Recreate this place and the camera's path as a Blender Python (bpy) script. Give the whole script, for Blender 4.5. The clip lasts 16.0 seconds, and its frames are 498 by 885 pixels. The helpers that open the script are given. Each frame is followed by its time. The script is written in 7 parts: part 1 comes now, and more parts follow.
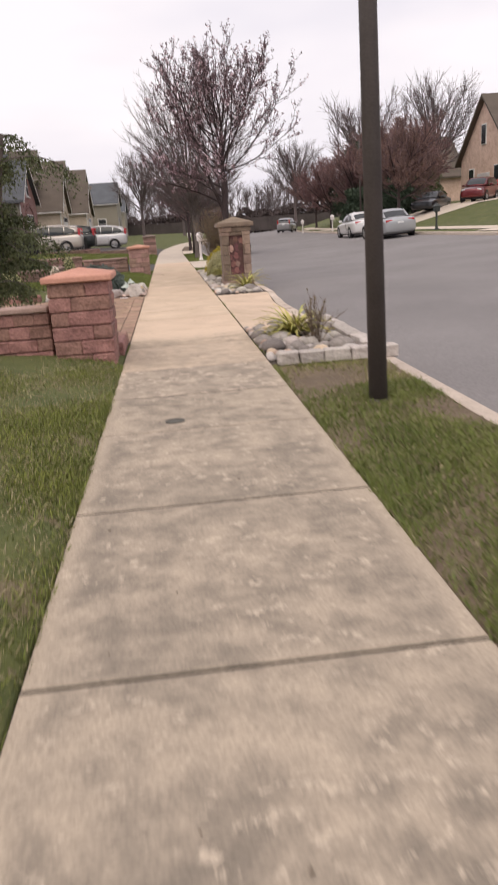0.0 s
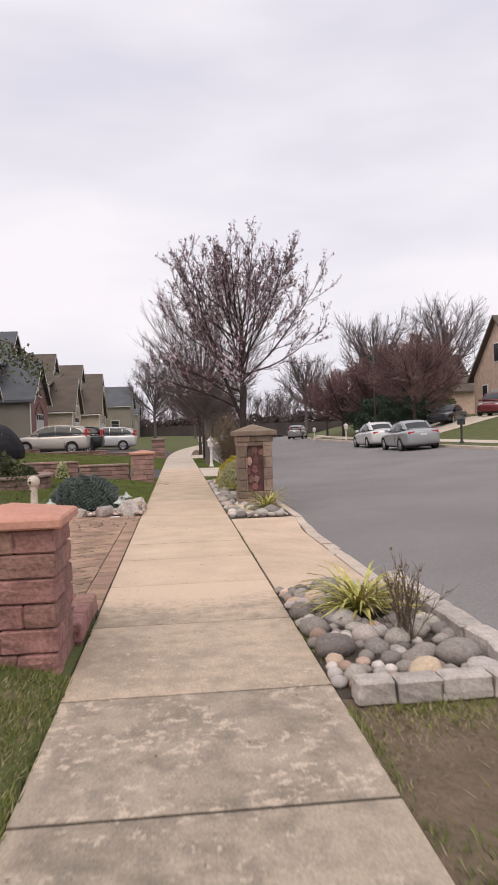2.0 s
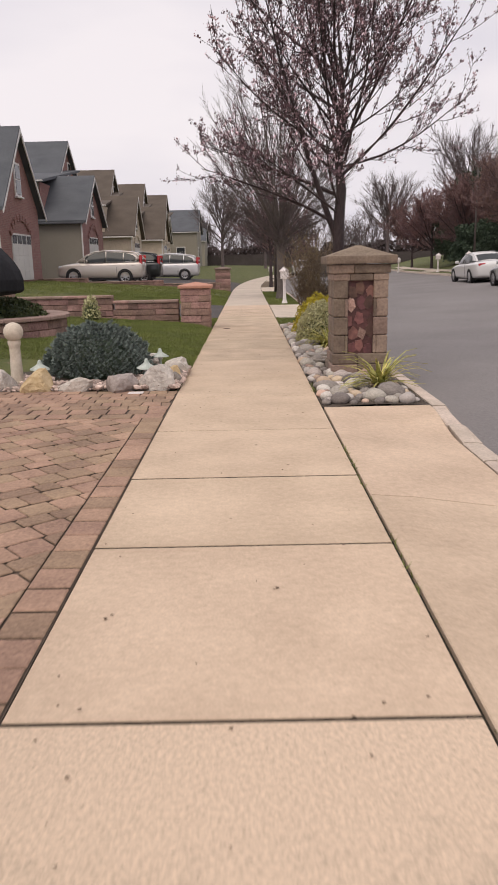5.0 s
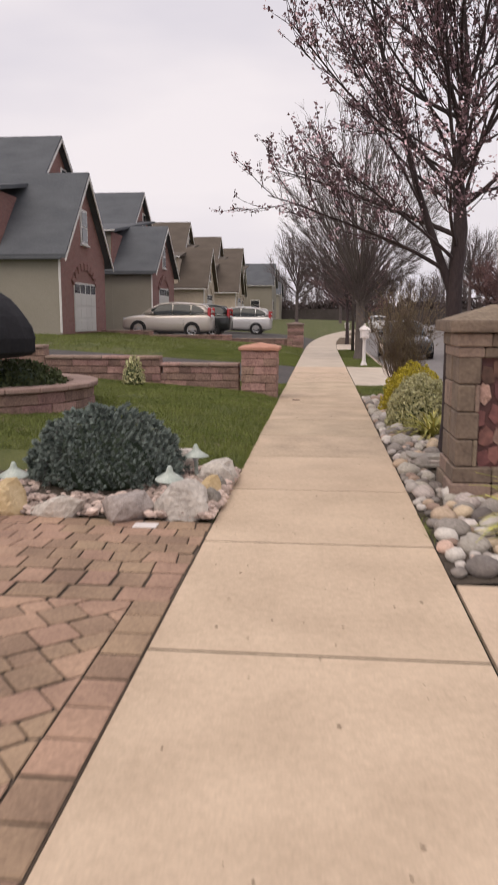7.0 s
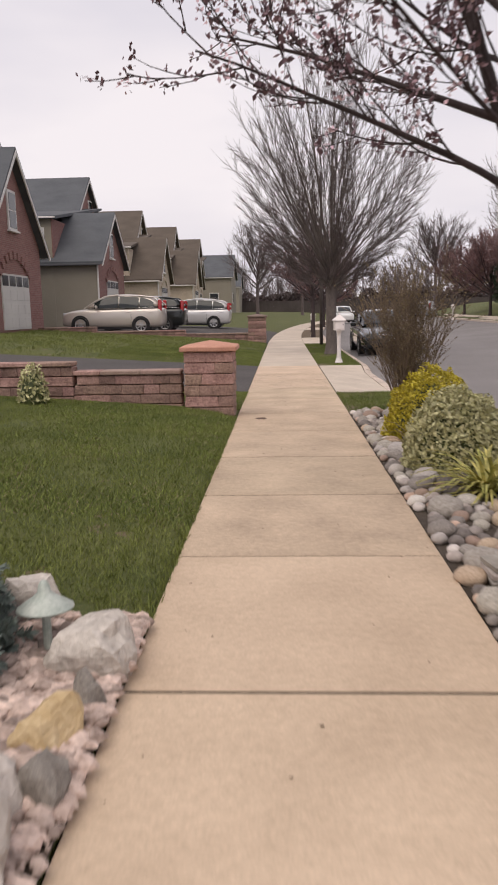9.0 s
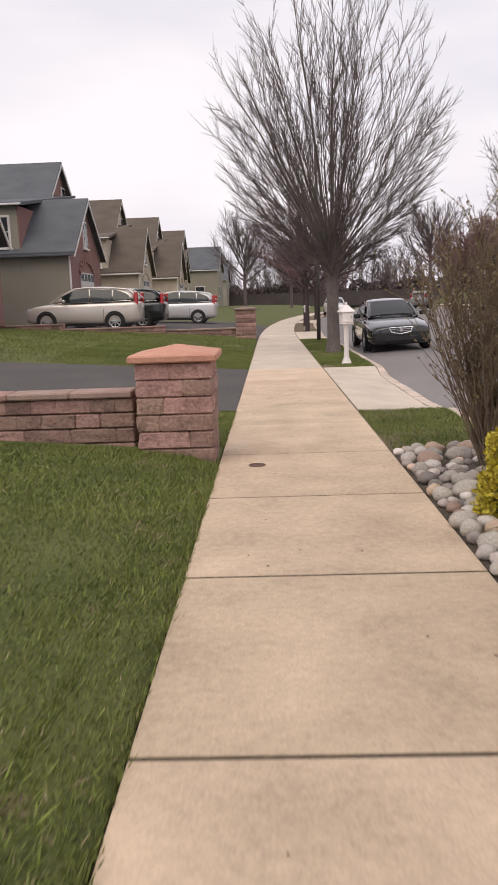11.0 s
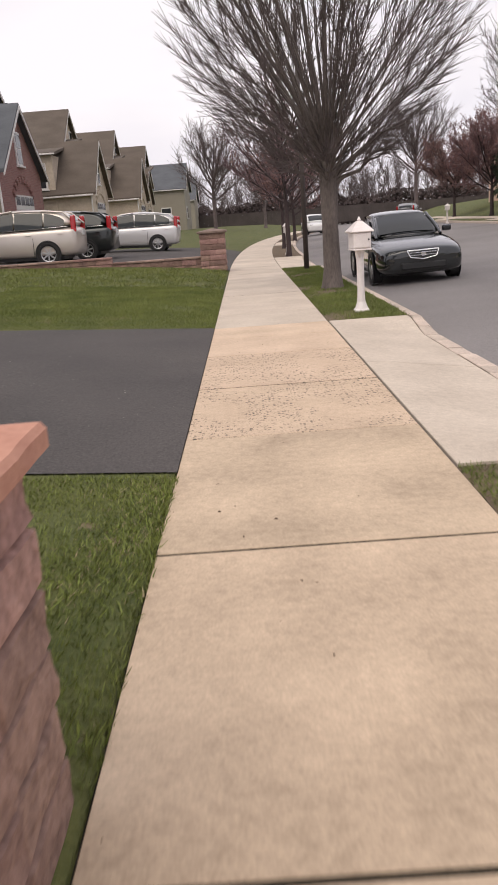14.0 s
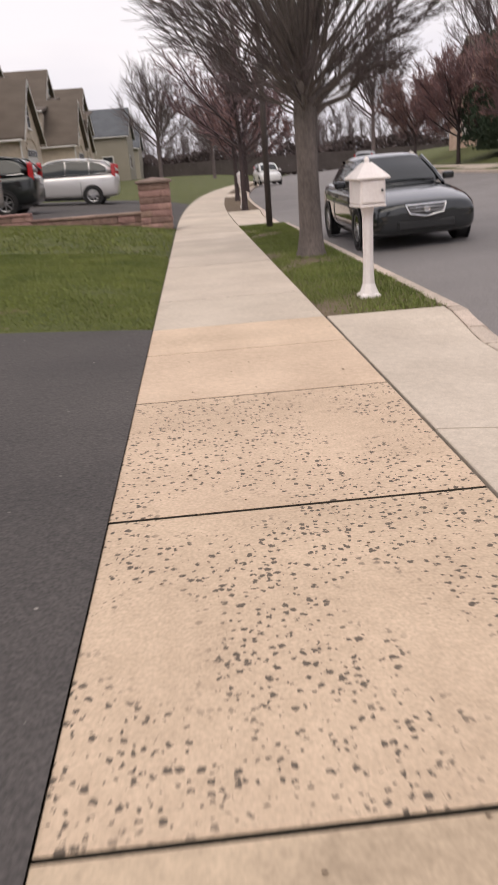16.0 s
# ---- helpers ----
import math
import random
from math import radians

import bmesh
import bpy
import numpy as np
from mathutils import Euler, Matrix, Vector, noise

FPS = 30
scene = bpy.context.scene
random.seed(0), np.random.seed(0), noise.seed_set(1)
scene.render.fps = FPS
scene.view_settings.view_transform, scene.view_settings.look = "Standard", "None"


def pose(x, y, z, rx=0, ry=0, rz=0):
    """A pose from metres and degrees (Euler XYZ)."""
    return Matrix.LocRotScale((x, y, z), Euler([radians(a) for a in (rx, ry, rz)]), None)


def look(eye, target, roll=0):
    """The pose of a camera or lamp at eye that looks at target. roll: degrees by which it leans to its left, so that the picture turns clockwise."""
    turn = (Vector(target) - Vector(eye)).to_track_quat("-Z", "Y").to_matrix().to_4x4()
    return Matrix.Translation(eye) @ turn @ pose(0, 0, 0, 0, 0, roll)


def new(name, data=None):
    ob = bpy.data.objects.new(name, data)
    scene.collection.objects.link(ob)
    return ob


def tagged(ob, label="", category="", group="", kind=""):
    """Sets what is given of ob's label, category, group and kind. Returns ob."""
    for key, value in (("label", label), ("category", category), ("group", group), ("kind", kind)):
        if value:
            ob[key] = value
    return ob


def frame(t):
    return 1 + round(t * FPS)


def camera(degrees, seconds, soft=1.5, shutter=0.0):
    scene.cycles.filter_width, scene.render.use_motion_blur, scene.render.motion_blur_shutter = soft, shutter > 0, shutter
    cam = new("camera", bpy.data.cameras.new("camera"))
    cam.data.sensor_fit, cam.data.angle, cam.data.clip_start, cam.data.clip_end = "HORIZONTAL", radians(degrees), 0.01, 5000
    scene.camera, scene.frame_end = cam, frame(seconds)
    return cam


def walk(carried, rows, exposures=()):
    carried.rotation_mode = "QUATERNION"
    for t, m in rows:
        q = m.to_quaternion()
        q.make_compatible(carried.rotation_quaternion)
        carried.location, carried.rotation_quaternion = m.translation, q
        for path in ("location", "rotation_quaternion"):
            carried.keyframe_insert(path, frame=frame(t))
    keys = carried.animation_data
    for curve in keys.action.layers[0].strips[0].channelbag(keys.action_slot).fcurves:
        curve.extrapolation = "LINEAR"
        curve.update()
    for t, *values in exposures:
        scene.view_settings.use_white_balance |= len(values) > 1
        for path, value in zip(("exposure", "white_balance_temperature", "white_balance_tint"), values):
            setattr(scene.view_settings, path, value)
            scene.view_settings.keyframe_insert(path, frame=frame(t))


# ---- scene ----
cam = camera(36.7, 16.0, soft=1.7, shutter=0.4)
PATH = [
    (0, (-0.174, 6.731, 1.348), (-0.006, 8.646, 0.796), -4.0),
    (0.5, (-0.174, 7.652, 1.369), (-0.052, 9.612, 0.991), -6.5),
    (1, (-0.14, 8.519, 1.394), (0.013, 10.507, 1.242), -2.0),
    (1.5, (-0.074, 9.409, 1.36), (0.103, 11.384, 1.102), -6.2),
    (2, (-0.065, 10.226, 1.452), (0.124, 12.217, 1.423), -2.0),
    (2.5, (-0.042, 11.145, 1.393), (0.11, 13.131, 1.204), -4.4),
    (3, (-0.06, 12.04, 1.374), (-0.085, 14.007, 1.013), 3.0),
    (3.5, (0.029, 12.896, 1.337), (0.088, 14.848, 0.909), -1.7),
    (4, (0.041, 13.749, 1.372), (0.083, 15.705, 0.957), -1.2),
    (6.5, (0.061, 17.841, 1.423), (-0.066, 19.759, 0.87), -0.8),
    (7, (-0.002, 18.625, 1.482), (-0.188, 20.589, 1.153), 0.1),
    (7.5, (0.003, 19.526, 1.473), (-0.18, 21.499, 1.199), -2.4),
    (8, (-0.045, 20.508, 1.441), (-0.081, 22.471, 1.062), -2.1),
    (8.5, (-0.035, 21.378, 1.443), (-0.107, 23.334, 1.033), -3.0),
    (9, (-0.14, 22.417, 1.406), (-0.232, 24.385, 1.06), -1.1),
    (9.5, (-0.183, 23.337, 1.376), (-0.293, 25.306, 1.042), -0.8),
    (12, (-0.333, 27.865, 1.344), (-0.376, 29.818, 0.915), -2.7),
    (12.5, (-0.318, 28.812, 1.332), (-0.398, 30.753, 0.858), -3.2),
    (13, (-0.294, 29.745, 1.295), (-0.327, 31.68, 0.791), -3.3),
    (13.5, (-0.342, 30.652, 1.317), (-0.478, 32.579, 0.802), -0.6),
    (14, (-0.293, 31.457, 1.329), (-0.316, 33.377, 0.77), -4.3),
    (14.5, (-0.307, 32.359, 1.306), (-0.264, 34.275, 0.733), 0.0),
    (15, (-0.245, 33.207, 1.277), (-0.057, 35.1, 0.659), -3.1),
    (15.5, (-0.321, 34.149, 1.288), (-0.279, 36.069, 0.729), -2.6),
    (16, (-0.316, 35.019, 1.263), (-0.224, 36.897, 0.582), -4.4),
]
walk(cam, [(t, look(eye, target, roll)) for t, eye, target, roll in PATH], exposures=[(0.0, 0.14, 6850, 12), (2.0, 0.05, 6680, 11), (2.5, 0.0, 6600, 10), (3.0, -0.04, 6750, 11.5), (4.0, 0.0, 6850, 12), (6.5, -0.15, 6900, 12.5), (7.0, -0.07, 6900, 12.5), (9.5, -0.02, 6850, 12), (12.0, 0.17, 6820, 11), (14.0, 0.14, 6820, 11), (15.0, 0.07, 6820, 11), (16.0, 0.11, 6820, 11)])

# ---- light: overcast daylight ----
SUN_EL, SUN_AZ = 58, 205
w = bpy.data.worlds.new("sky")
scene.world = w
w.use_nodes = True
nt = w.node_tree
nt.nodes.clear()
n_out = nt.nodes.new("ShaderNodeOutputWorld")
n_bg = nt.nodes.new("ShaderNodeBackground")
n_sky = nt.nodes.new("ShaderNodeTexSky")
n_sky.sky_type, n_sky.sun_disc = "NISHITA", False
n_sky.sun_elevation, n_sky.sun_rotation = radians(SUN_EL), radians(SUN_AZ)
n_sky.dust_density, n_sky.air_density = 4.0, 1.0
n_bg.inputs["Strength"].default_value = 0.1
n_tc = nt.nodes.new("ShaderNodeTexCoord")
n_map = nt.nodes.new("ShaderNodeMapping")
n_map.inputs["Scale"].default_value = (1.0, 1.0, 3.2)
n_cl = nt.nodes.new("ShaderNodeTexNoise")
n_cl.inputs["Scale"].default_value, n_cl.inputs["Detail"].default_value = 1.7, 4
n_rp = nt.nodes.new("ShaderNodeValToRGB")
n_rp.color_ramp.elements[0].position, n_rp.color_ramp.elements[0].color = 0.30, (6.7, 6.75, 8.0, 1)
n_rp.color_ramp.elements[1].position, n_rp.color_ramp.elements[1].color = 0.68, (9.7, 9.4, 10.0, 1)
n_mx = nt.nodes.new("ShaderNodeMix")
n_mx.data_type = "RGBA"
n_mx.inputs[0].default_value = 0.93
nt.links.new(n_tc.outputs["Generated"], n_map.inputs[0])
nt.links.new(n_map.outputs[0], n_cl.inputs[0])
nt.links.new(n_cl.outputs[0], n_rp.inputs[0])
nt.links.new(n_sky.outputs[0], n_mx.inputs[6])
nt.links.new(n_rp.outputs[0], n_mx.inputs[7])
nt.links.new(n_mx.outputs[2], n_bg.inputs[0])
nt.links.new(n_bg.outputs[0], n_out.inputs[0])
sun = new("sun", bpy.data.lights.new("sun", "SUN"))
sun.data.energy, sun.data.angle, sun.data.color = 1.5, radians(55), (1.0, 0.92, 0.82)
sun.matrix_world = look((0, 0, 30), (0 - math.sin(radians(SUN_AZ)) * math.cos(radians(SUN_EL)), -math.cos(radians(SUN_AZ)) * math.cos(radians(SUN_EL)), 30 - math.sin(radians(SUN_EL))))


# ---- materials ----
def surf(name, dark, light, scale=3.0, fine=40.0, rough=0.85, bump=0.3, mix=0.45, metal=0.0, spots=None, spot_scale=60.0, spot_size=0.12, vary=0.0, stretch=(1, 1, 1), coat=0.0, local=False, bump_d=0.01, grain=0.0):
    """A procedural surface: broad stains, fine grain with relief, spots of another colour, and a change from piece to piece."""
    m = bpy.data.materials.new(name)
    m.use_nodes = True
    t = m.node_tree
    p = t.nodes["Principled BSDF"]
    p.inputs["Roughness"].default_value, p.inputs["Metallic"].default_value = rough, metal
    p.inputs["Coat Weight"].default_value = coat
    L = t.links.new
    mp = t.nodes.new("ShaderNodeMapping")
    mp.inputs["Scale"].default_value = stretch
    if local:
        L(t.nodes.new("ShaderNodeTexCoord").outputs["Object"], mp.inputs[0])
    else:
        L(t.nodes.new("ShaderNodeNewGeometry").outputs["Position"], mp.inputs[0])
    a = t.nodes.new("ShaderNodeTexNoise")
    a.inputs["Scale"].default_value, a.inputs["Detail"].default_value = scale, 6
    b = t.nodes.new("ShaderNodeTexNoise")
    b.inputs["Scale"].default_value, b.inputs["Detail"].default_value = fine, 4
    for n in (a, b):
        L(mp.outputs[0], n.inputs["Vector"])
    mx = t.nodes.new("ShaderNodeMix")
    mx.inputs[0].default_value = mix
    L(a.outputs[0], mx.inputs[2]), L(b.outputs[0], mx.inputs[3])
    rp = t.nodes.new("ShaderNodeValToRGB")
    rp.color_ramp.elements[0].position, rp.color_ramp.elements[1].position = 0.32, 0.68
    rp.color_ramp.elements[0].color, rp.color_ramp.elements[1].color = (*dark, 1), (*light, 1)
    L(mx.outputs[0], rp.inputs[0])
    col = rp.outputs[0]
    height = b.outputs[0]
    if spots:
        v = t.nodes.new("ShaderNodeTexVoronoi")
        v.inputs["Scale"].default_value = spot_scale
        L(mp.outputs[0], v.inputs["Vector"])
        lt = t.nodes.new("ShaderNodeMath")
        lt.operation = "LESS_THAN"
        lt.inputs[1].default_value = spot_size
        L(v.outputs["Distance"], lt.inputs[0])
        if spot_size < 0:
            v2 = t.nodes.new("ShaderNodeTexNoise")
            v2.inputs["Scale"].default_value, v2.inputs["Detail"].default_value, v2.inputs["Roughness"].default_value = spot_scale, 8, 0.65
            L(mp.outputs[0], v2.inputs["Vector"])
            lt.operation, lt.inputs[1].default_value = "GREATER_THAN", -spot_size
            L(v2.outputs[0], lt.inputs[0])
        else:
            sz = t.nodes.new("ShaderNodeMath")
            sz.operation = "MULTIPLY"
            sz.inputs[1].default_value = spot_size * 1.9
            sc = t.nodes.new("ShaderNodeSeparateColor")
            L(v.outputs["Color"], sc.inputs[0]), L(sc.outputs[0], sz.inputs[0]), L(sz.outputs[0], lt.inputs[1])
            wn = t.nodes.new("ShaderNodeTexNoise")
            wn.inputs["Scale"].default_value = spot_scale * 1.6
            L(mp.outputs[0], wn.inputs["Vector"])
            wa = t.nodes.new("ShaderNodeVectorMath")
            wa.operation = "MULTIPLY_ADD"
            wa.inputs[1].default_value = (0.03, 0.03, 0.03)
            L(wn.outputs["Color"], wa.inputs[0]), L(mp.outputs[0], wa.inputs[2]), L(wa.outputs[0], v.inputs["Vector"])
        pr = t.nodes.new("ShaderNodeTexNoise")
        pr.inputs["Scale"].default_value = 1.4
        L(mp.outputs[0], pr.inputs["Vector"])
        g = t.nodes.new("ShaderNodeMath")
        g.operation = "MULTIPLY"
        st = t.nodes.new("ShaderNodeMapRange")
        st.inputs[1].default_value, st.inputs[2].default_value = 0.40, 0.47
        L(pr.outputs[0], st.inputs[0])
        L(lt.outputs[0], g.inputs[0]), L(st.outputs[0], g.inputs[1])
        m2 = t.nodes.new("ShaderNodeMix")
        m2.data_type = "RGBA"
        m2.inputs[7].default_value = (*spots, 1)
        L(g.outputs[0], m2.inputs[0]), L(col, m2.inputs[6])
        col = m2.outputs[2]
    if grain:
        gn = t.nodes.new("ShaderNodeTexNoise")
        gn.inputs["Scale"].default_value, gn.inputs["Detail"].default_value = 80, 4
        L(mp.outputs[0], gn.inputs["Vector"])
        gr = t.nodes.new("ShaderNodeMapRange")
        gr.inputs[1].default_value, gr.inputs[2].default_value = 0.3, 0.7
        gr.inputs[3].default_value, gr.inputs[4].default_value = 1 - grain, 1 + grain
        L(gn.outputs[0], gr.inputs[0])
        gm = t.nodes.new("ShaderNodeVectorMath")
        gm.operation = "SCALE"
        L(col, gm.inputs[0]), L(gr.outputs[0], gm.inputs["Scale"])
        col = gm.outputs[0]
    if vary:
        oi = t.nodes.new("ShaderNodeObjectInfo")
        gi = t.nodes.new("ShaderNodeNewGeometry")
        ad = t.nodes.new("ShaderNodeMath")
        ad.operation = "ADD"
        L(oi.outputs["Random"], ad.inputs[0]), L(gi.outputs["Random Per Island"], ad.inputs[1])
        fr = t.nodes.new("ShaderNodeMath")
        fr.operation = "FRACT"
        L(ad.outputs[0], fr.inputs[0])
        mr = t.nodes.new("ShaderNodeMapRange")
        mr.inputs[3].default_value, mr.inputs[4].default_value = 1 - vary, 1 + vary
        L(fr.outputs[0], mr.inputs[0])
        hs = t.nodes.new("ShaderNodeHueSaturation")
        L(mr.outputs[0], hs.inputs["Value"]), L(col, hs.inputs["Color"])
        hr = t.nodes.new("ShaderNodeMapRange")
        hr.inputs[3].default_value, hr.inputs[4].default_value = 0.5 - vary * 0.05, 0.5 + vary * 0.05
        L(oi.outputs["Random"], hr.inputs[0]), L(hr.outputs[0], hs.inputs["Hue"])
        col = hs.outputs[0]
    L(col, p.inputs["Base Color"])
    if bump:
        bp = t.nodes.new("ShaderNodeBump")
        bp.inputs["Strength"].default_value, bp.inputs["Distance"].default_value = bump, bump_d
        L(height, bp.inputs["Height"]), L(bp.outputs[0], p.inputs["Normal"])
    return m


def plain(name, color, rough=0.5, metal=0.0, coat=0.0, trans=0.0, emit=0.0):
    m = bpy.data.materials.new(name)
    m.use_nodes = True
    p = m.node_tree.nodes["Principled BSDF"]
    p.inputs["Base Color"].default_value = (*color, 1)
    p.inputs["Roughness"].default_value, p.inputs["Metallic"].default_value = rough, metal
    p.inputs["Coat Weight"].default_value, p.inputs["Transmission Weight"].default_value = coat, trans
    return m


def leafy(name, dark, light, scale=6.0):
    m = surf(name, dark, light, scale=scale, fine=30, rough=0.7, bump=0.0, vary=0.3)
    m.node_tree.nodes["Principled BSDF"].inputs["Subsurface Weight"].default_value = 0.0
    return m


def aged(name, dark, light, flake, blotch=1.1, amount=0.55, edge=0.6, stain=None):
    """Old cast concrete: broad grey algae blotches, pale flaked patches, cleaner rims along the walk's edges, a grimy stretch."""
    m = bpy.data.materials.new(name)
    m.use_nodes = True
    t = m.node_tree
    L = t.links.new
    p = t.nodes["Principled BSDF"]
    p.inputs["Roughness"].default_value = 0.93
    pos = t.nodes.new("ShaderNodeNewGeometry").outputs["Position"]

    def nz(scale, detail=5.0, rough=0.6):
        n = t.nodes.new("ShaderNodeTexNoise")
        n.inputs["Scale"].default_value, n.inputs["Detail"].default_value, n.inputs["Roughness"].default_value = scale, detail, rough
        L(pos, n.inputs["Vector"])
        return n.outputs[0]

    def rng(v, a, b, c=0.0, d=1.0):
        n = t.nodes.new("ShaderNodeMapRange")
        n.interpolation_type = "SMOOTHSTEP"
        for k, q in enumerate((a, b, c, d)):
            n.inputs[k + 1].default_value = q
        L(v, n.inputs[0])
        return n.outputs[0]

    def calc(op, a, b):
        n = t.nodes.new("ShaderNodeMath")
        n.operation = op
        for k, q in enumerate((a, b)):
            if isinstance(q, float):
                n.inputs[k].default_value = q
            else:
                L(q, n.inputs[k])
        return n.outputs[0]

    def blend(f, a, b):
        n = t.nodes.new("ShaderNodeMix")
        n.data_type = "RGBA"
        L(f, n.inputs[0])
        for k, q in ((6, a), (7, b)):
            if isinstance(q, tuple):
                n.inputs[k].default_value = (*q, 1)
            else:
                L(q, n.inputs[k])
        return n.outputs[2]

    broad, mid, fine = nz(blotch), nz(5.5, 6, 0.68), nz(70.0, 3)
    sep = t.nodes.new("ShaderNodeSeparateXYZ")
    L(pos, sep.inputs[0])
    f = rng(calc("ADD", calc("MULTIPLY", broad, 0.42), calc("MULTIPLY", mid, 0.58)), 0.37, 0.63)
    if edge:
        rim = rng(calc("ADD", calc("ABSOLUTE", sep.outputs[0], 0.0), calc("MULTIPLY", nz(3.0), 0.22)), 0.72, 0.84)
        f = calc("MAXIMUM", f, calc("MULTIPLY", rim, edge))
    if stain:
        ya, yb = stain
        side = calc("MULTIPLY", calc("ABSOLUTE", sep.outputs[0], 0.0), -0.35)
        yv = calc("ADD", calc("ADD", sep.outputs[1], side), calc("ADD", calc("MULTIPLY", calc("SUBTRACT", mid, 0.5), 1.2), calc("MULTIPLY", calc("SUBTRACT", nz(16.0, 6, 0.7), 0.5), 1.6)))
        f = calc("MAXIMUM", calc("MULTIPLY", f, 0.75), rng(yv, ya, yb))
    col = blend(f, dark, light)
    if amount:
        spots = rng(nz(13.0, 7, 0.7), 0.60 - 0.12 * amount, 0.66 - 0.12 * amount)
        where = rng(nz(1.9, 3), 0.40, 0.56)
        col = blend(calc("MULTIPLY", calc("MULTIPLY", spots, where), 0.8), col, flake)
    pits = rng(nz(46.0, 4, 0.6), 0.30, 0.38, 0.72, 1.0)
    gr = rng(fine, 0.3, 0.7, 0.84, 1.16)
    sc = t.nodes.new("ShaderNodeVectorMath")
    sc.operation = "SCALE"
    L(col, sc.inputs[0]), L(calc("MULTIPLY", gr, pits), sc.inputs["Scale"])
    L(sc.outputs[0], p.inputs["Base Color"])
    bp = t.nodes.new("ShaderNodeBump")
    bp.inputs["Strength"].default_value, bp.inputs["Distance"].default_value = 0.35, 0.006
    L(calc("ADD", mid, fine), bp.inputs["Height"]), L(bp.outputs[0], p.inputs["Normal"])
    return m


M_OLD = aged("weathered_concrete", (0.215, 0.180, 0.142), (0.42, 0.345, 0.265), (0.52, 0.43, 0.335), amount=0.4, edge=0.9)
M_FLAKE = aged("flaking_concrete", (0.22, 0.184, 0.146), (0.39, 0.322, 0.25), (0.58, 0.47, 0.37), blotch=1.6, amount=0.7, edge=0.9)
M_NEW = surf("beige_concrete", (0.465, 0.350, 0.252), (0.665, 0.515, 0.382), scale=1.6, fine=24, rough=0.9, bump=0.2, mix=0.40, vary=0.05, grain=0.09)
M_WEATHER = surf("rain_stained_concrete", (0.365, 0.280, 0.200), (0.615, 0.478, 0.347), scale=1.9, fine=22, rough=0.9, bump=0.2, mix=0.36, vary=0.04, grain=0.12)
M_PIT = surf("spalled_concrete", (0.455, 0.342, 0.245), (0.635, 0.488, 0.36), scale=1.6, fine=19, rough=0.9, bump=0.3, mix=0.38, spots=(0.125, 0.098, 0.076), spot_scale=38, spot_size=0.24, vary=0.03, grain=0.14)
M_PALE = surf("pale_concrete", (0.46, 0.388, 0.318), (0.64, 0.552, 0.46), scale=1.3, fine=20, rough=0.9, bump=0.15, mix=0.4, vary=0.05, grain=0.08)
M_STAIN = aged("stained_concrete", (0.355, 0.288, 0.22), (0.53, 0.418, 0.315), (0.60, 0.48, 0.365), blotch=1.3, amount=0.3, edge=0.3)
M_ALGAE = aged("algae_stained_concrete", (0.30, 0.246, 0.185), (0.63, 0.487, 0.362), (0.56, 0.45, 0.34), amount=0.0, edge=0.0, stain=(15.9, 16.95))
M_KERB = surf("kerb_concrete", (0.42, 0.345, 0.285), (0.63, 0.53, 0.45), scale=4.0, fine=30, rough=0.92, bump=0.5, vary=0.12, grain=0.12)
M_ROAD = surf("worn_asphalt", (0.165, 0.152, 0.150), (0.245, 0.227, 0.222), scale=0.35, fine=30, rough=0.9, bump=0.5, mix=0.45, grain=0.22)
M_DRIVE = surf("dark_asphalt", (0.046, 0.041, 0.040), (0.086, 0.076, 0.072), scale=0.8, fine=40, rough=0.85, bump=0.5, mix=0.5, spots=(0.24, 0.22, 0.2), spot_scale=9, spot_size=0.05, grain=0.3)
M_LAWN = surf("lawn_soil", (0.050, 0.070, 0.017), (0.135, 0.14, 0.042), scale=1.6, fine=45, rough=0.95, bump=0.8, mix=0.5, bump_d=0.03, spots=(0.17, 0.135, 0.08), spot_scale=2.6, spot_size=-0.61)
M_VERGE = surf("thin_verge_soil", (0.095, 0.068, 0.042), (0.21, 0.155, 0.105), scale=3.5, fine=45, rough=0.95, bump=0.8, mix=0.5, bump_d=0.03)
M_BED = surf("bed_soil", (0.05, 0.038, 0.028), (0.11, 0.085, 0.065), scale=5, fine=50, rough=0.95, bump=0.9, bump_d=0.03)
M_DIRT = surf("joint_dirt", (0.022, 0.018, 0.013), (0.06, 0.05, 0.036), scale=9, fine=60, rough=0.95, bump=0.4)
M_BLOCK = surf("red_split_block", (0.20, 0.118, 0.100), (0.53, 0.338, 0.282), scale=6, fine=36, rough=0.92, bump=0.75, mix=0.52, vary=0.3, bump_d=0.02)
M_BLOCKR = surf("dark_red_split_block", (0.165, 0.084, 0.070), (0.43, 0.235, 0.195), scale=6, fine=36, rough=0.92, bump=0.75, mix=0.52, vary=0.22, bump_d=0.02)
M_BLOCKD = surf("brown_split_block", (0.165, 0.098, 0.085), (0.42, 0.265, 0.225), scale=6, fine=36, rough=0.92, bump=0.75, mix=0.52, vary=0.3, bump_d=0.02)
M_CAPW = surf("brown_wall_cap", (0.24, 0.162, 0.135), (0.40, 0.285, 0.24), scale=5, fine=50, rough=0.9, bump=0.4, vary=0.15)
M_CAP = surf("red_cap_stone", (0.46, 0.22, 0.16), (0.62, 0.33, 0.24), scale=5, fine=50, rough=0.9, bump=0.4, vary=0.05)
M_CAPD = surf("weathered_cap_stone", (0.17, 0.12, 0.10), (0.30, 0.22, 0.19), scale=5, fine=50, rough=0.9, bump=0.4, vary=0.05)
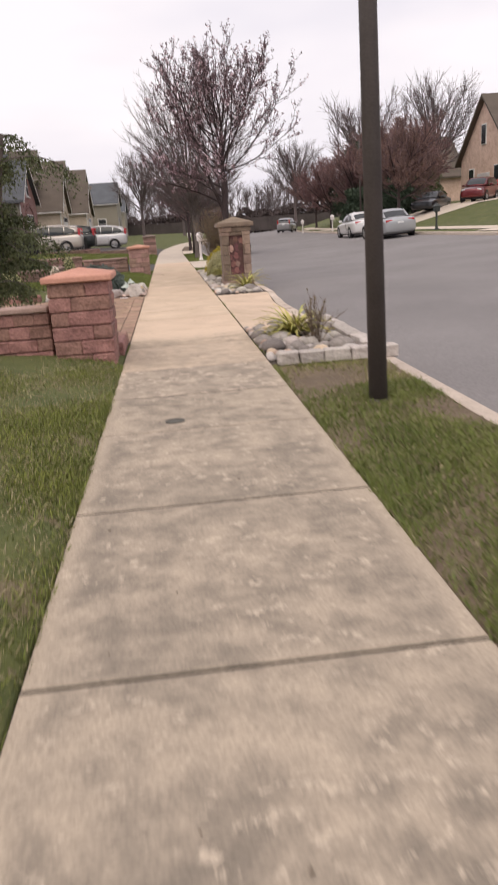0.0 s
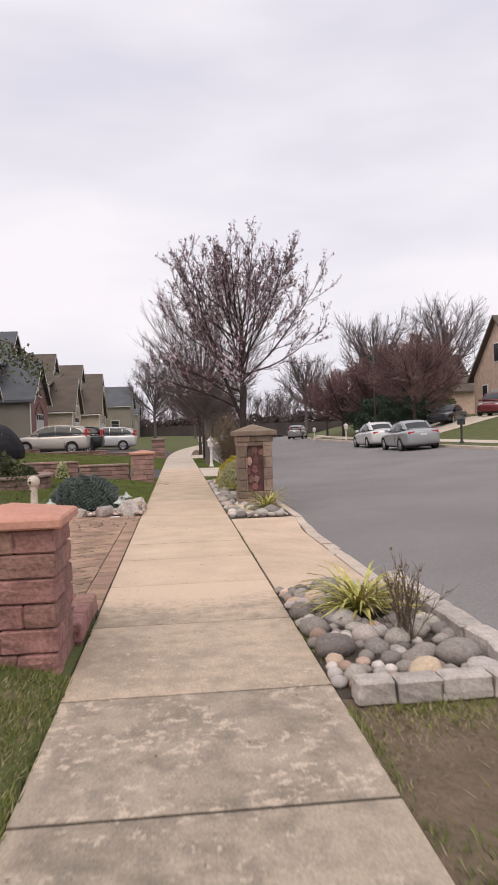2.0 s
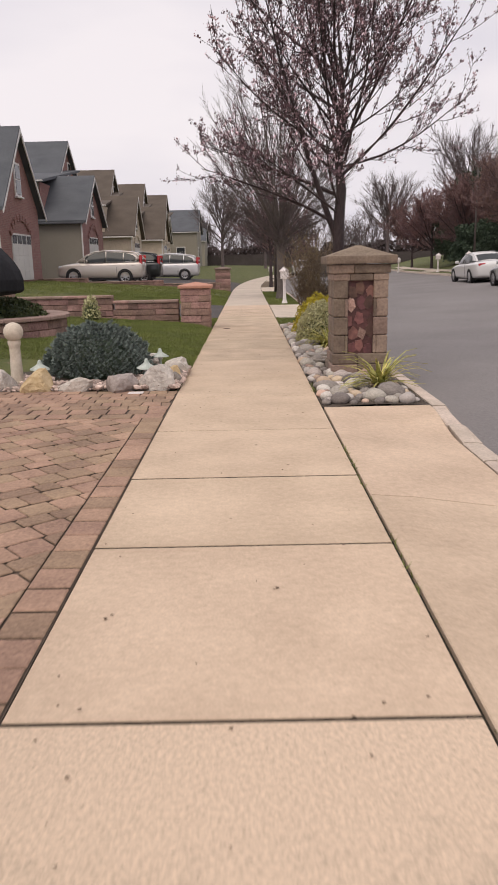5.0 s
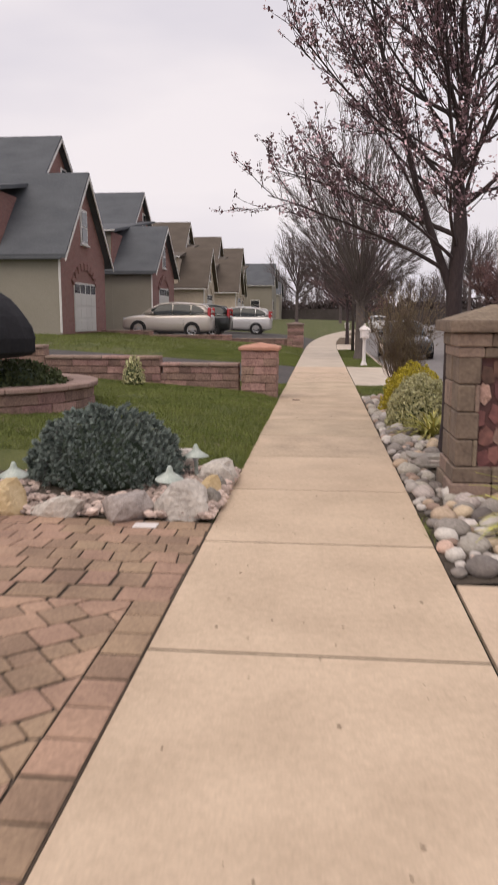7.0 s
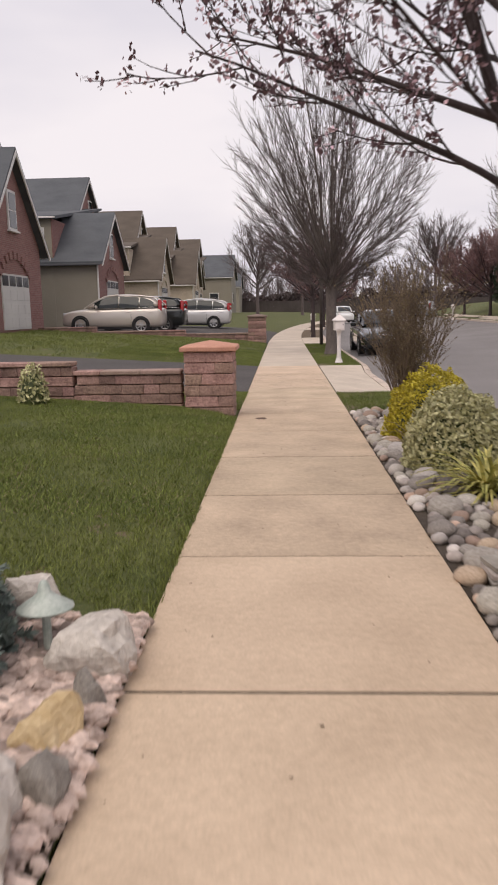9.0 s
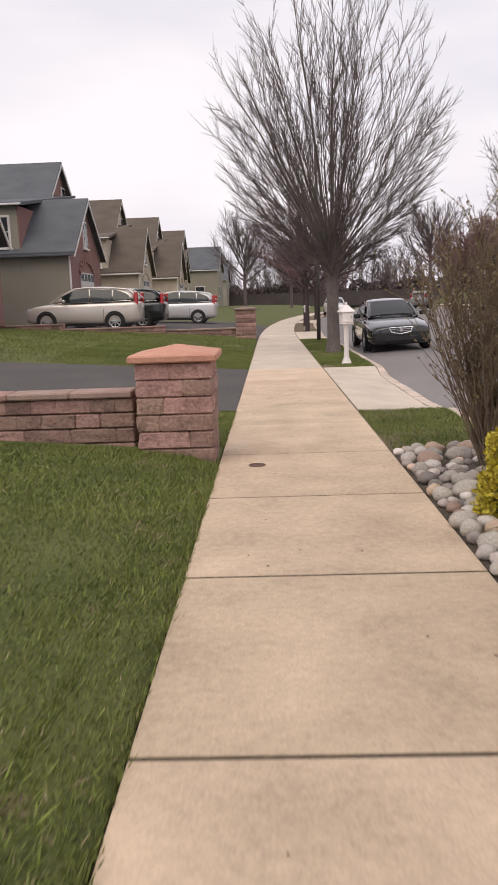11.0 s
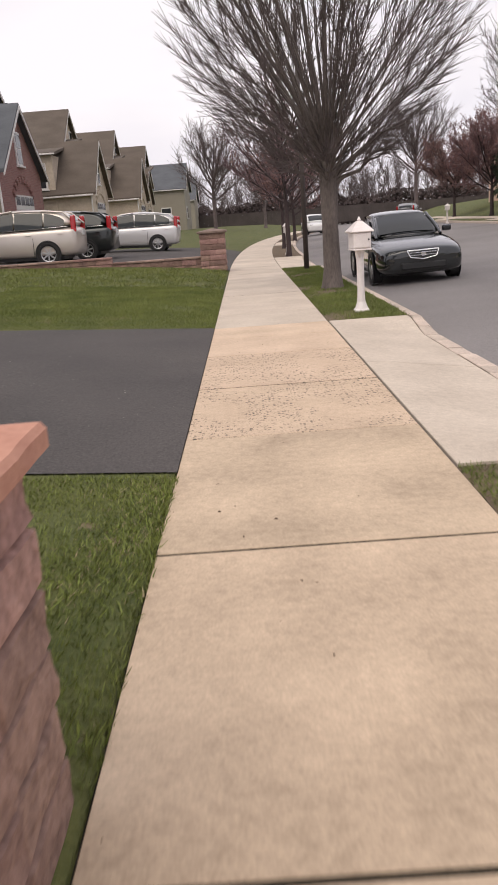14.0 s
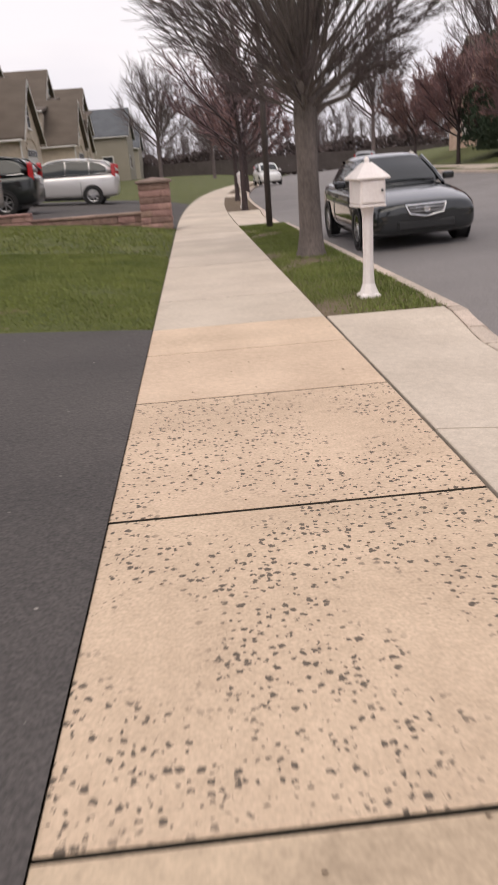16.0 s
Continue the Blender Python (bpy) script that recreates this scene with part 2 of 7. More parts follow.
M_PAVER = surf("paver_block", (0.21, 0.134, 0.094), (0.435, 0.29, 0.198), scale=2.6, fine=45, rough=0.88, bump=0.4, vary=0.22, grain=0.14)
M_JOINT = surf("paver_joint_sand", (0.075, 0.055, 0.042), (0.14, 0.105, 0.08), scale=9, fine=60, rough=0.95, bump=0.3)
M_STONE = surf("river_rock", (0.195, 0.17, 0.15), (0.43, 0.385, 0.345), scale=6, fine=30, rough=0.8, bump=0.35, vary=0.5, local=True)
M_ROCK = surf("white_boulder", (0.33, 0.29, 0.26), (0.72, 0.66, 0.60), scale=7, fine=30, rough=0.85, bump=0.7, vary=0.15, bump_d=0.03)
M_OCHRE = surf("ochre_boulder", (0.42, 0.29, 0.14), (0.68, 0.54, 0.34), scale=7, fine=30, rough=0.85, bump=0.7, bump_d=0.03)
M_SAND = surf("tan_ashlar", (0.15, 0.108, 0.084), (0.325, 0.242, 0.185), scale=5, fine=35, rough=0.9, bump=0.6, vary=0.32)
M_MOSAIC = surf("red_flagstone", (0.07, 0.03, 0.028), (0.22, 0.095, 0.08), scale=4, fine=20, rough=0.6, bump=0.4, vary=0.5)
M_BARK = surf("grey_bark", (0.075, 0.062, 0.056), (0.18, 0.148, 0.134), scale=6, fine=40, rough=0.95, bump=0.7, stretch=(1, 1, 0.3), bump_d=0.02)
M_BARKD = surf("dark_bark", (0.028, 0.020, 0.021), (0.07, 0.05, 0.05), scale=6, fine=40, rough=0.95, bump=0.6, stretch=(1, 1, 0.3), bump_d=0.02)
M_TWIG = surf("twig_bark", (0.085, 0.066, 0.066), (0.165, 0.132, 0.13), scale=2, fine=20, rough=0.9, bump=0)
M_TWIGR = surf("reddish_twig_bark", (0.12, 0.075, 0.08), (0.22, 0.145, 0.15), scale=0.4, fine=8, rough=0.9, bump=0)
M_STEM = surf("tan_shrub_stem", (0.115, 0.082, 0.06), (0.225, 0.165, 0.115), scale=3, fine=20, rough=0.9, bump=0)
M_POLE = surf("brown_painted_pole", (0.065, 0.053, 0.050), (0.10, 0.083, 0.078), scale=3, fine=60, rough=0.65, bump=0.15)
M_WHITE = surf("white_painted_metal", (0.68, 0.62, 0.60), (0.82, 0.77, 0.75), scale=4, fine=40, rough=0.55, bump=0.06)
M_VERDI = surf("verdigris_copper", (0.34, 0.40, 0.36), (0.60, 0.64, 0.59), scale=14, fine=60, rough=0.65, bump=0.2, metal=0.2)
M_LIGHTST = surf("pale_cast_stone", (0.50, 0.43, 0.34), (0.70, 0.62, 0.52), scale=8, fine=40, rough=0.9, bump=0.3)
M_BLACKCLOTH = surf("black_cover_cloth", (0.005, 0.005, 0.008), (0.016, 0.016, 0.021), scale=3, fine=25, rough=0.85, bump=0.25)
M_IRON = surf("rusty_iron_cover", (0.085, 0.046, 0.034), (0.175, 0.10, 0.075), scale=12, fine=80, rough=0.75, bump=0.5, metal=0.2)
M_GRASS = leafy("grass_blades", (0.078, 0.106, 0.018), (0.215, 0.236, 0.056), scale=1.4)
M_TUFT = leafy("bright_grass_tuft", (0.100, 0.132, 0.022), (0.26, 0.29, 0.062), scale=4)
M_STRAW = leafy("dry_grass_blades", (0.20, 0.155, 0.085), (0.36, 0.30, 0.18), scale=3)
M_SPRUCE = leafy("blue_spruce_needles", (0.07, 0.095, 0.085), (0.215, 0.26, 0.235), scale=14)
M_GOLD = leafy("gold_foliage", (0.30, 0.25, 0.015), (0.62, 0.52, 0.05), scale=8)
M_VARI = leafy("variegated_leaf", (0.27, 0.27, 0.10), (0.66, 0.62, 0.38), scale=20)
M_YUCCA = leafy("yellow_striped_leaf", (0.20, 0.22, 0.05), (0.68, 0.60, 0.20), scale=14)
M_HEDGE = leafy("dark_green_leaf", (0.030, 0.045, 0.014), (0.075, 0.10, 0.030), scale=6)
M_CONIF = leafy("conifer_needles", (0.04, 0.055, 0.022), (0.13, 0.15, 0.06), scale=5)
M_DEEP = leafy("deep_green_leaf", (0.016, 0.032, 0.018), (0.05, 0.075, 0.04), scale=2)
M_PLUM = leafy("plum_bud_leaf", (0.075, 0.042, 0.052), (0.25, 0.15, 0.175), scale=3)
M_BLOSSOM = leafy("pink_blossom", (0.55, 0.36, 0.42), (0.80, 0.62, 0.66), scale=3)
M_BUD = leafy("brown_bud_leaf", (0.12, 0.085, 0.048), (0.27, 0.20, 0.105), scale=3)
M_REDLEAF = leafy("dark_red_leaf", (0.125, 0.066, 0.060), (0.27, 0.145, 0.125), scale=0.8)
M_ROOFG = surf("slate_grey_shingle", (0.070, 0.076, 0.086), (0.118, 0.126, 0.138), scale=0.7, fine=14, rough=0.9, bump=0.5, stretch=(1, 1, 2.5))
M_ROOFB = surf("brown_shingle", (0.082, 0.066, 0.052), (0.135, 0.108, 0.088), scale=0.7, fine=14, rough=0.9, bump=0.5, stretch=(1, 1, 2.5))
M_SIDING = surf("tan_lap_siding", (0.26, 0.237, 0.19), (0.32, 0.292, 0.24), scale=0.6, fine=20, rough=0.75, bump=0.05)
M_CREAM = surf("cream_stucco", (0.45, 0.375, 0.295), (0.62, 0.53, 0.43), scale=1.6, fine=9, rough=0.9, bump=0.4)
M_PEACH = surf("peach_stone_cladding", (0.48, 0.325, 0.25), (0.72, 0.54, 0.43), scale=2.2, fine=7, rough=0.9, bump=0.5)
M_TRIM = surf("white_trim_paint", (0.62, 0.60, 0.58), (0.76, 0.74, 0.72), scale=2, fine=30, rough=0.6, bump=0.05)
M_DOORW = surf("white_garage_door", (0.52, 0.50, 0.48), (0.64, 0.62, 0.59), scale=1, fine=30, rough=0.6, bump=0.05)
M_WGLASS = plain("window_glass", (0.035, 0.04, 0.045), rough=0.08)
M_CGLASS = plain("tinted_car_glass", (0.014, 0.018, 0.018), rough=0.06)
M_TYRE = surf("tyre_rubber", (0.012, 0.012, 0.013), (0.03, 0.029, 0.029), scale=10, fine=70, rough=0.85, bump=0.3)
M_RIM = plain("alloy_rim", (0.55, 0.55, 0.56), rough=0.3, metal=0.9)
M_CHROME = plain("chrome", (0.75, 0.75, 0.76), rough=0.12, metal=1.0)
M_BLACKP = plain("black_plastic", (0.015, 0.015, 0.016), rough=0.5)
M_LAMPC = plain("clear_headlamp", (0.55, 0.55, 0.56), rough=0.1, coat=1.0)
M_LAMPR = plain("red_tail_lamp", (0.42, 0.015, 0.02), rough=0.15, coat=1.0)
M_PLATE = plain("number_plate_white", (0.7, 0.7, 0.68), rough=0.5)
M_FENCE = surf("dark_board_fence", (0.045, 0.036, 0.034), (0.085, 0.07, 0.066), scale=0.5, fine=8, rough=0.9, bump=0.2)
M_CLEAF = surf("dead_leaf", (0.07, 0.045, 0.028), (0.13, 0.085, 0.05), scale=9, fine=40, rough=0.9, bump=0)


def brick_mat(name, c1, c2, mortar):
    m = surf(name, c1, c2, scale=1.0, fine=10, rough=0.9, bump=0.0)
    t = m.node_tree
    p = t.nodes["Principled BSDF"]
    g = t.nodes.new("ShaderNodeNewGeometry")
    sx = t.nodes.new("ShaderNodeSeparateXYZ")
    cb = t.nodes.new("ShaderNodeCombineXYZ")
    t.links.new(g.outputs["Position"], sx.inputs[0])
    ad = t.nodes.new("ShaderNodeMath")
    ad.operation = "ADD"
    t.links.new(sx.outputs[0], ad.inputs[0]), t.links.new(sx.outputs[1], ad.inputs[1])
    t.links.new(ad.outputs[0], cb.inputs[0]), t.links.new(sx.outputs[2], cb.inputs[1])
    b = t.nodes.new("ShaderNodeTexBrick")
    b.inputs["Scale"].default_value, b.inputs["Brick Width"].default_value, b.inputs["Row Height"].default_value = 1.0, 0.21, 0.075
    b.inputs["Mortar Size"].default_value = 0.007
    b.inputs["Color1"].default_value, b.inputs["Color2"].default_value, b.inputs["Mortar"].default_value = (*c1, 1), (*c2, 1), (*mortar, 1)
    t.links.new(cb.outputs[0], b.inputs["Vector"]), t.links.new(b.outputs[0], p.inputs["Base Color"])
    return m


M_BRICK = brick_mat("red_brick_wall", (0.215, 0.10, 0.09), (0.285, 0.14, 0.122), (0.28, 0.20, 0.175))


# ---- helpers ----
def mesh_of(name, bm):
    me = bpy.data.meshes.new(name)
    bm.normal_update()
    bm.to_mesh(me)
    bm.free()
    return me


def part(name, bm, material, parent=None, label="", m=None, smooth=False):
    me = bm if isinstance(bm, bpy.types.Mesh) else mesh_of(name, bm)
    if not me.materials:
        me.materials.append(material)
    if smooth:
        me.polygons.foreach_set("use_smooth", [True] * len(me.polygons))
    ob = new(name, me)
    ob.parent = parent
    if m is not None:
        ob.matrix_basis = m
    return tagged(ob, label)


def thing(name, label, category, m=None, group="", kind=""):
    ob = new(name)
    ob.empty_display_size = 0.2
    if m is not None:
        ob.matrix_basis = m
    return tagged(ob, label, category, group, kind)


def raw(name, verts, faces):
    me = bpy.data.meshes.new(name)
    me.from_pydata([tuple(v) for v in verts], [], faces)
    me.update()
    return me


def quads(name, V):
    """A mesh of loose quads: V has the shape (n, 4, 3)."""
    V = np.asarray(V, dtype=np.float32)
    n = len(V)
    me = bpy.data.meshes.new(name)
    me.vertices.add(n * 4)
    me.vertices.foreach_set("co", V.reshape(-1))
    me.loops.add(n * 4)
    me.loops.foreach_set("vertex_index", np.arange(n * 4, dtype=np.int32))
    me.polygons.add(n)
    me.polygons.foreach_set("loop_start", np.arange(0, n * 4, 4, dtype=np.int32))
    me.update(calc_edges=True)
    return me


def add_box(bm, c, s, bevel=0.0, m=None, seg=1):
    r = bmesh.ops.create_cube(bm, size=1.0)
    vs = r["verts"]
    bmesh.ops.scale(bm, vec=s, verts=vs)
    bmesh.ops.translate(bm, vec=c, verts=vs)
    if bevel:
        es = list({e for v in vs for e in v.link_edges})
        o = bmesh.ops.bevel(bm, geom=es, offset=bevel, segments=seg, affect="EDGES", profile=0.6)
        vs = list({v for f in o["faces"] for v in f.verts} | {v for v in vs if v.is_valid})
    if m is not None:
        bmesh.ops.transform(bm, matrix=m, verts=vs)
    return vs


def box(c, s, bevel=0.0, seg=1):
    bm = bmesh.new()
    add_box(bm, c, s, bevel, seg=seg)
    return bm


def add_cyl(bm, c, r1, r2, h, n=16, m=None):
    r = bmesh.ops.create_cone(bm, cap_ends=True, segments=n, radius1=r1, radius2=r2, depth=h)
    bmesh.ops.translate(bm, vec=(c[0], c[1], c[2] + h / 2), verts=r["verts"])
    if m is not None:
        bmesh.ops.transform(bm, matrix=m, verts=r["verts"])
    return r["verts"]


def cyl(c, r1, r2, h, n=16, m=None):
    bm = bmesh.new()
    add_cyl(bm, c, r1, r2, h, n, m)
    return bm


def lathe(profile, n=20, caps=True):
    """A turned shape from (radius, z) pairs."""
    verts, faces = [], []
    for r, z in profile:
        for i in range(n):
            a = 2 * math.pi * i / n
            verts.append((r * math.cos(a), r * math.sin(a), z))
    for j in range(len(profile) - 1):
        for i in range(n):
            k = (i + 1) % n
            faces.append((j * n + i, j * n + k, (j + 1) * n + k, (j + 1) * n + i))
    if caps:
        faces.append(tuple(range(n))[::-1])
        faces.append(tuple(range((len(profile) - 1) * n, len(profile) * n)))
    return raw("lathe", verts, faces)


def rough_stone(seed, size, sub=2, jag=0.25):
    """A boulder: a ball pushed in and out by noise and cut by a few flat planes."""
    bm = bmesh.new()
    bmesh.ops.create_icosphere(bm, subdivisions=sub, radius=1.0)
    off = Vector((seed * 7.3, seed * 3.1, seed * 1.7))
    rnd = random.Random(seed)
    cuts = [(Vector((rnd.uniform(-1, 1), rnd.uniform(-1, 1), rnd.uniform(-0.4, 1))).normalized(), rnd.uniform(0.55, 0.85)) for _ in range(7 if jag > 0.2 else 0)]
    for v in bm.verts:
        d = v.co.normalized()
        r = 1 + jag * noise.noise(d * 1.3 + off) + jag * 0.4 * noise.noise(d * 3.1 + off)
        for n_, h_ in cuts:
            k = d.dot(n_)
            if k * r > h_:
                r = h_ / k
        v.co = d * r
        v.co.x *= size[0]
        v.co.y *= size[1]
        v.co.z *= size[2]
    me = mesh_of("stone", bm)
    me.polygons.foreach_set("use_smooth", [jag < 0.2] * len(me.polygons))
    return me


# ---- lie of the land ----
def bend(y):
    """How far the street has swung to the side at y."""
    return 0.0014 * max(0.0, y - 54) ** 2 if y < 110 else 4.39 + 0.157 * (y - 110)


def step(a, b, x):
    k = min(1.0, max(0.0, (x - a) / (b - a)))
    return k * k * (3 - 2 * k)


def land(x, y):
    """Height of lawns, drives and verges."""
    x = x - bend(y)
    if x < -0.76:
        d = -0.76 - x
        lawn = 0.10 * (1 - math.exp(-d / 0.3)) + 0.07 * min(d, 9) + 0.03 * max(0, min(d, 16) - 9)
        flat = 0.012 * min(d, 4) + 0.07 * max(0, min(d, 10) - 4)
        drive = 0.062 * min(d, 9) + 0.03 * max(0, min(d, 16) - 9)
        a = step(15.3, 15.9, y) * (1 - step(24.6, 26.5, y))
        c = step(53.9, 54.5, y) * (1 - step(70, 75, y))
        b = step(33.0, 35.0, y) * (1 - step(41.6, 43.0, y))
        z = lawn * (1 - a) + flat * a
        z = z * (1 - b) + drive * b
        z = z * (1 - c) + (0.42 * (1 - math.exp(-d / 1.8)) + 0.02 * min(d, 12)) * c
        return z + 0.002 * max(0, min(y, 150) - 60) * step(2, 9, d)
    if x < 2.0:
        return 0.0
    if x < 12.7:
        return road_z(x)
    return road_z(12.7) + 0.15 + 0.045 * min(x - 12.7, 3) + 0.24 * max(0, min(x - 15.7, 5)) + 0.08 * max(0, min(x - 20.7, 8))


def road_z(x):
    return -0.13 + 0.030 * (min(x, 6.5) - 2.0) + 0.06 * max(0, min(x, 12.7) - 6.5) - 0.05 * max(0.0, 1 - (x - 2.0) / 1.2)


APRONS = [("apron_pavers", 16.95, 22.75), ("apron_asphalt", 35.32, 41.58), ("apron_far", 54.0, 61.0), ("apron_end", 76.0, 82.0)]


def kerb_drop(y):
    """How far the kerb dips where a drive crosses it, with a flare at each end."""
    for _, ya, yb in APRONS:
        if ya < y < yb:
            return 0.125 * step(0.05, 1.0, min(y - ya, yb - y))
    return 0.0


def sheet(name, xs, ys, zf, material, lift=0.0):
    verts = [(x + bend(y), y, zf(x + bend(y), y) + lift) for y in ys for x in xs]
    nx = len(xs)
    faces = [(j * nx + i, j * nx + i + 1, (j + 1) * nx + i + 1, (j + 1) * nx + i) for j in range(len(ys) - 1) for i in range(nx - 1)]
    ob = new(name, raw(name, verts, faces))
    ob.data.materials.append(material)
    ob.data.polygons.foreach_set("use_smooth", [True] * len(faces))
    return tagged(ob, kind="structure")


def span(a, b, s):
    n = max(1, round((b - a) / s))
    return [a + (b - a) * i / n for i in range(n + 1)]


# ---- ground, road, kerbs ----
def ground_z(x, y):
    k = x - bend(y)
    if -0.765 < k < 12.72:
        return -0.5
    return land(x, y) - 0.004


GX = [-900, -400, -200, -120, -80, -60, -45, -36] + span(-30, -10, 2.5) + span(-9, -2, 0.5) + span(-1.8, -0.9, 0.1) + [-0.83, -0.775, -0.755, 4, 12.7, 12.74] + span(12.9, 28, 1.5) + [34, 45, 70, 120, 250, 500, 900]
GY = [-300, -120, -50, -20, -6] + span(0, 60, 0.5) + span(63, 150, 3) + [165, 190, 240, 330, 500, 900]
tagged(sheet("ground", GX, GY, ground_z, M_LAWN), "green spring lawn over gently rising ground", "lawn")
tagged(sheet("road", [1.9, 2.6, 3.2, 4, 5.2, 6.5, 8, 9.4, 11, 12.72], span(-30, 170, 2) + [200, 300], lambda x, y: road_z(x - bend(y)), M_ROAD), "worn grey asphalt street", "road")

for nm, xa, xb in (("kerb_near", 1.86, 2.04), ("kerb_far", 12.6, 12.78)):
    kb = thing(nm, "pale worn concrete street kerb", "kerb", kind="structure")
    rk = random.Random(8)
    y = -6.0
    while y < 130:
        crossing = nm == "kerb_near" and any(ya - 0.4 < y < yb for _, ya, yb in APRONS[:2])
        ln = rk.uniform(0.28, 0.75) if crossing else 1.9
        if nm == "kerb_near":
            ends = [q for _, ya, yb in APRONS for q in (ya - 0.4, ya, yb, yb + 0.3) if y + 0.15 < q < y + ln + 0.15]
            if ends:
                ln = ends[0] - y
        y2 = y + ln
        vs = []
        jx, jz = (rk.uniform(-0.012, 0.012), rk.uniform(-0.008, 0.006)) if crossing else (0.0, 0.0)
        for yy in (y + 0.008, y2 - 0.008):
            bb = bend(yy) + jx
            if nm == "kerb_near":
                zt = -0.004 - kerb_drop(yy) + jz
                zc = zt + 0.05 * min(1.0, kerb_drop(yy) / 0.125) - 0.055
                vs += [(xa + bb, yy, -0.4), (xa + bb, yy, zt - 0.006), (xa + bb + 0.015, yy, zt), (xb + bb - 0.05, yy, zt - 0.004), (xb + bb - 0.012, yy, min(zc, zt - 0.012)), (xb + bb, yy, -0.4)]
            else:
                zt = road_z(12.6) + 0.14
                vs += [(xa + bb, yy, -0.4), (xa + bb + 0.012, yy, zt - 0.03), (xa + bb + 0.05, yy, zt - 0.004), (xb + bb - 0.015, yy, zt), (xb + bb, yy, zt - 0.006), (xb + bb, yy, -0.4)]
        fs = [(i, i + 1, i + 7, i + 6) for i in range(5)] + [tuple(range(6)), tuple(range(11, 5, -1))]
        part("kerb_stone", raw("kerb_stone", vs, fs), M_KERB, kb)
        y = y2

# verge between walk and kerb: soil under grass, beds and aprons
for va, vb in ((-6, 14.2), (32.7, 35.32), (41.58, 54.0), (61.0, 76.0), (82.0, 130)):
    tagged(sheet("verge", [0.765, 1.0, 1.3, 1.6, 1.87], span(va, vb, 0.5), lambda x, y: -0.012 + 0.012 * noise.noise(Vector((x * 2, y * 2, 0))), M_VERGE), "thin grass verge with bare brown soil", "verge")


def grid_slab(name, pts, z, h, material, parent, ins=0.006, label="", zf=None):
    """A flat slab with eased top edges from a convex outline."""
    c = Vector((sum(p[0] for p in pts) / len(pts), sum(p[1] for p in pts) / len(pts)))
    n = len(pts)
    vs = []
    for p in pts:
        vs.append((p[0], p[1], z - h))
    for p in pts:
        vs.append((p[0], p[1], z - ins))
    for p in pts:
        d = (c - Vector(p)).normalized() * ins * 1.3
        vs.append((p[0] + d.x, p[1] + d.y, z))
    fs = [(i, (i + 1) % n, n + (i + 1) % n, n + i) for i in range(n)] + [(n + i, n + (i + 1) % n, 2 * n + (i + 1) % n, 2 * n + i) for i in range(n)] + [tuple(range(2 * n, 3 * n))]
    if zf:
        vs = [(x, y, zz + zf(x, y)) for x, y, zz in vs]
    me = raw(name, vs, fs)
    me.materials.append(material)
    me.materials.append(M_DIRT)
    for i in range(n):
        me.polygons[i].material_index = 1
    return part(name, me, material, parent, label)


tagged(sheet("verge_base", [0.765, 1.87], span(-6, 130, 1), lambda x, y: -0.26, M_DIRT), "dark soil under the verge and beds", "soil")
walkway = thing("sidewalk", "beige concrete sidewalk of square cast panels", "sidewalk", kind="structure")
JOINTS = [-2, -0.5, 1.1, 2.7, 4.25, 5.8, 7.3, 8.84, 10.37, 11.9, 13.09, 14.42, 16.0, 17.53, 19.04, 20.3, 21.77, 23.45, 25.02, 26.6, 28.07, 29.6, 31.17, 32.71, 34.40, 36.18, 37.73, 39.35, 40.6, 41.6]
while JOINTS[-1] < 125:
    JOINTS.append(JOINTS[-1] + 1.55)
rj = random.Random(4)
for a, b in zip(JOINTS, JOINTS[1:]):
    m_ = M_FLAKE if 13.0 < a < 13.2 else M_OLD if b < 14.5 else M_STAIN if b < 16.1 else M_ALGAE if b < 17.6 else M_WEATHER if 26.5 < a < 36.1 else M_PIT if 36.1 < a < 39 else M_NEW if b < 41.7 else M_PALE
    g = 0.010
    ba, bb = bend(a), bend(b)
    e = 0.004
    grid_slab("panel", [(-0.76 + ba, a + g), (0.76 + ba, a + g), (0.76 + bb, b - g), (-0.76 + bb, b - g)], rj.uniform(-0.0018, 0.0012), 0.11, m_, walkway, ins=e)
tagged(sheet("walk_base", [-0.79, 0, 0.80], span(-6, 130, 1), lambda x, y: -0.03, M_DIRT), "dark dirt in the sidewalk joints", "joint dirt")

# driveway aprons on the street side, each two or three slabs
for nm, ya, yb in APRONS:
    ap = thing(nm, "smooth pale concrete driveway apron dipping to the street", "apron", kind="structure")
    ys_ = span(ya, yb, 2.9)
    for a, b in zip(ys_, ys_[1:]):
        rows_ = span(a + 0.006, b - 0.006, 0.2)
        vs = []
        for yy in rows_:
            dp, bb = kerb_drop(yy), bend(yy)
            vs += [(xx + bb, yy, zz) for xx, zz in ((0.781, -0.11), (0.781, -0.005), (0.787, 0.0), (1.05, -0.16 * dp), (1.35, -0.5 * dp), (1.829, -dp), (1.836, -dp - 0.006), (1.836, -dp - 0.12))]
        nr = len(rows_)
        fs = [(8 * j + i, 8 * j + i + 1, 8 * j + i + 9, 8 * j + i + 8) for j in range(nr - 1) for i in range(7)] + [tuple(range(8)), tuple(range(8 * nr - 1, 8 * nr - 9, -1))]
        part("slab", raw("slab", vs, fs), M_NEW if nm == "apron_pavers" else M_PALE, ap)

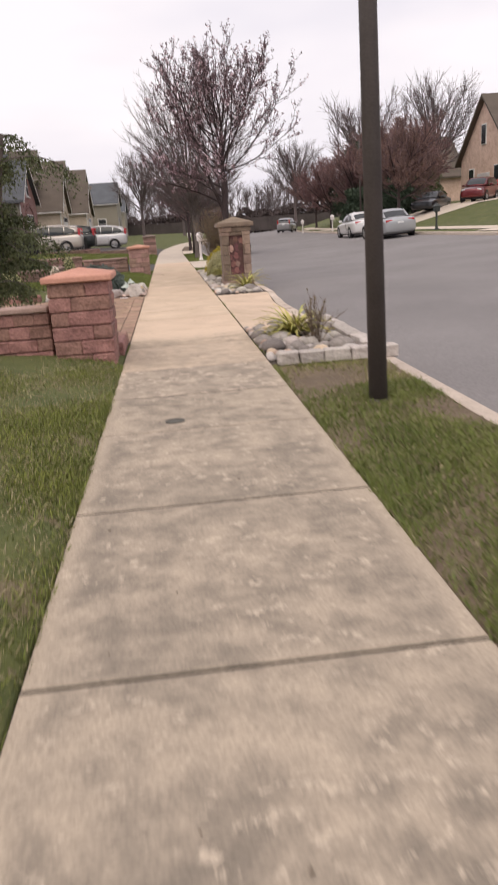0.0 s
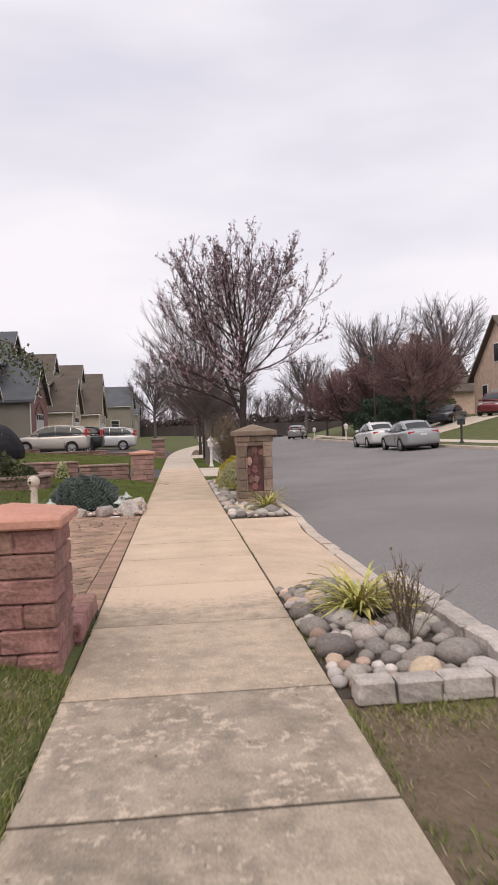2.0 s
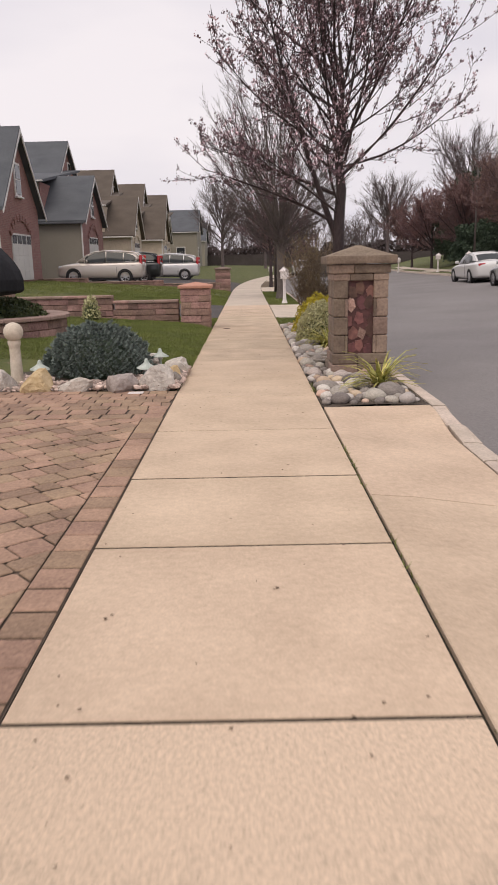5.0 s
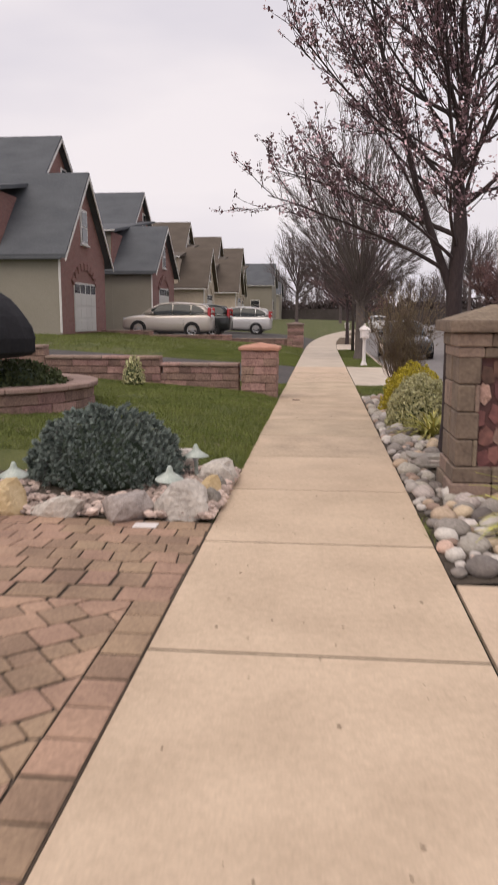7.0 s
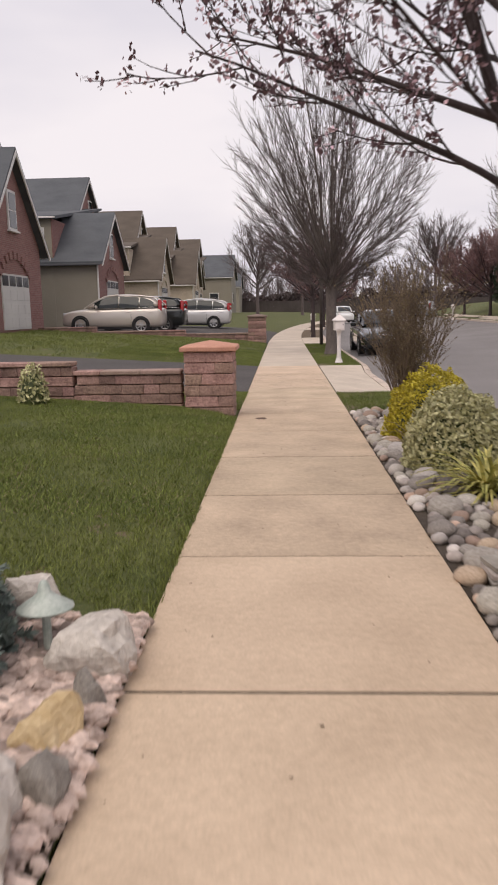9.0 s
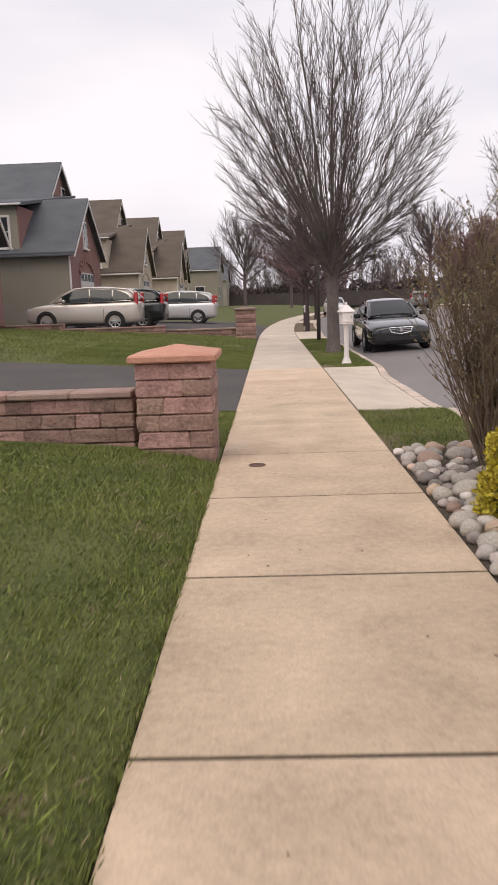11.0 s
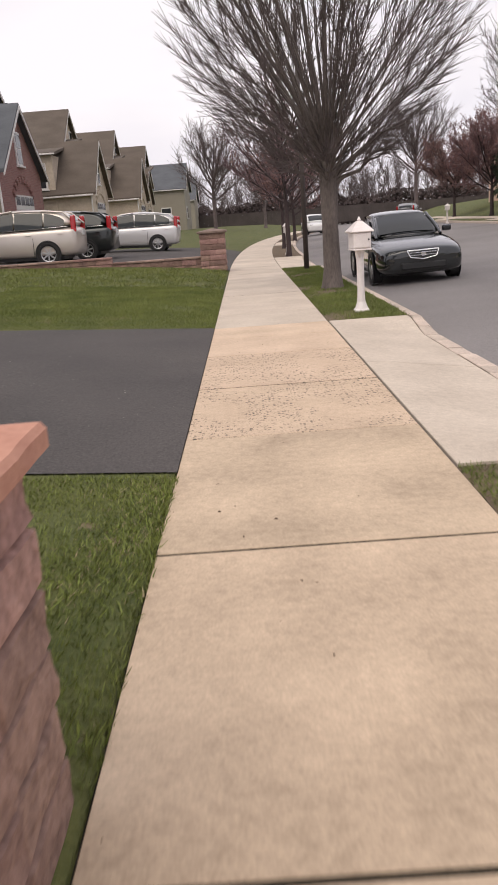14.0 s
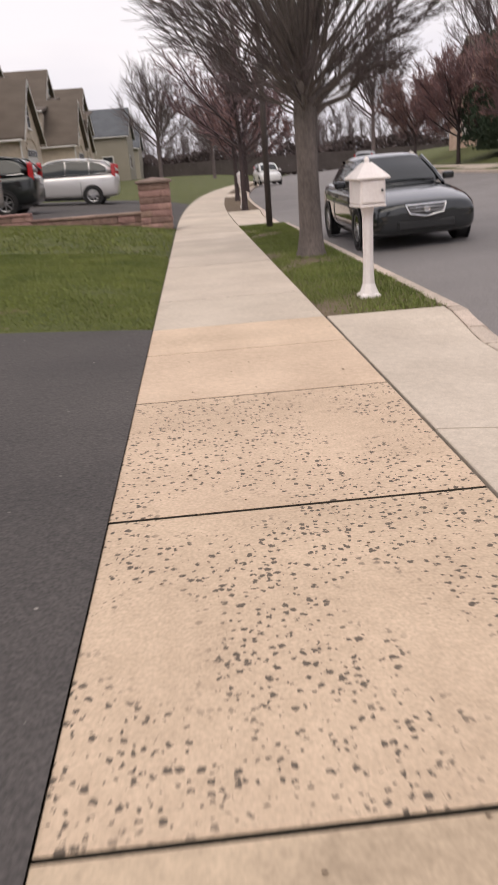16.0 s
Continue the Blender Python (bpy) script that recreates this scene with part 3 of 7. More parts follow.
# far side: sidewalk and aprons
fw = thing("sidewalk_far", "pale concrete sidewalk across the street", "sidewalk", kind="structure")
for y in range(10, 110, 2):
    ba, bb = bend(y), bend(y + 2)
    grid_slab("panel", [(13.6 + ba, y + 0.01), (14.9 + ba, y + 0.01), (14.9 + bb, y + 1.99), (13.6 + bb, y + 1.99)], 0.02, 0.1, M_PALE, fw, zf=land)
for i, (ya, yb) in enumerate(((33.0, 38.5), (57.0, 62.0), (71, 76), (88, 93))):
    ap = thing("apron_across", "pale concrete driveway apron across the street", "apron", kind="structure")
    ys_ = span(ya, yb, 2.4)
    for a, b in zip(ys_, ys_[1:]):
        ba, bb = bend(a), bend(b)
        grid_slab("slab", [(12.8 + ba, a + 0.01), (13.58 + ba, a + 0.01), (13.58 + bb, b - 0.01), (12.8 + bb, b - 0.01)], 0.02, 0.1, M_PALE, ap, zf=land)

# asphalt drives on the house side
tagged(sheet("drive_asphalt", [-30, -20] + span(-12, -0.7605, 0.8), span(35.5, 41.6, 0.55), land, M_DRIVE, 0.008), "dark asphalt driveway rising to a garage", "driveway")
tagged(sheet("drive_parked", [-30, -20] + span(-12, -0.766, 0.8), span(54.6, 70.0, 0.8), land, M_DRIVE, 0.008), "dark asphalt driveway with parked cars", "driveway")
tagged(sheet("drive_across", span(14.95, 24, 1.5), span(33.2, 38.3, 1.0), land, M_PALE, 0.02), "pale concrete driveway across the street", "driveway")
tagged(sheet("drive_hillside", span(14.95, 25, 1.5), span(57.2, 66.5, 1.0), land, M_PALE, 0.02), "pale concrete driveway with a parked car", "driveway")


# ---- the paved drive ----
def clip_poly(poly, x0, x1, y0, y1):
    for ax, lim, sg in ((0, x0, 1), (0, x1, -1), (1, y0, 1), (1, y1, -1)):
        out = []
        for i, p in enumerate(poly):
            q = poly[(i + 1) % len(poly)]
            ip, iq = (p[ax] - lim) * sg >= 0, (q[ax] - lim) * sg >= 0
            if ip:
                out.append(p)
            if ip != iq:
                k = (lim - p[ax]) / (q[ax] - p[ax])
                out.append((p[0] + k * (q[0] - p[0]), p[1] + k * (q[1] - p[1])))
        poly = out
        if len(poly) < 3:
            return []
    return poly


def area(p):
    return abs(sum(p[i][0] * p[(i + 1) % len(p)][1] - p[(i + 1) % len(p)][0] * p[i][1] for i in range(len(p)))) / 2


tagged(sheet("paver_bed", span(-9, -0.762, 0.4), span(16.4, 23.9, 0.5), land, M_JOINT, -0.002), "dark joint sand under the paving blocks", "joint sand")
pavers = thing("paver_drive", "brown and red paving block driveway laid on the diagonal", "driveway", kind="structure")
PAV = []
rp_ = random.Random(11)
y = 16.5
while y < 22.2:
    ln = 0.225
    PAV.append([(-0.957, y + 0.008), (-0.768, y + 0.008), (-0.768, min(y + ln, 23.85) - 0.008), (-0.957, min(y + ln, 23.85) - 0.008)])
    y += ln
# two straight courses across the drive
for ya_, yb_, ln in ((22.30, 22.50, 0.30), (22.51, 22.74, 0.19)):
    x = -0.768
    while x > -8.5:
        PAV.append([(x - ln + 0.008, ya_ + 0.006), (x - 0.008, ya_ + 0.006), (x - 0.008, yb_ - 0.006), (x - ln + 0.008, yb_ - 0.006)])
        x -= ln
# random cobbles between those courses and the boulders
gx, gy = 80, 6
node = {}
for j_ in range(gy + 1):
    for k_ in range(-1, gx + 4):
        inner = 0 < j_ < gy
        zig = 0
        node[k_, j_] = (-0.768 - k_ * 0.1 + rp_.uniform(-0.018, 0.018), 22.75 + j_ * 0.183 + zig + (rp_.uniform(-0.016, 0.016) if inner else 0))
for j_ in range(gy):
    for k_ in range(-(j_ % 2), gx, 2):
        Q_ = [node[k_ + 2, j_], node[k_ + 1, j_], node[k_, j_], node[k_, j_ + 1], node[k_ + 1, j_ + 1], node[k_ + 2, j_ + 1]]
        Q_ = [(min(q[0], -0.768), q[1]) for q in Q_]
        cx_, cy_ = sum(q[0] for q in Q_) / 6, sum(q[1] for q in Q_) / 6
        PAV.append([(cx_ + (q[0] - cx_) * 0.962, cy_ + (q[1] - cy_) * 0.962) for q in Q_])
# field laid on the diagonal
ca, sa = math.cos(radians(41)), math.sin(radians(41))
v, row = -9.0, 0
while v < 9:
    hgt = 0.205 if row % 3 else 0.145
    u = -9 + (row % 2) * 0.1
    while u < 9:
        ln = rp_.choice((0.15, 0.205, 0.205, 0.26))
        P = [(u + 0.018, v + 0.0045), (u + ln - 0.018, v + 0.0045), (u + ln - 0.0045, v + 0.018), (u + ln - 0.0045, v + hgt - 0.018), (u + ln - 0.018, v + hgt - 0.0045), (u + 0.018, v + hgt - 0.0045), (u + 0.0045, v + hgt - 0.018), (u + 0.0045, v + 0.018)]
        P = [(-4.0 + ca * a - sa * b, 20 + sa * a + ca * b) for a, b in P]
        if max(p[0] for p in P) > -8.5 and min(p[0] for p in P) < -0.96 and max(p[1] for p in P) > 16.4 and min(p[1] for p in P) < 22.29:
            P = clip_poly(P, -8.5, -0.966, 16.42, 22.29)
            if P and area(P) > 0.002:
                PAV.append(P)
        u += ln
    v += hgt
    row += 1
PAV.sort(key=lambda P: -max(p[0] for p in P))
near, far_ = PAV[:300], PAV[300:]


def paver_geo(P, z, h, ins):
    n = len(P)
    cx, cy = sum(p[0] for p in P) / n, sum(p[1] for p in P) / n
    vs = [(x, y, z - h) for x, y in P] + [(x, y, z - ins) for x, y in P]
    for x, y in P:
        d = Vector((cx - x, cy - y))
        d = d.normalized() * min(ins * 1.4, d.length * 0.4)
        vs.append((x + d.x, y + d.y, z))
    fs = [(i, (i + 1) % n, n + (i + 1) % n, n + i) for i in range(n)] + [(n + i, n + (i + 1) % n, 2 * n + (i + 1) % n, 2 * n + i) for i in range(n)] + [tuple(range(2 * n, 3 * n))]
    return vs, fs


for P in near:
    vs, fs = paver_geo(P, land(P[0][0], P[0][1]) + 0.012 + rp_.uniform(-0.003, 0.003), 0.04, 0.006)
    me = raw("paver", vs, fs)
    me.materials.append(M_PAVER)
    me.materials.append(M_JOINT)
    for k in range(len(P)):
        me.polygons[k].material_index = 1
    part("paver", me, M_PAVER, pavers)
V, F, FM = [], [], []
for P in far_:
    vs, fs = paver_geo(P, land(P[0][0], P[0][1]) + 0.012 + rp_.uniform(-0.003, 0.003), 0.04, 0.008)
    FM += [1] * len(P) + [0] * (len(fs) - len(P))
    F += [tuple(i + len(V) for i in f) for f in fs]
    V += vs
pf_me = raw("paver_field", V, F)
pf_me.materials.append(M_PAVER)
pf_me.materials.append(M_JOINT)
pf_me.polygons.foreach_set("material_index", FM)
tagged(part("paver_field", pf_me, M_PAVER, pavers), kind="stuff")


# ---- red block walls and pillars ----
def split_block(sx, sy, sz, seed):
    """A split-faced block with a rough front."""
    bm = bmesh.new()
    vs = add_box(bm, (0, 0, 0), (sx, sy, sz), min(0.012, sz * 0.1))
    bmesh.ops.subdivide_edges(bm, edges=[e for e in bm.edges if e.calc_length() > 0.07], cuts=2, use_grid_fill=True)
    for v_ in bm.verts:
        q = v_.co * 9 + Vector((seed * 5.1, seed * 2.3, seed))
        k = 0.013 * noise.noise(q) + 0.006 * noise.noise(q * 2.7)
        if abs(v_.co.z) < sz * 0.42:
            v_.co.x += math.copysign(k + 0.006, v_.co.x) if abs(v_.co.x) > sx * 0.42 else 0
            v_.co.y += math.copysign(k + 0.006, v_.co.y) if abs(v_.co.y) > sy * 0.42 else 0
    return mesh_of("block", bm)


def cap_mesh(sx, sy, th, rise, seed):
    """A pillar cap with chipped edges and a low pyramid top."""
    bm = bmesh.new()
    add_box(bm, (0, 0, th / 2), (sx, sy, th), 0.012)
    bmesh.ops.subdivide_edges(bm, edges=[e for e in bm.edges if e.calc_length() > 0.3], cuts=9, use_grid_fill=True)
    for v_ in bm.verts:
        q = v_.co * 8 + Vector((seed, 0, seed * 2))
        e = max(abs(v_.co.x) / (sx / 2), abs(v_.co.y) / (sy / 2))
        if v_.co.z > th * 0.6:
            v_.co.z += rise * (1 - e)
        if e > 0.9:
            v_.co.x *= 1 + 0.02 * noise.noise(q)
            v_.co.y *= 1 + 0.02 * noise.noise(q + Vector((9, 0, 0)))
        else:
            v_.co.z += 0.002 * noise.noise(q * 2)
    return mesh_of("cap", bm)


def pillar(x0, x1, y0, y1, zb, ht, cap_m, seed, block_m):
    """A square pillar of split blocks in courses with a cap."""
    p_ = thing("wall_pillar", "red split-block pillar with a pyramid cap beside the sidewalk", "pillar", pose((x0 + x1) / 2, (y0 + y1) / 2, zb), "block pillars along the sidewalk")
    sx, sy = x1 - x0, y1 - y0
    n = round(ht / 0.155)
    hz = ht / n
    rnd = random.Random(seed)
    for i in range(n):
        z = hz * (i + 0.5)
        k = (0.36, 0.62, 0.45, 0.68, 0.3)[(i + seed) % 5]
        for ys_, yc in ((sy / 2 - 0.004, -sy / 4), (sy / 2 - 0.004, sy / 4)):
            kk = k if yc < 0 else 1 - k
            xa = -sx / 2
            for fr in (kk, 1 - kk):
                w_ = sx * fr - 0.006
                part("block", split_block(w_, ys_, hz - 0.004, seed * 50 + i * 4 + fr), block_m, p_, m=pose(xa + sx * fr / 2 + rnd.uniform(-0.003, 0.003), yc, z))
                xa += sx * fr
    part("cap", cap_mesh(sx + 0.11, sy + 0.11, 0.065, 0.075, seed), cap_m, p_, "smooth red cap stone" if cap_m is M_CAP else "dark weathered cap stone", m=pose(0, 0, ht))
    part("core", box((0, 0, ht / 2), (sx - 0.09, sy - 0.09, ht - 0.01)), M_DIRT, p_)
    return p_


pillar(-1.45, -0.83, 14.84, 15.50, 0.0, 0.91, M_CAP, 1, M_BLOCKR)
pillar(-1.44, -0.80, 32.30, 32.98, 0.0, 0.885, M_CAP, 2, M_BLOCK)
pillar(-1.56, -0.82, 54.0, 54.74, 0.05, 1.08, M_CAPD, 3, M_BLOCKD)


def block_wall(xa, xb, yc, tops, th, seed, label, block_m, cap_m, bot=-0.1):
    """A low wall of split blocks from xb leftwards, its top stepping up, with cap stones."""
    w_ = thing("garden_wall", label, "garden wall", pose(xb, yc, 0))
    rnd = random.Random(seed)
    for sa_, sb_, zt in tops:
        zb = min(land(sa_, yc), land(sb_, yc)) + bot
        n = max(1, round((zt - 0.06 - zb) / 0.15))
        hz = (zt - 0.06 - zb) / n
        for i in range(n):
            x = sb_ - (0.0 if i % 2 else 0.0)
            first = True
            while x > sa_ + 0.02:
                ln = rnd.choice((0.22, 0.3, 0.41)) if not (first and i % 2) else 0.16
                first = False
                ln = min(ln, x - sa_)
                if ln < 0.05:
                    break
                part("block", split_block(ln - 0.006, th, hz - 0.006, rnd.random() * 90), block_m, w_, m=pose(x - ln / 2 - xb, rnd.uniform(-0.004, 0.004), zb + hz * (i + 0.5)))
                x -= ln
        x = sb_
        while x > sa_ + 0.02:
            ln = min(0.55, x - sa_)
            bm = box((0, 0, 0), (ln - 0.004, th + 0.08, 0.06), 0.012)
            part("cap_stone", bm, cap_m if rnd.random() < 0.75 else block_m, w_, m=pose(x - ln / 2 - xb, 0, zt - 0.03))
            x -= ln
    return w_


block_wall(-7.0, -1.5, 15.2, [(-3.0, -1.51, 0.67), (-7.0, -3.0, 0.78)], 0.24, 5, "red split-block garden wall with cap stones beside a pillar", M_BLOCKR, M_CAPW)
block_wall(-9.0, -1.5, 32.62, [(-2.98, -1.51, 0.64), (-5.2, -2.99, 0.765), (-9.0, -5.21, 0.96)], 0.24, 6, "stepped red-brown split-block wall with brown cap stones", M_BLOCKD, M_CAPW)
block_wall(-12.0, -1.56, 54.35, [(-4.2, -1.57, 0.50), (-8, -4.21, 0.66), (-12.0, -8.01, 0.86)], 0.24, 7, "low brown block wall beside the parked cars", M_BLOCKD, M_CAPW)
# low planter edging beside the walk
edging = thing("planter_edging", "low red block edging of a planting bed", "edging", pose(-0.865, 16.0, 0))
for i, yy in enumerate((15.68, 16.02, 16.36)):
    part("block", split_block(0.17, 0.33, 0.17, 300 + i), M_BLOCKR, edging, m=pose(0, yy - 16.0, 0.075))
for i in range(9):
    part("block", split_block(0.30, 0.17, 0.17, 320 + i), M_BLOCKR, edging, m=pose(-0.13 - 0.31 * (i + 0.5) + 0.05, 0.47 + 0.012 * i * i, 0.08))
edge2 = thing("bed_edging", "low dark red block edging at the end of the paved drive", "edging", pose(-2.95, 24.3, 0))
for i in range(12):
    part("block", split_block(0.40, 0.2, 0.17, 340 + i), M_BLOCKR, edge2, m=pose(-0.15 - 0.41 * (i + 0.5), 0.02 * i, land(-3.1 - 0.41 * i, 24.2) + 0.07))

# round raised bed
RBX, RBY, RBR = -4.6, 28.6, 1.45
rb = thing("round_planter", "curved red block planter with a wide cap rim", "planter", pose(RBX, RBY, 0))
zr = land(RBX, RBY - 1)
for i in range(3):
    for k in range(22):
        a = 2 * math.pi * (k + 0.5 * (i % 2)) / 22
        part("block", split_block(0.24, RBR * 2 * math.pi / 22 - 0.008, 0.145, i * 40 + k), M_BLOCKD, rb, m=Matrix.Rotation(a, 4, "Z") @ pose(RBR - 0.12, 0, 0.1 + 0.15 * i + 0.07))
for k in range(22):
    a = 2 * math.pi * k / 22
    part("cap_stone", box((0, 0, 0), (0.34, (RBR + 0.05) * 2 * math.pi / 22 - 0.004, 0.065), 0.012), M_CAPW, rb, m=Matrix.Rotation(a, 4, "Z") @ pose(RBR - 0.10, 0, 0.585))
part("soil", cyl((0, 0, 0.1), RBR - 0.2, RBR - 0.2, 0.4, 28), M_BED, rb)


# ---- stone sign pillar beside the street ----
sp = thing("stone_pillar", "tan ashlar pillar with a red flagstone inlay and stepped cap", "pillar", pose(1.43, 25.08, 0) @ Matrix.Diagonal((0.92, 0.92, 1.09, 1)))
S0 = 0.36
for zc, hh, ss in ((0.06, 0.16, 0.80), (0.20, 0.12, 0.76)):
    rnd = random.Random(int(zc * 100))
    for sy_ in (-1, 1):
        x = -ss / 2
        for fr in (0.45, 0.55) if sy_ < 0 else (0.6, 0.4):
            part("stone", box((0, 0, 0), (ss * fr - 0.004, ss / 2 - 0.003, hh - 0.004), 0.01), M_SAND, sp, m=pose(x + ss * fr / 2, sy_ * ss / 4, zc))
            x += ss * fr
for i in range(4):
    zc = 0.26 + 0.205 * (i + 0.5)
    for sx_ in (-1, 1):
        for sy_ in (-1, 1):
            w1 = 0.19 if (i + (sy_ > 0)) % 2 else 0.15
            part("stone", box((0, 0, 0), (w1, 0.33, 0.2), 0.012), M_SAND, sp, m=pose(sx_ * (S0 - w1 / 2), sy_ * (S0 - 0.165), zc))
            if w1 < 0.19:
                part("stone", box((0, 0, 0), (0.038, 0.33, 0.2), 0.008), M_SAND, sp, m=pose(sx_ * (S0 - 0.17), sy_ * (S0 - 0.17), zc))
part("core", box((0, 0, 0.6), (0.60, 0.60, 1.06)), M_MOSAIC, sp, "dark red mortar panel")
rnd = random.Random(77)
for face in range(4):
    rot = Matrix.Rotation(math.pi / 2 * face, 4, "Z")
    for i in range(15):
        px, pz = -0.13 + 0.13 * (i % 3) + rnd.uniform(-0.03, 0.03), 0.33 + 0.16 * (i // 3) + rnd.uniform(-0.03, 0.03)
        n = rnd.randint(4, 6)
        a0 = rnd.uniform(0, 6)
        pts = [(px + 0.072 * rnd.uniform(0.7, 1.15) * math.cos(a0 + 2 * math.pi * k / n), pz + 0.085 * rnd.uniform(0.7, 1.15) * math.sin(a0 + 2 * math.pi * k / n)) for k in range(n)]
        vs = [(u_, -0.3, w_) for u_, w_ in pts] + [(u_, -0.312, w_) for u_, w_ in pts]
        fs = [tuple(range(n, 2 * n)), *[(k, (k + 1) % n, n + (k + 1) % n, n + k) for k in range(n)]]
        part("flagstone", raw("flagstone", [(a_, b_ - 0.0012 * (i % 7), c_) for a_, b_, c_ in vs], fs), M_BLOCK if i in (4, 9) else M_MOSAIC, sp, m=rot)
for zc, hh, ss in ((1.11, 0.08, 0.74), (1.20, 0.10, 0.78)):
    for sy_ in (-1, 1):
        x = -ss / 2
        for fr in (0.38, 0.62) if hh > 0.09 else (0.3, 0.42, 0.28):
            part("stone", box((0, 0, 0), (ss * fr - 0.004, ss / 2 - 0.003, hh - 0.004), 0.01), M_SAND, sp, m=pose(x + ss * fr / 2, sy_ * ss / 4, zc))
            x += ss * fr
part("cornice", box((0, 0, 1.30), (0.92, 0.92, 0.09), 0.02, 2), M_SAND, sp, "moulded stone cornice")
bm = cyl((0, 0, 1.345), 0.60, 0.04, 0.115, 4)
bmesh.ops.rotate(bm, matrix=Matrix.Rotation(math.pi / 4, 3, "Z"), verts=bm.verts)
part("cap", bm, M_SAND, sp, "low pyramid cap stone")


# ---- stones ----
STONES = [rough_stone(i, (1, 1, 1), 2, 0.16) for i in range(10)]
BOULDERS = [rough_stone(40 + i, (1, 1, 1), 3, 0.3) for i in range(8)]
M_PALEST = surf("white_river_rock", (0.38, 0.345, 0.315), (0.66, 0.605, 0.56), scale=5, fine=26, rough=0.8, bump=0.3, vary=0.3, local=True)
M_TANST = surf("tan_river_rock", (0.33, 0.235, 0.165), (0.58, 0.44, 0.34), scale=5, fine=26, rough=0.8, bump=0.3, vary=0.4, local=True)
for i_, me_ in enumerate(STONES):
    me_.materials.append((M_PALEST, M_STONE, M_STONE, M_STONE, M_TANST)[i_ % 5])
rs = random.Random(21)


def stone(x, y, r, flat=0.7, z=0.0, group="river stones in the bed", big=False):
    me_ = rs.choice(STONES)
    ob = new("river_stone", me_)
    sx = r * rs.uniform(0.85, 1.25)
    ob.matrix_basis = pose(x, y, z + r * flat * 0.55, rs.uniform(-12, 12), rs.uniform(-12, 12), rs.uniform(0, 360)) @ Matrix.Diagonal((sx, r, r * flat, 1))
    return tagged(ob, ("smooth white river stone", "smooth grey river stone", "smooth grey river stone", "smooth grey river stone", "smooth tan river stone")[STONES.index(me_) % 5] + " in a roadside bed", "stone", group)


def boulder(x, y, s, mat, rz, seed, label):
    me_ = BOULDERS[seed % 8].copy()
    me_.materials.append(mat)
    ob = new("boulder", me_)
    ob.matrix_basis = pose(x, y, land(x, y) + s[2] * 0.5, 0, 0, rz) @ Matrix.Diagonal((*s, 1))
    return tagged(ob, label, "rock", "boulders round the garden bed")


def pack(x0, x1, y0, y1, r0, r1, tries, keep, group, skip=()):
    """Stones laid side by side without overlap."""
    done = []
    for _ in range(tries):
        r = rs.uniform(r0, r1)
        x, y = rs.uniform(x0 + r * 0.8, x1 - r * 0.8), rs.uniform(y0 + r * 0.8, y1 - r * 0.8)
        if all((x - a) ** 2 + (y - b) ** 2 > ((r + c) * 0.88) ** 2 for a, b, c in done) and all((x - a) ** 2 + (y - b) ** 2 > (c + r * 0.7) ** 2 for a, b, c in skip):
            done.append((x, y, r))
            if len(done) >= keep:
                break
    done.sort(key=lambda q: -q[2])
    n_ob = min(len(done), max(8, int(len(done) * 0.5)))
    for x, y, r in done[:n_ob]:
        stone(x, y, r, rs.uniform(0.6, 0.85), 0.0, group)
    V, F, M_ = [], [], []
    for x, y, r in done[n_ob:]:
        k = rs.randrange(10)
        a = rs.uniform(0, 6.28)
        F += [tuple(q + len(V) for q in f_.vertices) for f_ in STONES[k].polygons]
        M_ += [(0, 1, 1, 1, 2)[k % 5]] * len(STONES[k].polygons)
        V += [(x + r * (math.cos(a) * v_.co.x - math.sin(a) * v_.co.y), y + r * 1.1 * (math.sin(a) * v_.co.x + math.cos(a) * v_.co.y), r * 0.4 + r * 0.72 * v_.co.z) for v_ in STONES[k].vertices]
    if V:
        me_ = raw("small_stones", V, F)
        for m_ in (M_PALEST, M_STONE, M_TANST):
            me_.materials.append(m_)
        me_.polygons.foreach_set("material_index", M_)
        tagged(part("small_stones", me_, M_STONE, smooth=True), "small white, grey and tan river stones filling a bed", "stones", kind="stuff")


def bed(name, ya, yb, mound):
    return tagged(sheet(name, [0.768, 0.9, 1.1, 1.4, 1.65, 1.84], span(ya, yb, 0.3), lambda x, y: -0.012 + mound * max(0, 1 - ((x - bend(y) - 1.3) / 0.55) ** 2) * 0.5, M_BED), "dark soil of a planted roadside bed", "planting bed")


bed("bed_small", 14.2, 16.93, 0.05)
bed("bed_long", 22.78, 32.7, 0.05)
# small bed: cut granite edging toward the verge, boulders inside
M_CUT = surf("cut_granite", (0.29, 0.25, 0.225), (0.60, 0.54, 0.49), scale=9, fine=50, rough=0.85, bump=0.6, vary=0.15)
x = 0.82
i = 0
while x < 1.95:
    ln = rs.uniform(0.2, 0.3)
    ob = part("granite_block", split_block(ln - 0.02, 0.15, 0.13, 400 + i), M_CUT, None, m=pose(x + ln / 2, 14.13 + rs.uniform(-0.012, 0.012), 0.055, 0, 0, rs.uniform(-5, 5)))
    tagged(ob, "pale rough-cut granite edging block", "edging stone", "granite edging of the small bed")
    x += ln
    i += 1
y = 14.4
while y < 16.8:
    ln = rs.uniform(0.24, 0.36)
    ob = part("granite_block", split_block(0.16, ln - 0.02, 0.13, 430 + i), M_CUT, None, m=pose(1.86 + rs.uniform(-0.015, 0.015), y + ln / 2, 0.055, 0, 0, rs.uniform(-6, 6)))
    tagged(ob, "pale rough-cut granite edging block", "edging stone", "granite edging of the small bed")
    y += ln
    i += 1
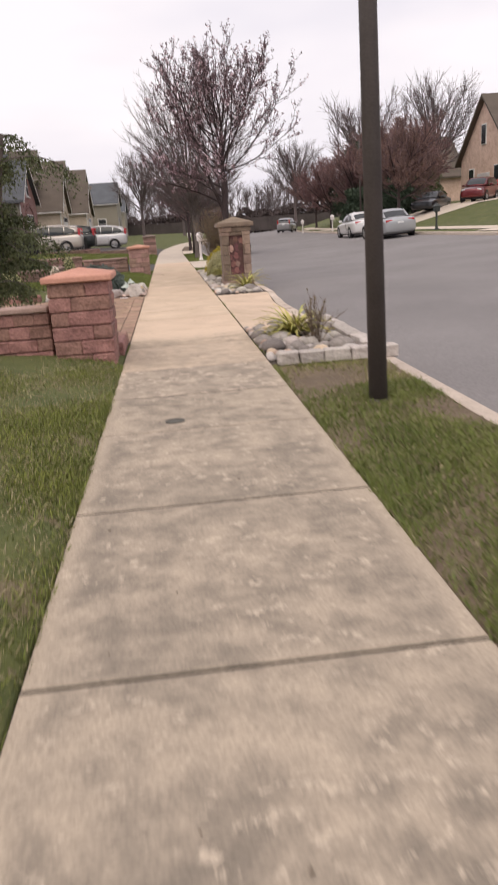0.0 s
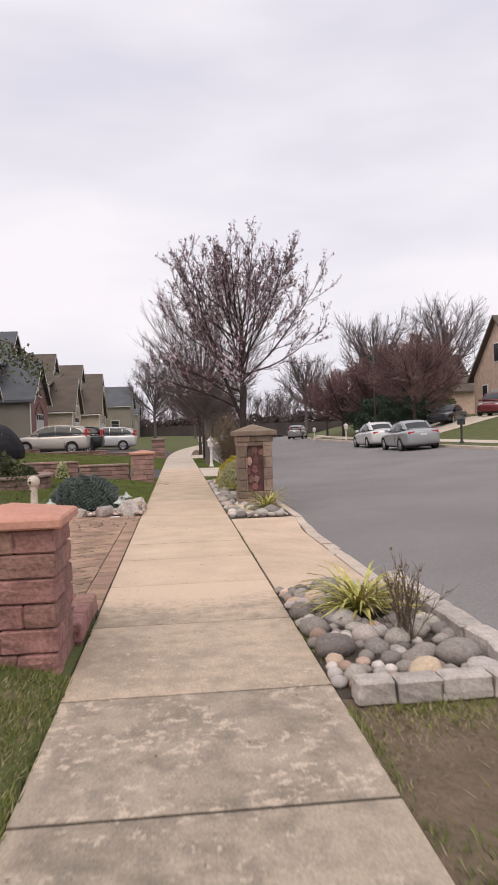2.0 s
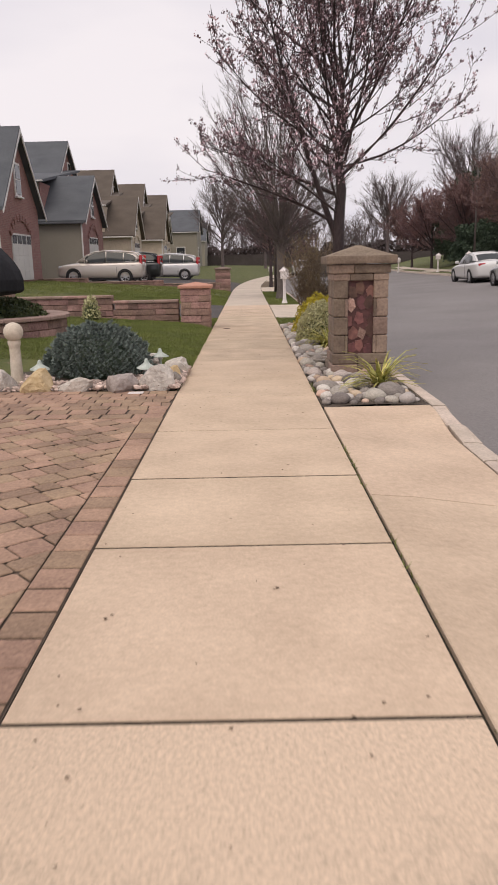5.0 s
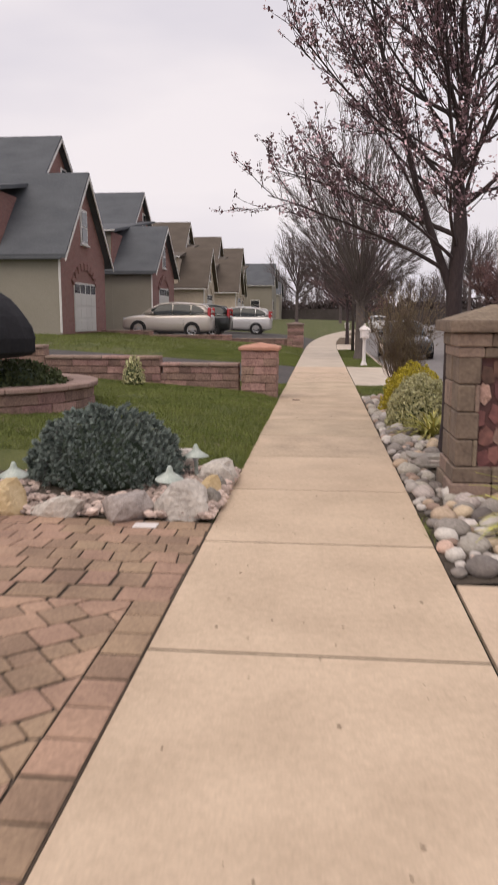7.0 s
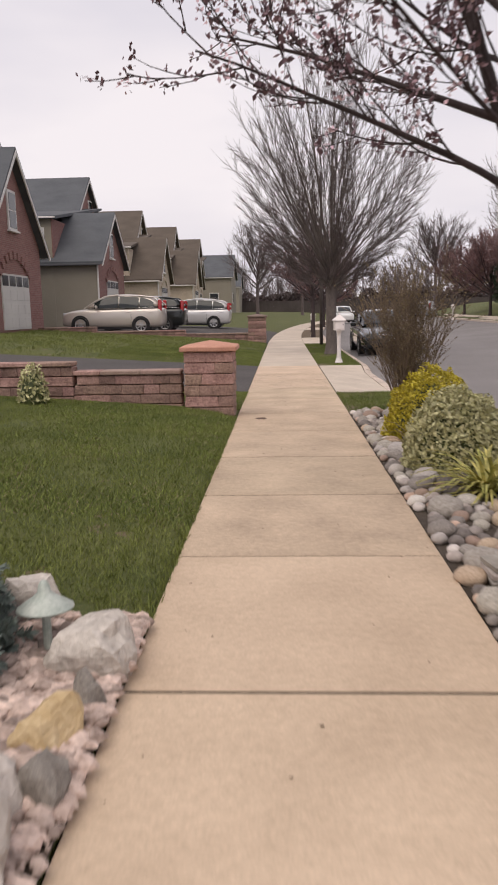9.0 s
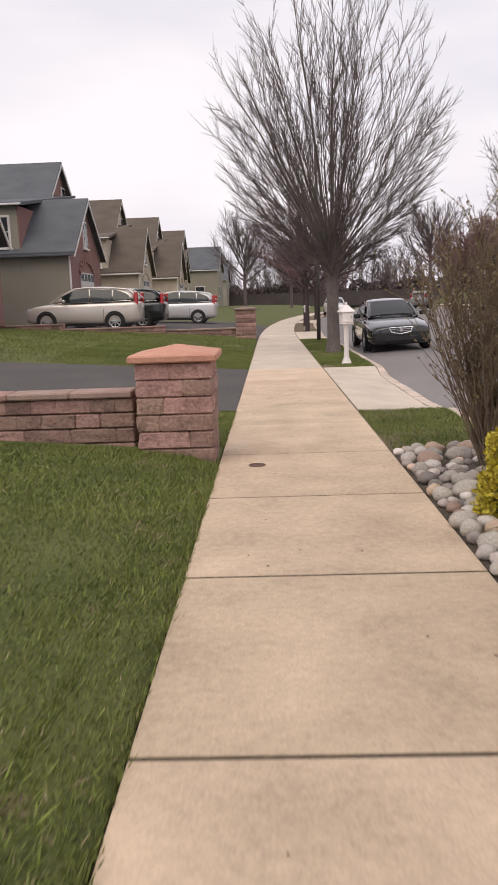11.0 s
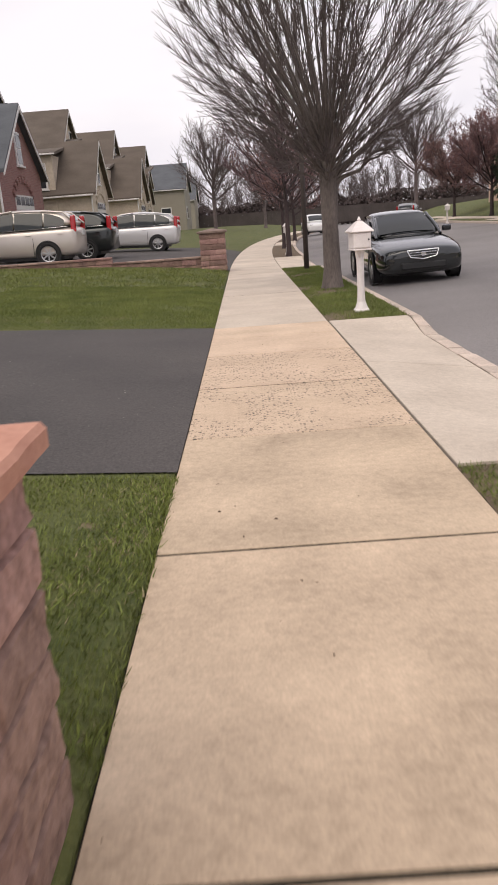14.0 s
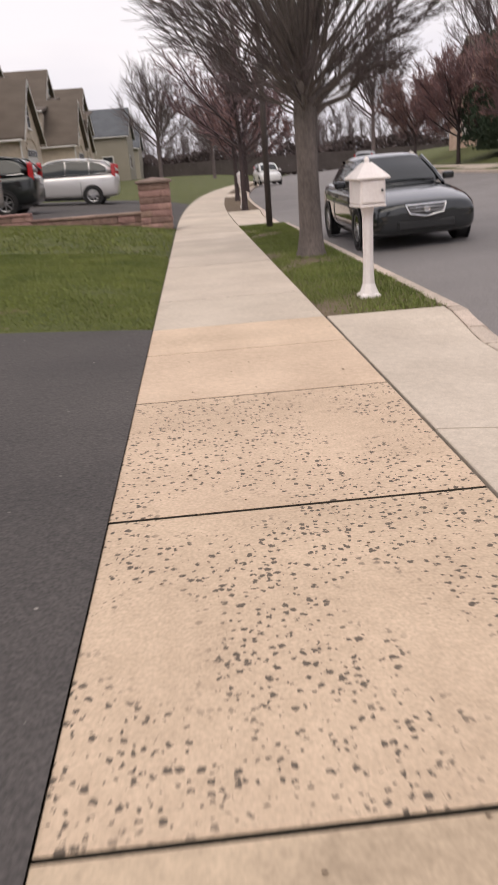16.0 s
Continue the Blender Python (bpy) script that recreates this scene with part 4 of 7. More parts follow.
pack(0.755, 1.78, 14.22, 16.95, 0.04, 0.135, 16000, 150, "river stones in the small bed", ((1.32, 15.85, 0.13), (1.5, 14.95, 0.1)))
pack(0.755, 1.80, 22.82, 24.95, 0.035, 0.13, 14000, 120, "river stones in the long bed", ((1.5, 23.75, 0.12),))
pack(0.755, 1.08, 24.95, 25.95, 0.035, 0.11, 6000, 34, "river stones in the long bed")
pack(0.755, 1.84, 25.95, 32.7, 0.04, 0.125, 20000, 290, "river stones in the long bed", ((1.42, 27.0, 0.12), (1.5, 28.9, 0.36), (1.5, 30.4, 0.4), (1.4, 31.9, 0.15), (1.4, 27.9, 0.12)))
for i in range(3):
    ob = part("slate_slab", split_block(0.42, 0.2, 0.03, 500 + i), M_STONE, None, m=pose(1.1, 26.05 + 0.05 * i, 0.05 + 0.033 * i, 0, 0, 8 * i - 6))
    tagged(ob, "flat grey slate slab stacked in the bed", "slab", "stacked slate slabs")

# garden island with boulders
for x, y, s, mt, rz, lb in (
        (-0.99, 23.99, (0.225, 0.17, 0.20), M_ROCK, 10, "large white and grey boulder"),
        (-1.42, 23.93, (0.253, 0.172, 0.157), M_STONE, 60, "squarish grey-brown boulder"),
        (-1.90, 23.92, (0.253, 0.149, 0.134), M_ROCK, 5, "flat-topped pale grey boulder"),
        (-2.36, 23.95, (0.230, 0.172, 0.157), M_OCHRE, 30, "ochre yellow boulder"),
        (-2.80, 24.02, (0.207, 0.172, 0.168), M_ROCK, 80, "pinkish white boulder"),
        (-1.02, 24.30, (0.16, 0.17, 0.145), M_ROCK, 50, "angular pale boulder"),
        (-0.90, 24.62, (0.14, 0.13, 0.12), M_OCHRE, 0, "pale ochre angular boulder"),
        (-0.93, 25.14, (0.19, 0.185, 0.18), M_ROCK, 20, "rounded pale grey boulder"),
        (-1.30, 25.62, (0.14, 0.15, 0.14), M_ROCK, 40, "small pale boulder"),
        (-0.86, 24.36, (0.10, 0.12, 0.11), M_STONE, 15, "small grey-brown boulder"),
        (-0.85, 24.88, (0.09, 0.08, 0.09), M_STONE, 75, "small dark boulder"),
        (-1.42, 25.45, (0.14, 0.15, 0.16), M_STONE, 70, "dark grey boulder")):
    boulder(x, y, s, mt, rz, int(abs(x) * 31 + y * 7), lb + " edging the garden bed")
tagged(part("garden_bed", raw("garden_bed", [(-3.0, 23.9, 0.035), (-0.765, 23.88, 0.012), (-0.765, 25.55, 0.012), (-1.5, 26.0, 0.07), (-3.0, 25.8, 0.10)], [(0, 1, 2, 3, 4)]), M_BED, None), "dark soil of the boulder-edged garden bed", "planting bed", kind="structure")
V, F = [], []
pv = [tuple(v_.co) for v_ in rough_stone(90, (1, 1, 1), 1, 0.3).vertices]
pf = [tuple(f_.vertices) for f_ in rough_stone(90, (1, 1, 1), 1, 0.3).polygons]
for _ in range(4200):
    x, y = rs.uniform(-2.9, -0.757), rs.uniform(23.88, 25.62)
    if rs.random() < 0.35:
        x = rs.uniform(-1.3, -0.757)
    if (x + 1.95) ** 2 + (y - 25.05) ** 2 < 0.3:
        continue
    r = 0.012 + 0.046 * rs.random() ** 2.6
    a = rs.uniform(0, 6)
    F += [tuple(i + len(V) for i in f_) for f_ in pf]
    V += [(x + r * (math.cos(a) * p[0] - math.sin(a) * p[1]) * 1.2, y + r * (math.sin(a) * p[0] + math.cos(a) * p[1]), 0.03 + r * 0.5 + r * 0.7 * p[2]) for p in pv]
tagged(part("gravel", raw("gravel", V, F), surf("pale_gravel", (0.28, 0.215, 0.175), (0.66, 0.545, 0.465), scale=10, fine=40, rough=0.9, bump=0.3, vary=0.45)), "pale pinkish garden gravel between boulders", "gravel", kind="stuff")
tagged(part("white_tag", box((-1.22, 23.70, 0.022), (0.17, 0.12, 0.008), 0.003), M_WHITE), "small white plate lying on the pavers", "plate")
V, F = [], []
for _ in range(90):
    x, y = rs.uniform(-2.9, -1.02), rs.uniform(15.7, 16.6)
    r = rs.uniform(0.04, 0.09)
    F += [tuple(i + len(V) for i in f_) for f_ in pf]
    V += [(x + r * p[0], y + r * p[1], 0.06 + r * 0.7 * p[2]) for p in pv]
tagged(part("planter_stones", raw("planter_stones", V, F), M_STONE), "brown stones covering a planting bed", "stones", kind="stuff")
tagged(part("planter_bed", raw("planter_bed", [(-3.4, 15.32, 0.06), (-0.765, 15.50, 0.03), (-0.765, 16.52, 0.02), (-2.0, 16.75, 0.04), (-3.4, 17.6, 0.06)], [(0, 1, 2, 3, 4)]), M_BED, None), "dark soil of a small planting bed", "planting bed", kind="structure")


# ---- path lights, lantern stone, covers, poles, mailboxes ----
def path_light(x, y, lean):
    p_ = thing("path_light", "verdigris copper garden path light with a flared hat shade", "path light", pose(x, y, land(x, y) - 0.03, lean, lean / 2), "garden path lights")
    part("stake", cyl((0, 0, 0), 0.018, 0.018, 0.24, 10), M_VERDI, p_)
    part("shade", lathe([(0.012, 0.345), (0.022, 0.33), (0.028, 0.30), (0.05, 0.28), (0.115, 0.238), (0.118, 0.23), (0.10, 0.235), (0.04, 0.268)], 20), M_VERDI, p_, "verdigris hat-shaped shade", smooth=True)
    part("bulb_glass", cyl((0, 0, 0.2), 0.03, 0.035, 0.07, 12), M_LAMPC, p_)


path_light(-1.19, 24.40, 4)
path_light(-1.11, 25.26, -3)
path_light(-2.45, 24.35, 3)

orn = thing("stone_ball_post", "pale cast-stone post topped with a ball", "garden ornament", pose(-2.74, 24.4, land(-2.74, 24.4)))
part("post", lathe([(0.085, 0), (0.085, 0.05), (0.075, 0.06), (0.062, 0.45), (0.075, 0.50), (0.075, 0.54)], 16), M_LIGHTST, orn)
bm = bmesh.new()
bmesh.ops.create_icosphere(bm, subdivisions=3, radius=0.115)
bmesh.ops.translate(bm, vec=(0, 0, 0.64), verts=bm.verts)
part("ball", bm, M_LIGHTST, orn, "mottled pale grey ball", smooth=True)


def cover(x, y, mat, label):
    c_ = thing("meter_cover", label, "meter cover", pose(x, y, 0))
    part("lid", cyl((0, 0, -0.02), 0.064, 0.064, 0.023, 28), mat, c_, smooth=False)
    part("rim", lathe([(0.065, -0.004), (0.072, -0.004), (0.072, 0.005), (0.065, 0.005)], 28, False), mat, c_)


cover(-0.235, 12.16, surf("grey_iron_cover", (0.055, 0.052, 0.045), (0.13, 0.12, 0.10), scale=12, fine=80, rough=0.8, bump=0.5), "round grey iron meter cover set in the sidewalk")
cover(-0.433, 32.23, M_IRON, "round rusty brown meter cover set in the sidewalk")


def pole(x, y, ht, label, lean=0.0):
    p_ = thing("street_pole", label, "street pole", pose(x, y, -0.03, 0, lean))
    part("shaft", cyl((0, 0, 0), 0.072, 0.050, ht, 20), M_POLE, p_, smooth=True)
    part("base_collar", lathe([(0.085, 0), (0.085, 0.02), (0.076, 0.03), (0.074, 0.035)], 20), M_POLE, p_)
    return p_


pole(1.345, 12.30, 6.5, "tall brown painted street lamp pole in the verge", -0.4)
pole(1.42, 52.9, 6.5, "tall brown painted pole in the grass verge")
ob = pole(14.9, 66.0, 6.5, "thin street pole across the street")
ob.location.z = 0.8


def mailbox(x, y, z, ry, body_m, post_m, label):
    p_ = thing("mailbox", label, "mailbox", pose(x, y, z, 0, 0, ry), "roadside mailboxes")
    part("base_foot", box((0, 0, 0.03), (0.20, 0.20, 0.06), 0.02), post_m, p_)
    part("post", lathe([(0.10, 0.05), (0.085, 0.09), (0.062, 0.15), (0.052, 0.3), (0.055, 0.78), (0.068, 0.86), (0.072, 0.88)], 8), post_m, p_)
    part("floor_plate", box((0, 0, 0.885), (0.255, 0.395, 0.022), 0.006), body_m, p_)
    part("box", box((0, 0, 1.01), (0.245, 0.38, 0.225), 0.012), body_m, p_)
    part("door", box((0, -0.194, 1.01), (0.21, 0.012, 0.195), 0.006), body_m, p_)
    part("eave", box((0, 0, 1.13), (0.32, 0.45, 0.022), 0.008), body_m, p_)
    bm = bmesh.new()
    r = bmesh.ops.create_cone(bm, cap_ends=True, segments=4, radius1=0.22, radius2=0.05, depth=0.13)
    bmesh.ops.rotate(bm, matrix=Matrix.Rotation(math.pi / 4, 3, "Z"), verts=bm.verts)
    bmesh.ops.scale(bm, vec=(1, 1.38, 1), verts=bm.verts)
    bmesh.ops.translate(bm, vec=(0, 0, 1.205), verts=bm.verts)
    part("roof", bm, body_m, p_)
    part("finial", lathe([(0.028, 1.26), (0.02, 1.275), (0.028, 1.29), (0.012, 1.315), (0.002, 1.335)], 12), body_m, p_)
    part("knob", cyl((0.08, -0.21, 1.02), 0.010, 0.012, 0.02, 10, Matrix.Translation((0.08, -0.205, 1.02)) @ Matrix.Rotation(radians(90), 4, "X") @ Matrix.Translation((-0.08, 0.21, -1.02))), M_BLACKP, p_)
    return p_


M_DKBOX = plain("dark_green_mailbox", (0.03, 0.035, 0.032), 0.5)
mailbox(1.345, 42.41, -0.02, 4, M_WHITE, M_WHITE, "white metal mailbox with a peaked roof on a tapered white post")
mailbox(1.50, 63.2, -0.02, 0, M_WHITE, M_WHITE, "white peaked mailbox on a white post further along the verge")
for x, y, a, b_, lb in ((13.3, 69.0, M_WHITE, M_WHITE, "white mailbox on a white post at the far kerb"), (13.4, 62.0, M_WHITE, M_DKBOX, "white mailbox on a dark post at the far kerb"), (13.3, 57.0, M_DKBOX, M_DKBOX, "dark mailbox on a dark post across the street"), (13.3, 44.6, M_DKBOX, M_DKBOX, "dark mailbox on a dark post across the street"), (13.5, 84.0, M_WHITE, M_WHITE, "white mailbox on a white post at the far kerb")):
    mailbox(x, y, land(x, y), 180, a, b_, lb)


# ---- trees ----
def tubes(name, lines, sides=4):
    """One mesh of tapered tubes from lists of (point, radius)."""
    V, F = [], []
    for ln in lines:
        n = sides if ln[0][1] > 0.012 else 3
        base = len(V)
        for i, (p, r) in enumerate(ln):
            a = ln[max(0, i - 1)][0]
            b = ln[min(len(ln) - 1, i + 1)][0]
            d = (b - a).normalized() if (b - a).length > 1e-6 else Vector((0, 0, 1))
            u = d.orthogonal().normalized()
            v = d.cross(u)
            for k in range(n):
                t = 2 * math.pi * k / n
                V.append(p + (u * math.cos(t) + v * math.sin(t)) * r)
        for i in range(len(ln) - 1):
            for k in range(n):
                q = (k + 1) % n
                F.append((base + i * n + k, base + i * n + q, base + (i + 1) * n + q, base + (i + 1) * n + k))
    me = raw(name, V, F)
    me.polygons.foreach_set("use_smooth", [True] * len(F))
    return me


def limb(rnd, p, d, length, r0, r1, segs, up, wob):
    """A wandering, tapering limb."""
    out = [(p.copy(), r0)]
    d = d.normalized()
    for i in range(segs):
        d = (d + Vector((rnd.uniform(-1, 1), rnd.uniform(-1, 1), rnd.uniform(-1, 1))) * wob + Vector((0, 0, up))).normalized()
        p = p + d * (length / segs)
        out.append((p.copy(), r0 + (r1 - r0) * (i + 1) / segs))
    return out


def at_len(line, k):
    i = min(len(line) - 2, int(k * (len(line) - 1)))
    f = k * (len(line) - 1) - i
    p = line[i][0].lerp(line[i + 1][0], f)
    return p, (line[i + 1][0] - line[i][0]).normalized(), line[i][1] + (line[i + 1][1] - line[i][1]) * f


def side_dir(rnd, d, ang):
    u = d.orthogonal().normalized()
    v = d.cross(u)
    t = rnd.uniform(0, 2 * math.pi)
    return (d * math.cos(ang) + (u * math.cos(t) + v * math.sin(t)) * math.sin(ang)).normalized()


def leaf_quads(rnd, pts, size, flat=1.0):
    out = []
    for p in pts:
        n = Vector((rnd.uniform(-1, 1), rnd.uniform(-1, 1), rnd.uniform(-0.2, 1))).normalized()
        u = n.orthogonal().normalized()
        u.rotate(Matrix.Rotation(rnd.uniform(0, 6.28), 3, n))
        v = n.cross(u)
        s = size * rnd.uniform(0.6, 1.4)
        out.append([p - u * s * 0.5, p + v * s * 0.32, p + u * s * 0.5, p - v * s * 0.32])
    return quads("leaves", [[tuple(q) for q in Q] for Q in out])


def tree(name, x, y, z, label, seed, trunk_r, fork_z, height, spread, limbs, subs, twigs, bark, twig_m, vase=0.5, leaf=None, leaf_n=0, leaf_size=0.05, scale=1.0, low=None, group="", blossom=0, twig_r=0.005, wob=0.07, lr=0.42):
    rnd = random.Random(seed)
    t_ = thing(name, label, "tree", pose(x, y, z), group)
    trunk = [(Vector((0, 0, -0.05)), trunk_r * 1.45), (Vector((0, 0, 0.06)), trunk_r * 1.15), (Vector((0.01, 0, 0.3)), trunk_r), (Vector((0.0, 0.01, fork_z * 0.6)), trunk_r * 0.9), (Vector((0, 0, fork_z)), trunk_r * 0.85)]
    lead = limb(rnd, Vector((0, 0, fork_z)), Vector((-0.02, 0, 1)), height - fork_z, trunk_r * 0.75, 0.01, 10, 0.02, wob)
    big, mid, fine, tips = [trunk + lead[1:]], [], [], []
    ls = [lead]
    for i in range(limbs):
        k = (i / max(1, limbs - 1)) ** 1.1
        p, d, r = at_len(lead, 0.0 + 0.42 * k)
        if low and i < len(low):
            zz, az, el = low[i]
            p, d, r = at_len(trunk, min(0.99, 0.75 + zz)) if zz < 0.3 else (p, d, r)
        else:
            az, el = i * 2.399 + rnd.uniform(-0.4, 0.4), vase + 0.45 * k + rnd.uniform(-0.1, 0.1)
        dd = Vector((math.cos(az) * math.cos(el), math.sin(az) * math.cos(el), math.sin(el)))
        ln = min(spread / max(0.35, math.cos(el)), (height - p.z) / max(0.3, math.sin(el))) * rnd.uniform(0.85, 1.05)
        l_ = limb(rnd, p, dd, ln, trunk_r * rnd.uniform(0.8, 1.2) * lr, 0.008 * scale, 8, 0.045, wob)
        mid.append(l_)
        ls.append(l_)
    for l_ in ls:
        n = subs if l_ is not lead else subs + 4
        for j in range(n):
            k = 0.16 + 0.8 * (j + rnd.random()) / n
            p, d, r = at_len(l_, k)
            sub = limb(rnd, p, side_dir(rnd, d, rnd.uniform(0.3, 0.75)), spread * rnd.uniform(0.35, 0.65) * (1.15 - 0.6 * k), max(0.006, r * 0.5), 0.004 * scale, 5, 0.06, wob * 1.2)
            mid.append(sub)
            for q in range(twigs):
                kk = 0.1 + 0.9 * (q + rnd.random()) / twigs
                p2, d2, r2 = at_len(sub, min(kk, 0.99))
                tw = limb(rnd, p2, side_dir(rnd, d2, rnd.uniform(0.3, 0.8)), spread * rnd.uniform(0.13, 0.3), twig_r * 1.3 * scale, twig_r * 0.45 * scale, 3, 0.06, wob * 1.4)
                fine.append(tw)
                tips += [at_len(tw, rnd.random() * 0.99)[0] for _ in range(leaf_n)]
    part("trunk", tubes("trunk", big, 12), bark, t_, smooth=True)
    if scale < 1.5:
        for l_ in ls[1:]:
            part("limb", tubes("limb", [l_], 6), bark, t_)
        mid = [l_ for l_ in mid if all(l_ is not q for q in ls)]
    tagged(part("branchwork", tubes("branchwork", mid, 5), bark, t_), kind="stuff")
    tagged(part("twig_mass", tubes("twig_mass", fine, 3), twig_m, t_), kind="stuff")
    if leaf and tips:
        pts = [p + Vector((rnd.gauss(0, 1), rnd.gauss(0, 1), rnd.gauss(0, 1))) * 0.03 * scale for p in tips]
        if blossom:
            bl = [p for p in pts if rnd.random() < blossom]
            tagged(part("blossom", leaf_quads(rnd, bl, leaf_size), M_BLOSSOM, t_, "pale pink blossom"), kind="stuff")
        tagged(part("crown", leaf_quads(rnd, pts, leaf_size), leaf, t_), kind="stuff")
    return t_


def plum_tree(x, y, label, seed):
    """A young tree with a straight leader, rising limbs and small dark leaf clusters along every twig."""
    rnd = random.Random(seed)
    t_ = thing("plum_tree", label, "tree", pose(x, y, 0))
    lead = [(Vector((0, 0, -0.05)), 0.135), (Vector((0, 0, 0.08)), 0.108), (Vector((0.01, 0, 0.4)), 0.094), (Vector((0, 0.01, 1.2)), 0.086), (Vector((-0.01, 0, 1.9)), 0.084), (Vector((0.03, 0.0, 2.4)), 0.074), (Vector((-0.02, 0.03, 3.0)), 0.055), (Vector((0.04, -0.02, 3.8)), 0.030), (Vector((-0.03, 0.03, 4.6)), 0.015), (Vector((0.02, 0, 5.35)), 0.005)]
    part("trunk", tubes("trunk", [lead], 12), M_BARKD, t_, smooth=True)
    limbs_, subs_, fine, spots = [], [], [], []
    for i in range(31):
        k = i / 30
        z0 = 1.78 if i == 0 else 2.4 + 1.6 * k ** 1.2
        az = 3.35 if i == 0 else i * 2.399 + rnd.uniform(-0.35, 0.35)
        el = 1.12 if i == 0 else (0.15, 0.60, 0.36, 0.85)[i % 4] + 0.25 * k + rnd.uniform(-0.10, 0.12)
        low = 0 < i < 5
        if low:
            az, el, z0 = (3.35, 3.85, 4.45, 2.85)[i - 1], 0.46, 1.82 + 0.13 * i
        p = lead[4][0].lerp(Vector((0, 0, 5.35)), max(0.0, z0 - 1.9) / 3.45) if i > 1 else Vector((-0.05, -0.01, z0))
        e_ = min(1.45, el + 0.25)
        c_ = Vector((math.cos(e_) / 2.4, math.sin(e_) / 2.15))
        q_ = (z0 - 3.6) / 2.15
        half = q_ * c_.y
        ln = (-half + math.sqrt(half * half - c_.dot(c_) * (q_ * q_ - 1))) / c_.dot(c_) * rnd.uniform(0.84, 0.99)
        ln = 2.15 if low else ln
        r0 = 0.048 if i == 0 else rnd.uniform(0.018, 0.030) - 0.007 * k
        d = Vector((math.cos(az) * math.cos(el), math.sin(az) * math.cos(el), math.sin(el)))
        l_ = limb(rnd, p, d, ln, r0, 0.005, 10, -0.035 if low else 0.055, 0.05)
        limbs_.append(l_)
        part("limb", tubes("limb", [l_], 6), M_BARKD, t_)
    for l_ in limbs_ + [lead[4:]]:
        n = 12
        full = (l_[-1][0] - l_[0][0]).length
        for j in range(n):
            k = 0.20 + 0.79 * (j + rnd.random()) / n
            p, d, r = at_len(l_, min(k, 0.99))
            sb = limb(rnd, p, side_dir(rnd, d, rnd.uniform(0.35, 0.8)), full * rnd.uniform(0.22, 0.42) * (1.2 - 0.6 * k), max(0.006, r * 0.5), 0.0035, 5, 0.10, 0.06)
            subs_.append(sb)
            for _ in range(5):
                p2, d2, r2 = at_len(sb, 0.12 + 0.87 * rnd.random())
                tw = limb(rnd, p2, side_dir(rnd, d2, rnd.uniform(0.3, 0.75)), rnd.uniform(0.12, 0.36), 0.0042, 0.0022, 3, 0.10, 0.08)
                fine.append(tw)
                spots += [at_len(tw, 0.2 + 0.79 * rnd.random())[0] for _ in range(2)] + [tw[-1][0]]
            spots += [at_len(sb, 0.3 + 0.69 * rnd.random())[0] for _ in range(3)] + [sb[-1][0]]
    tagged(part("branchwork", tubes("branchwork", subs_, 4), M_BARKD, t_), kind="stuff")
    tagged(part("twig_mass", tubes("twig_mass", fine, 3), M_BARKD, t_), kind="stuff")
    dark_, pink = [], []
    for q in spots:
        if rnd.random() < 0.15:
            continue
        bag = pink if rnd.random() < 0.24 else dark_
        for _ in range(rnd.randint(3, 7)):
            bag.append(q + Vector((rnd.gauss(0, 0.018), rnd.gauss(0, 0.018), rnd.gauss(0.008, 0.022))))
    tagged(part("blossom", leaf_quads(rnd, pink, 0.030), M_BLOSSOM, t_, "pale pink blossom"), kind="stuff")
    tagged(part("crown", leaf_quads(rnd, dark_, 0.036), M_PLUM, t_, "dark purple young leaf clusters"), kind="stuff")
    return t_


plum_tree(1.42, 27.0, "young purple-leaf plum tree just coming into leaf, forked trunk", 5)


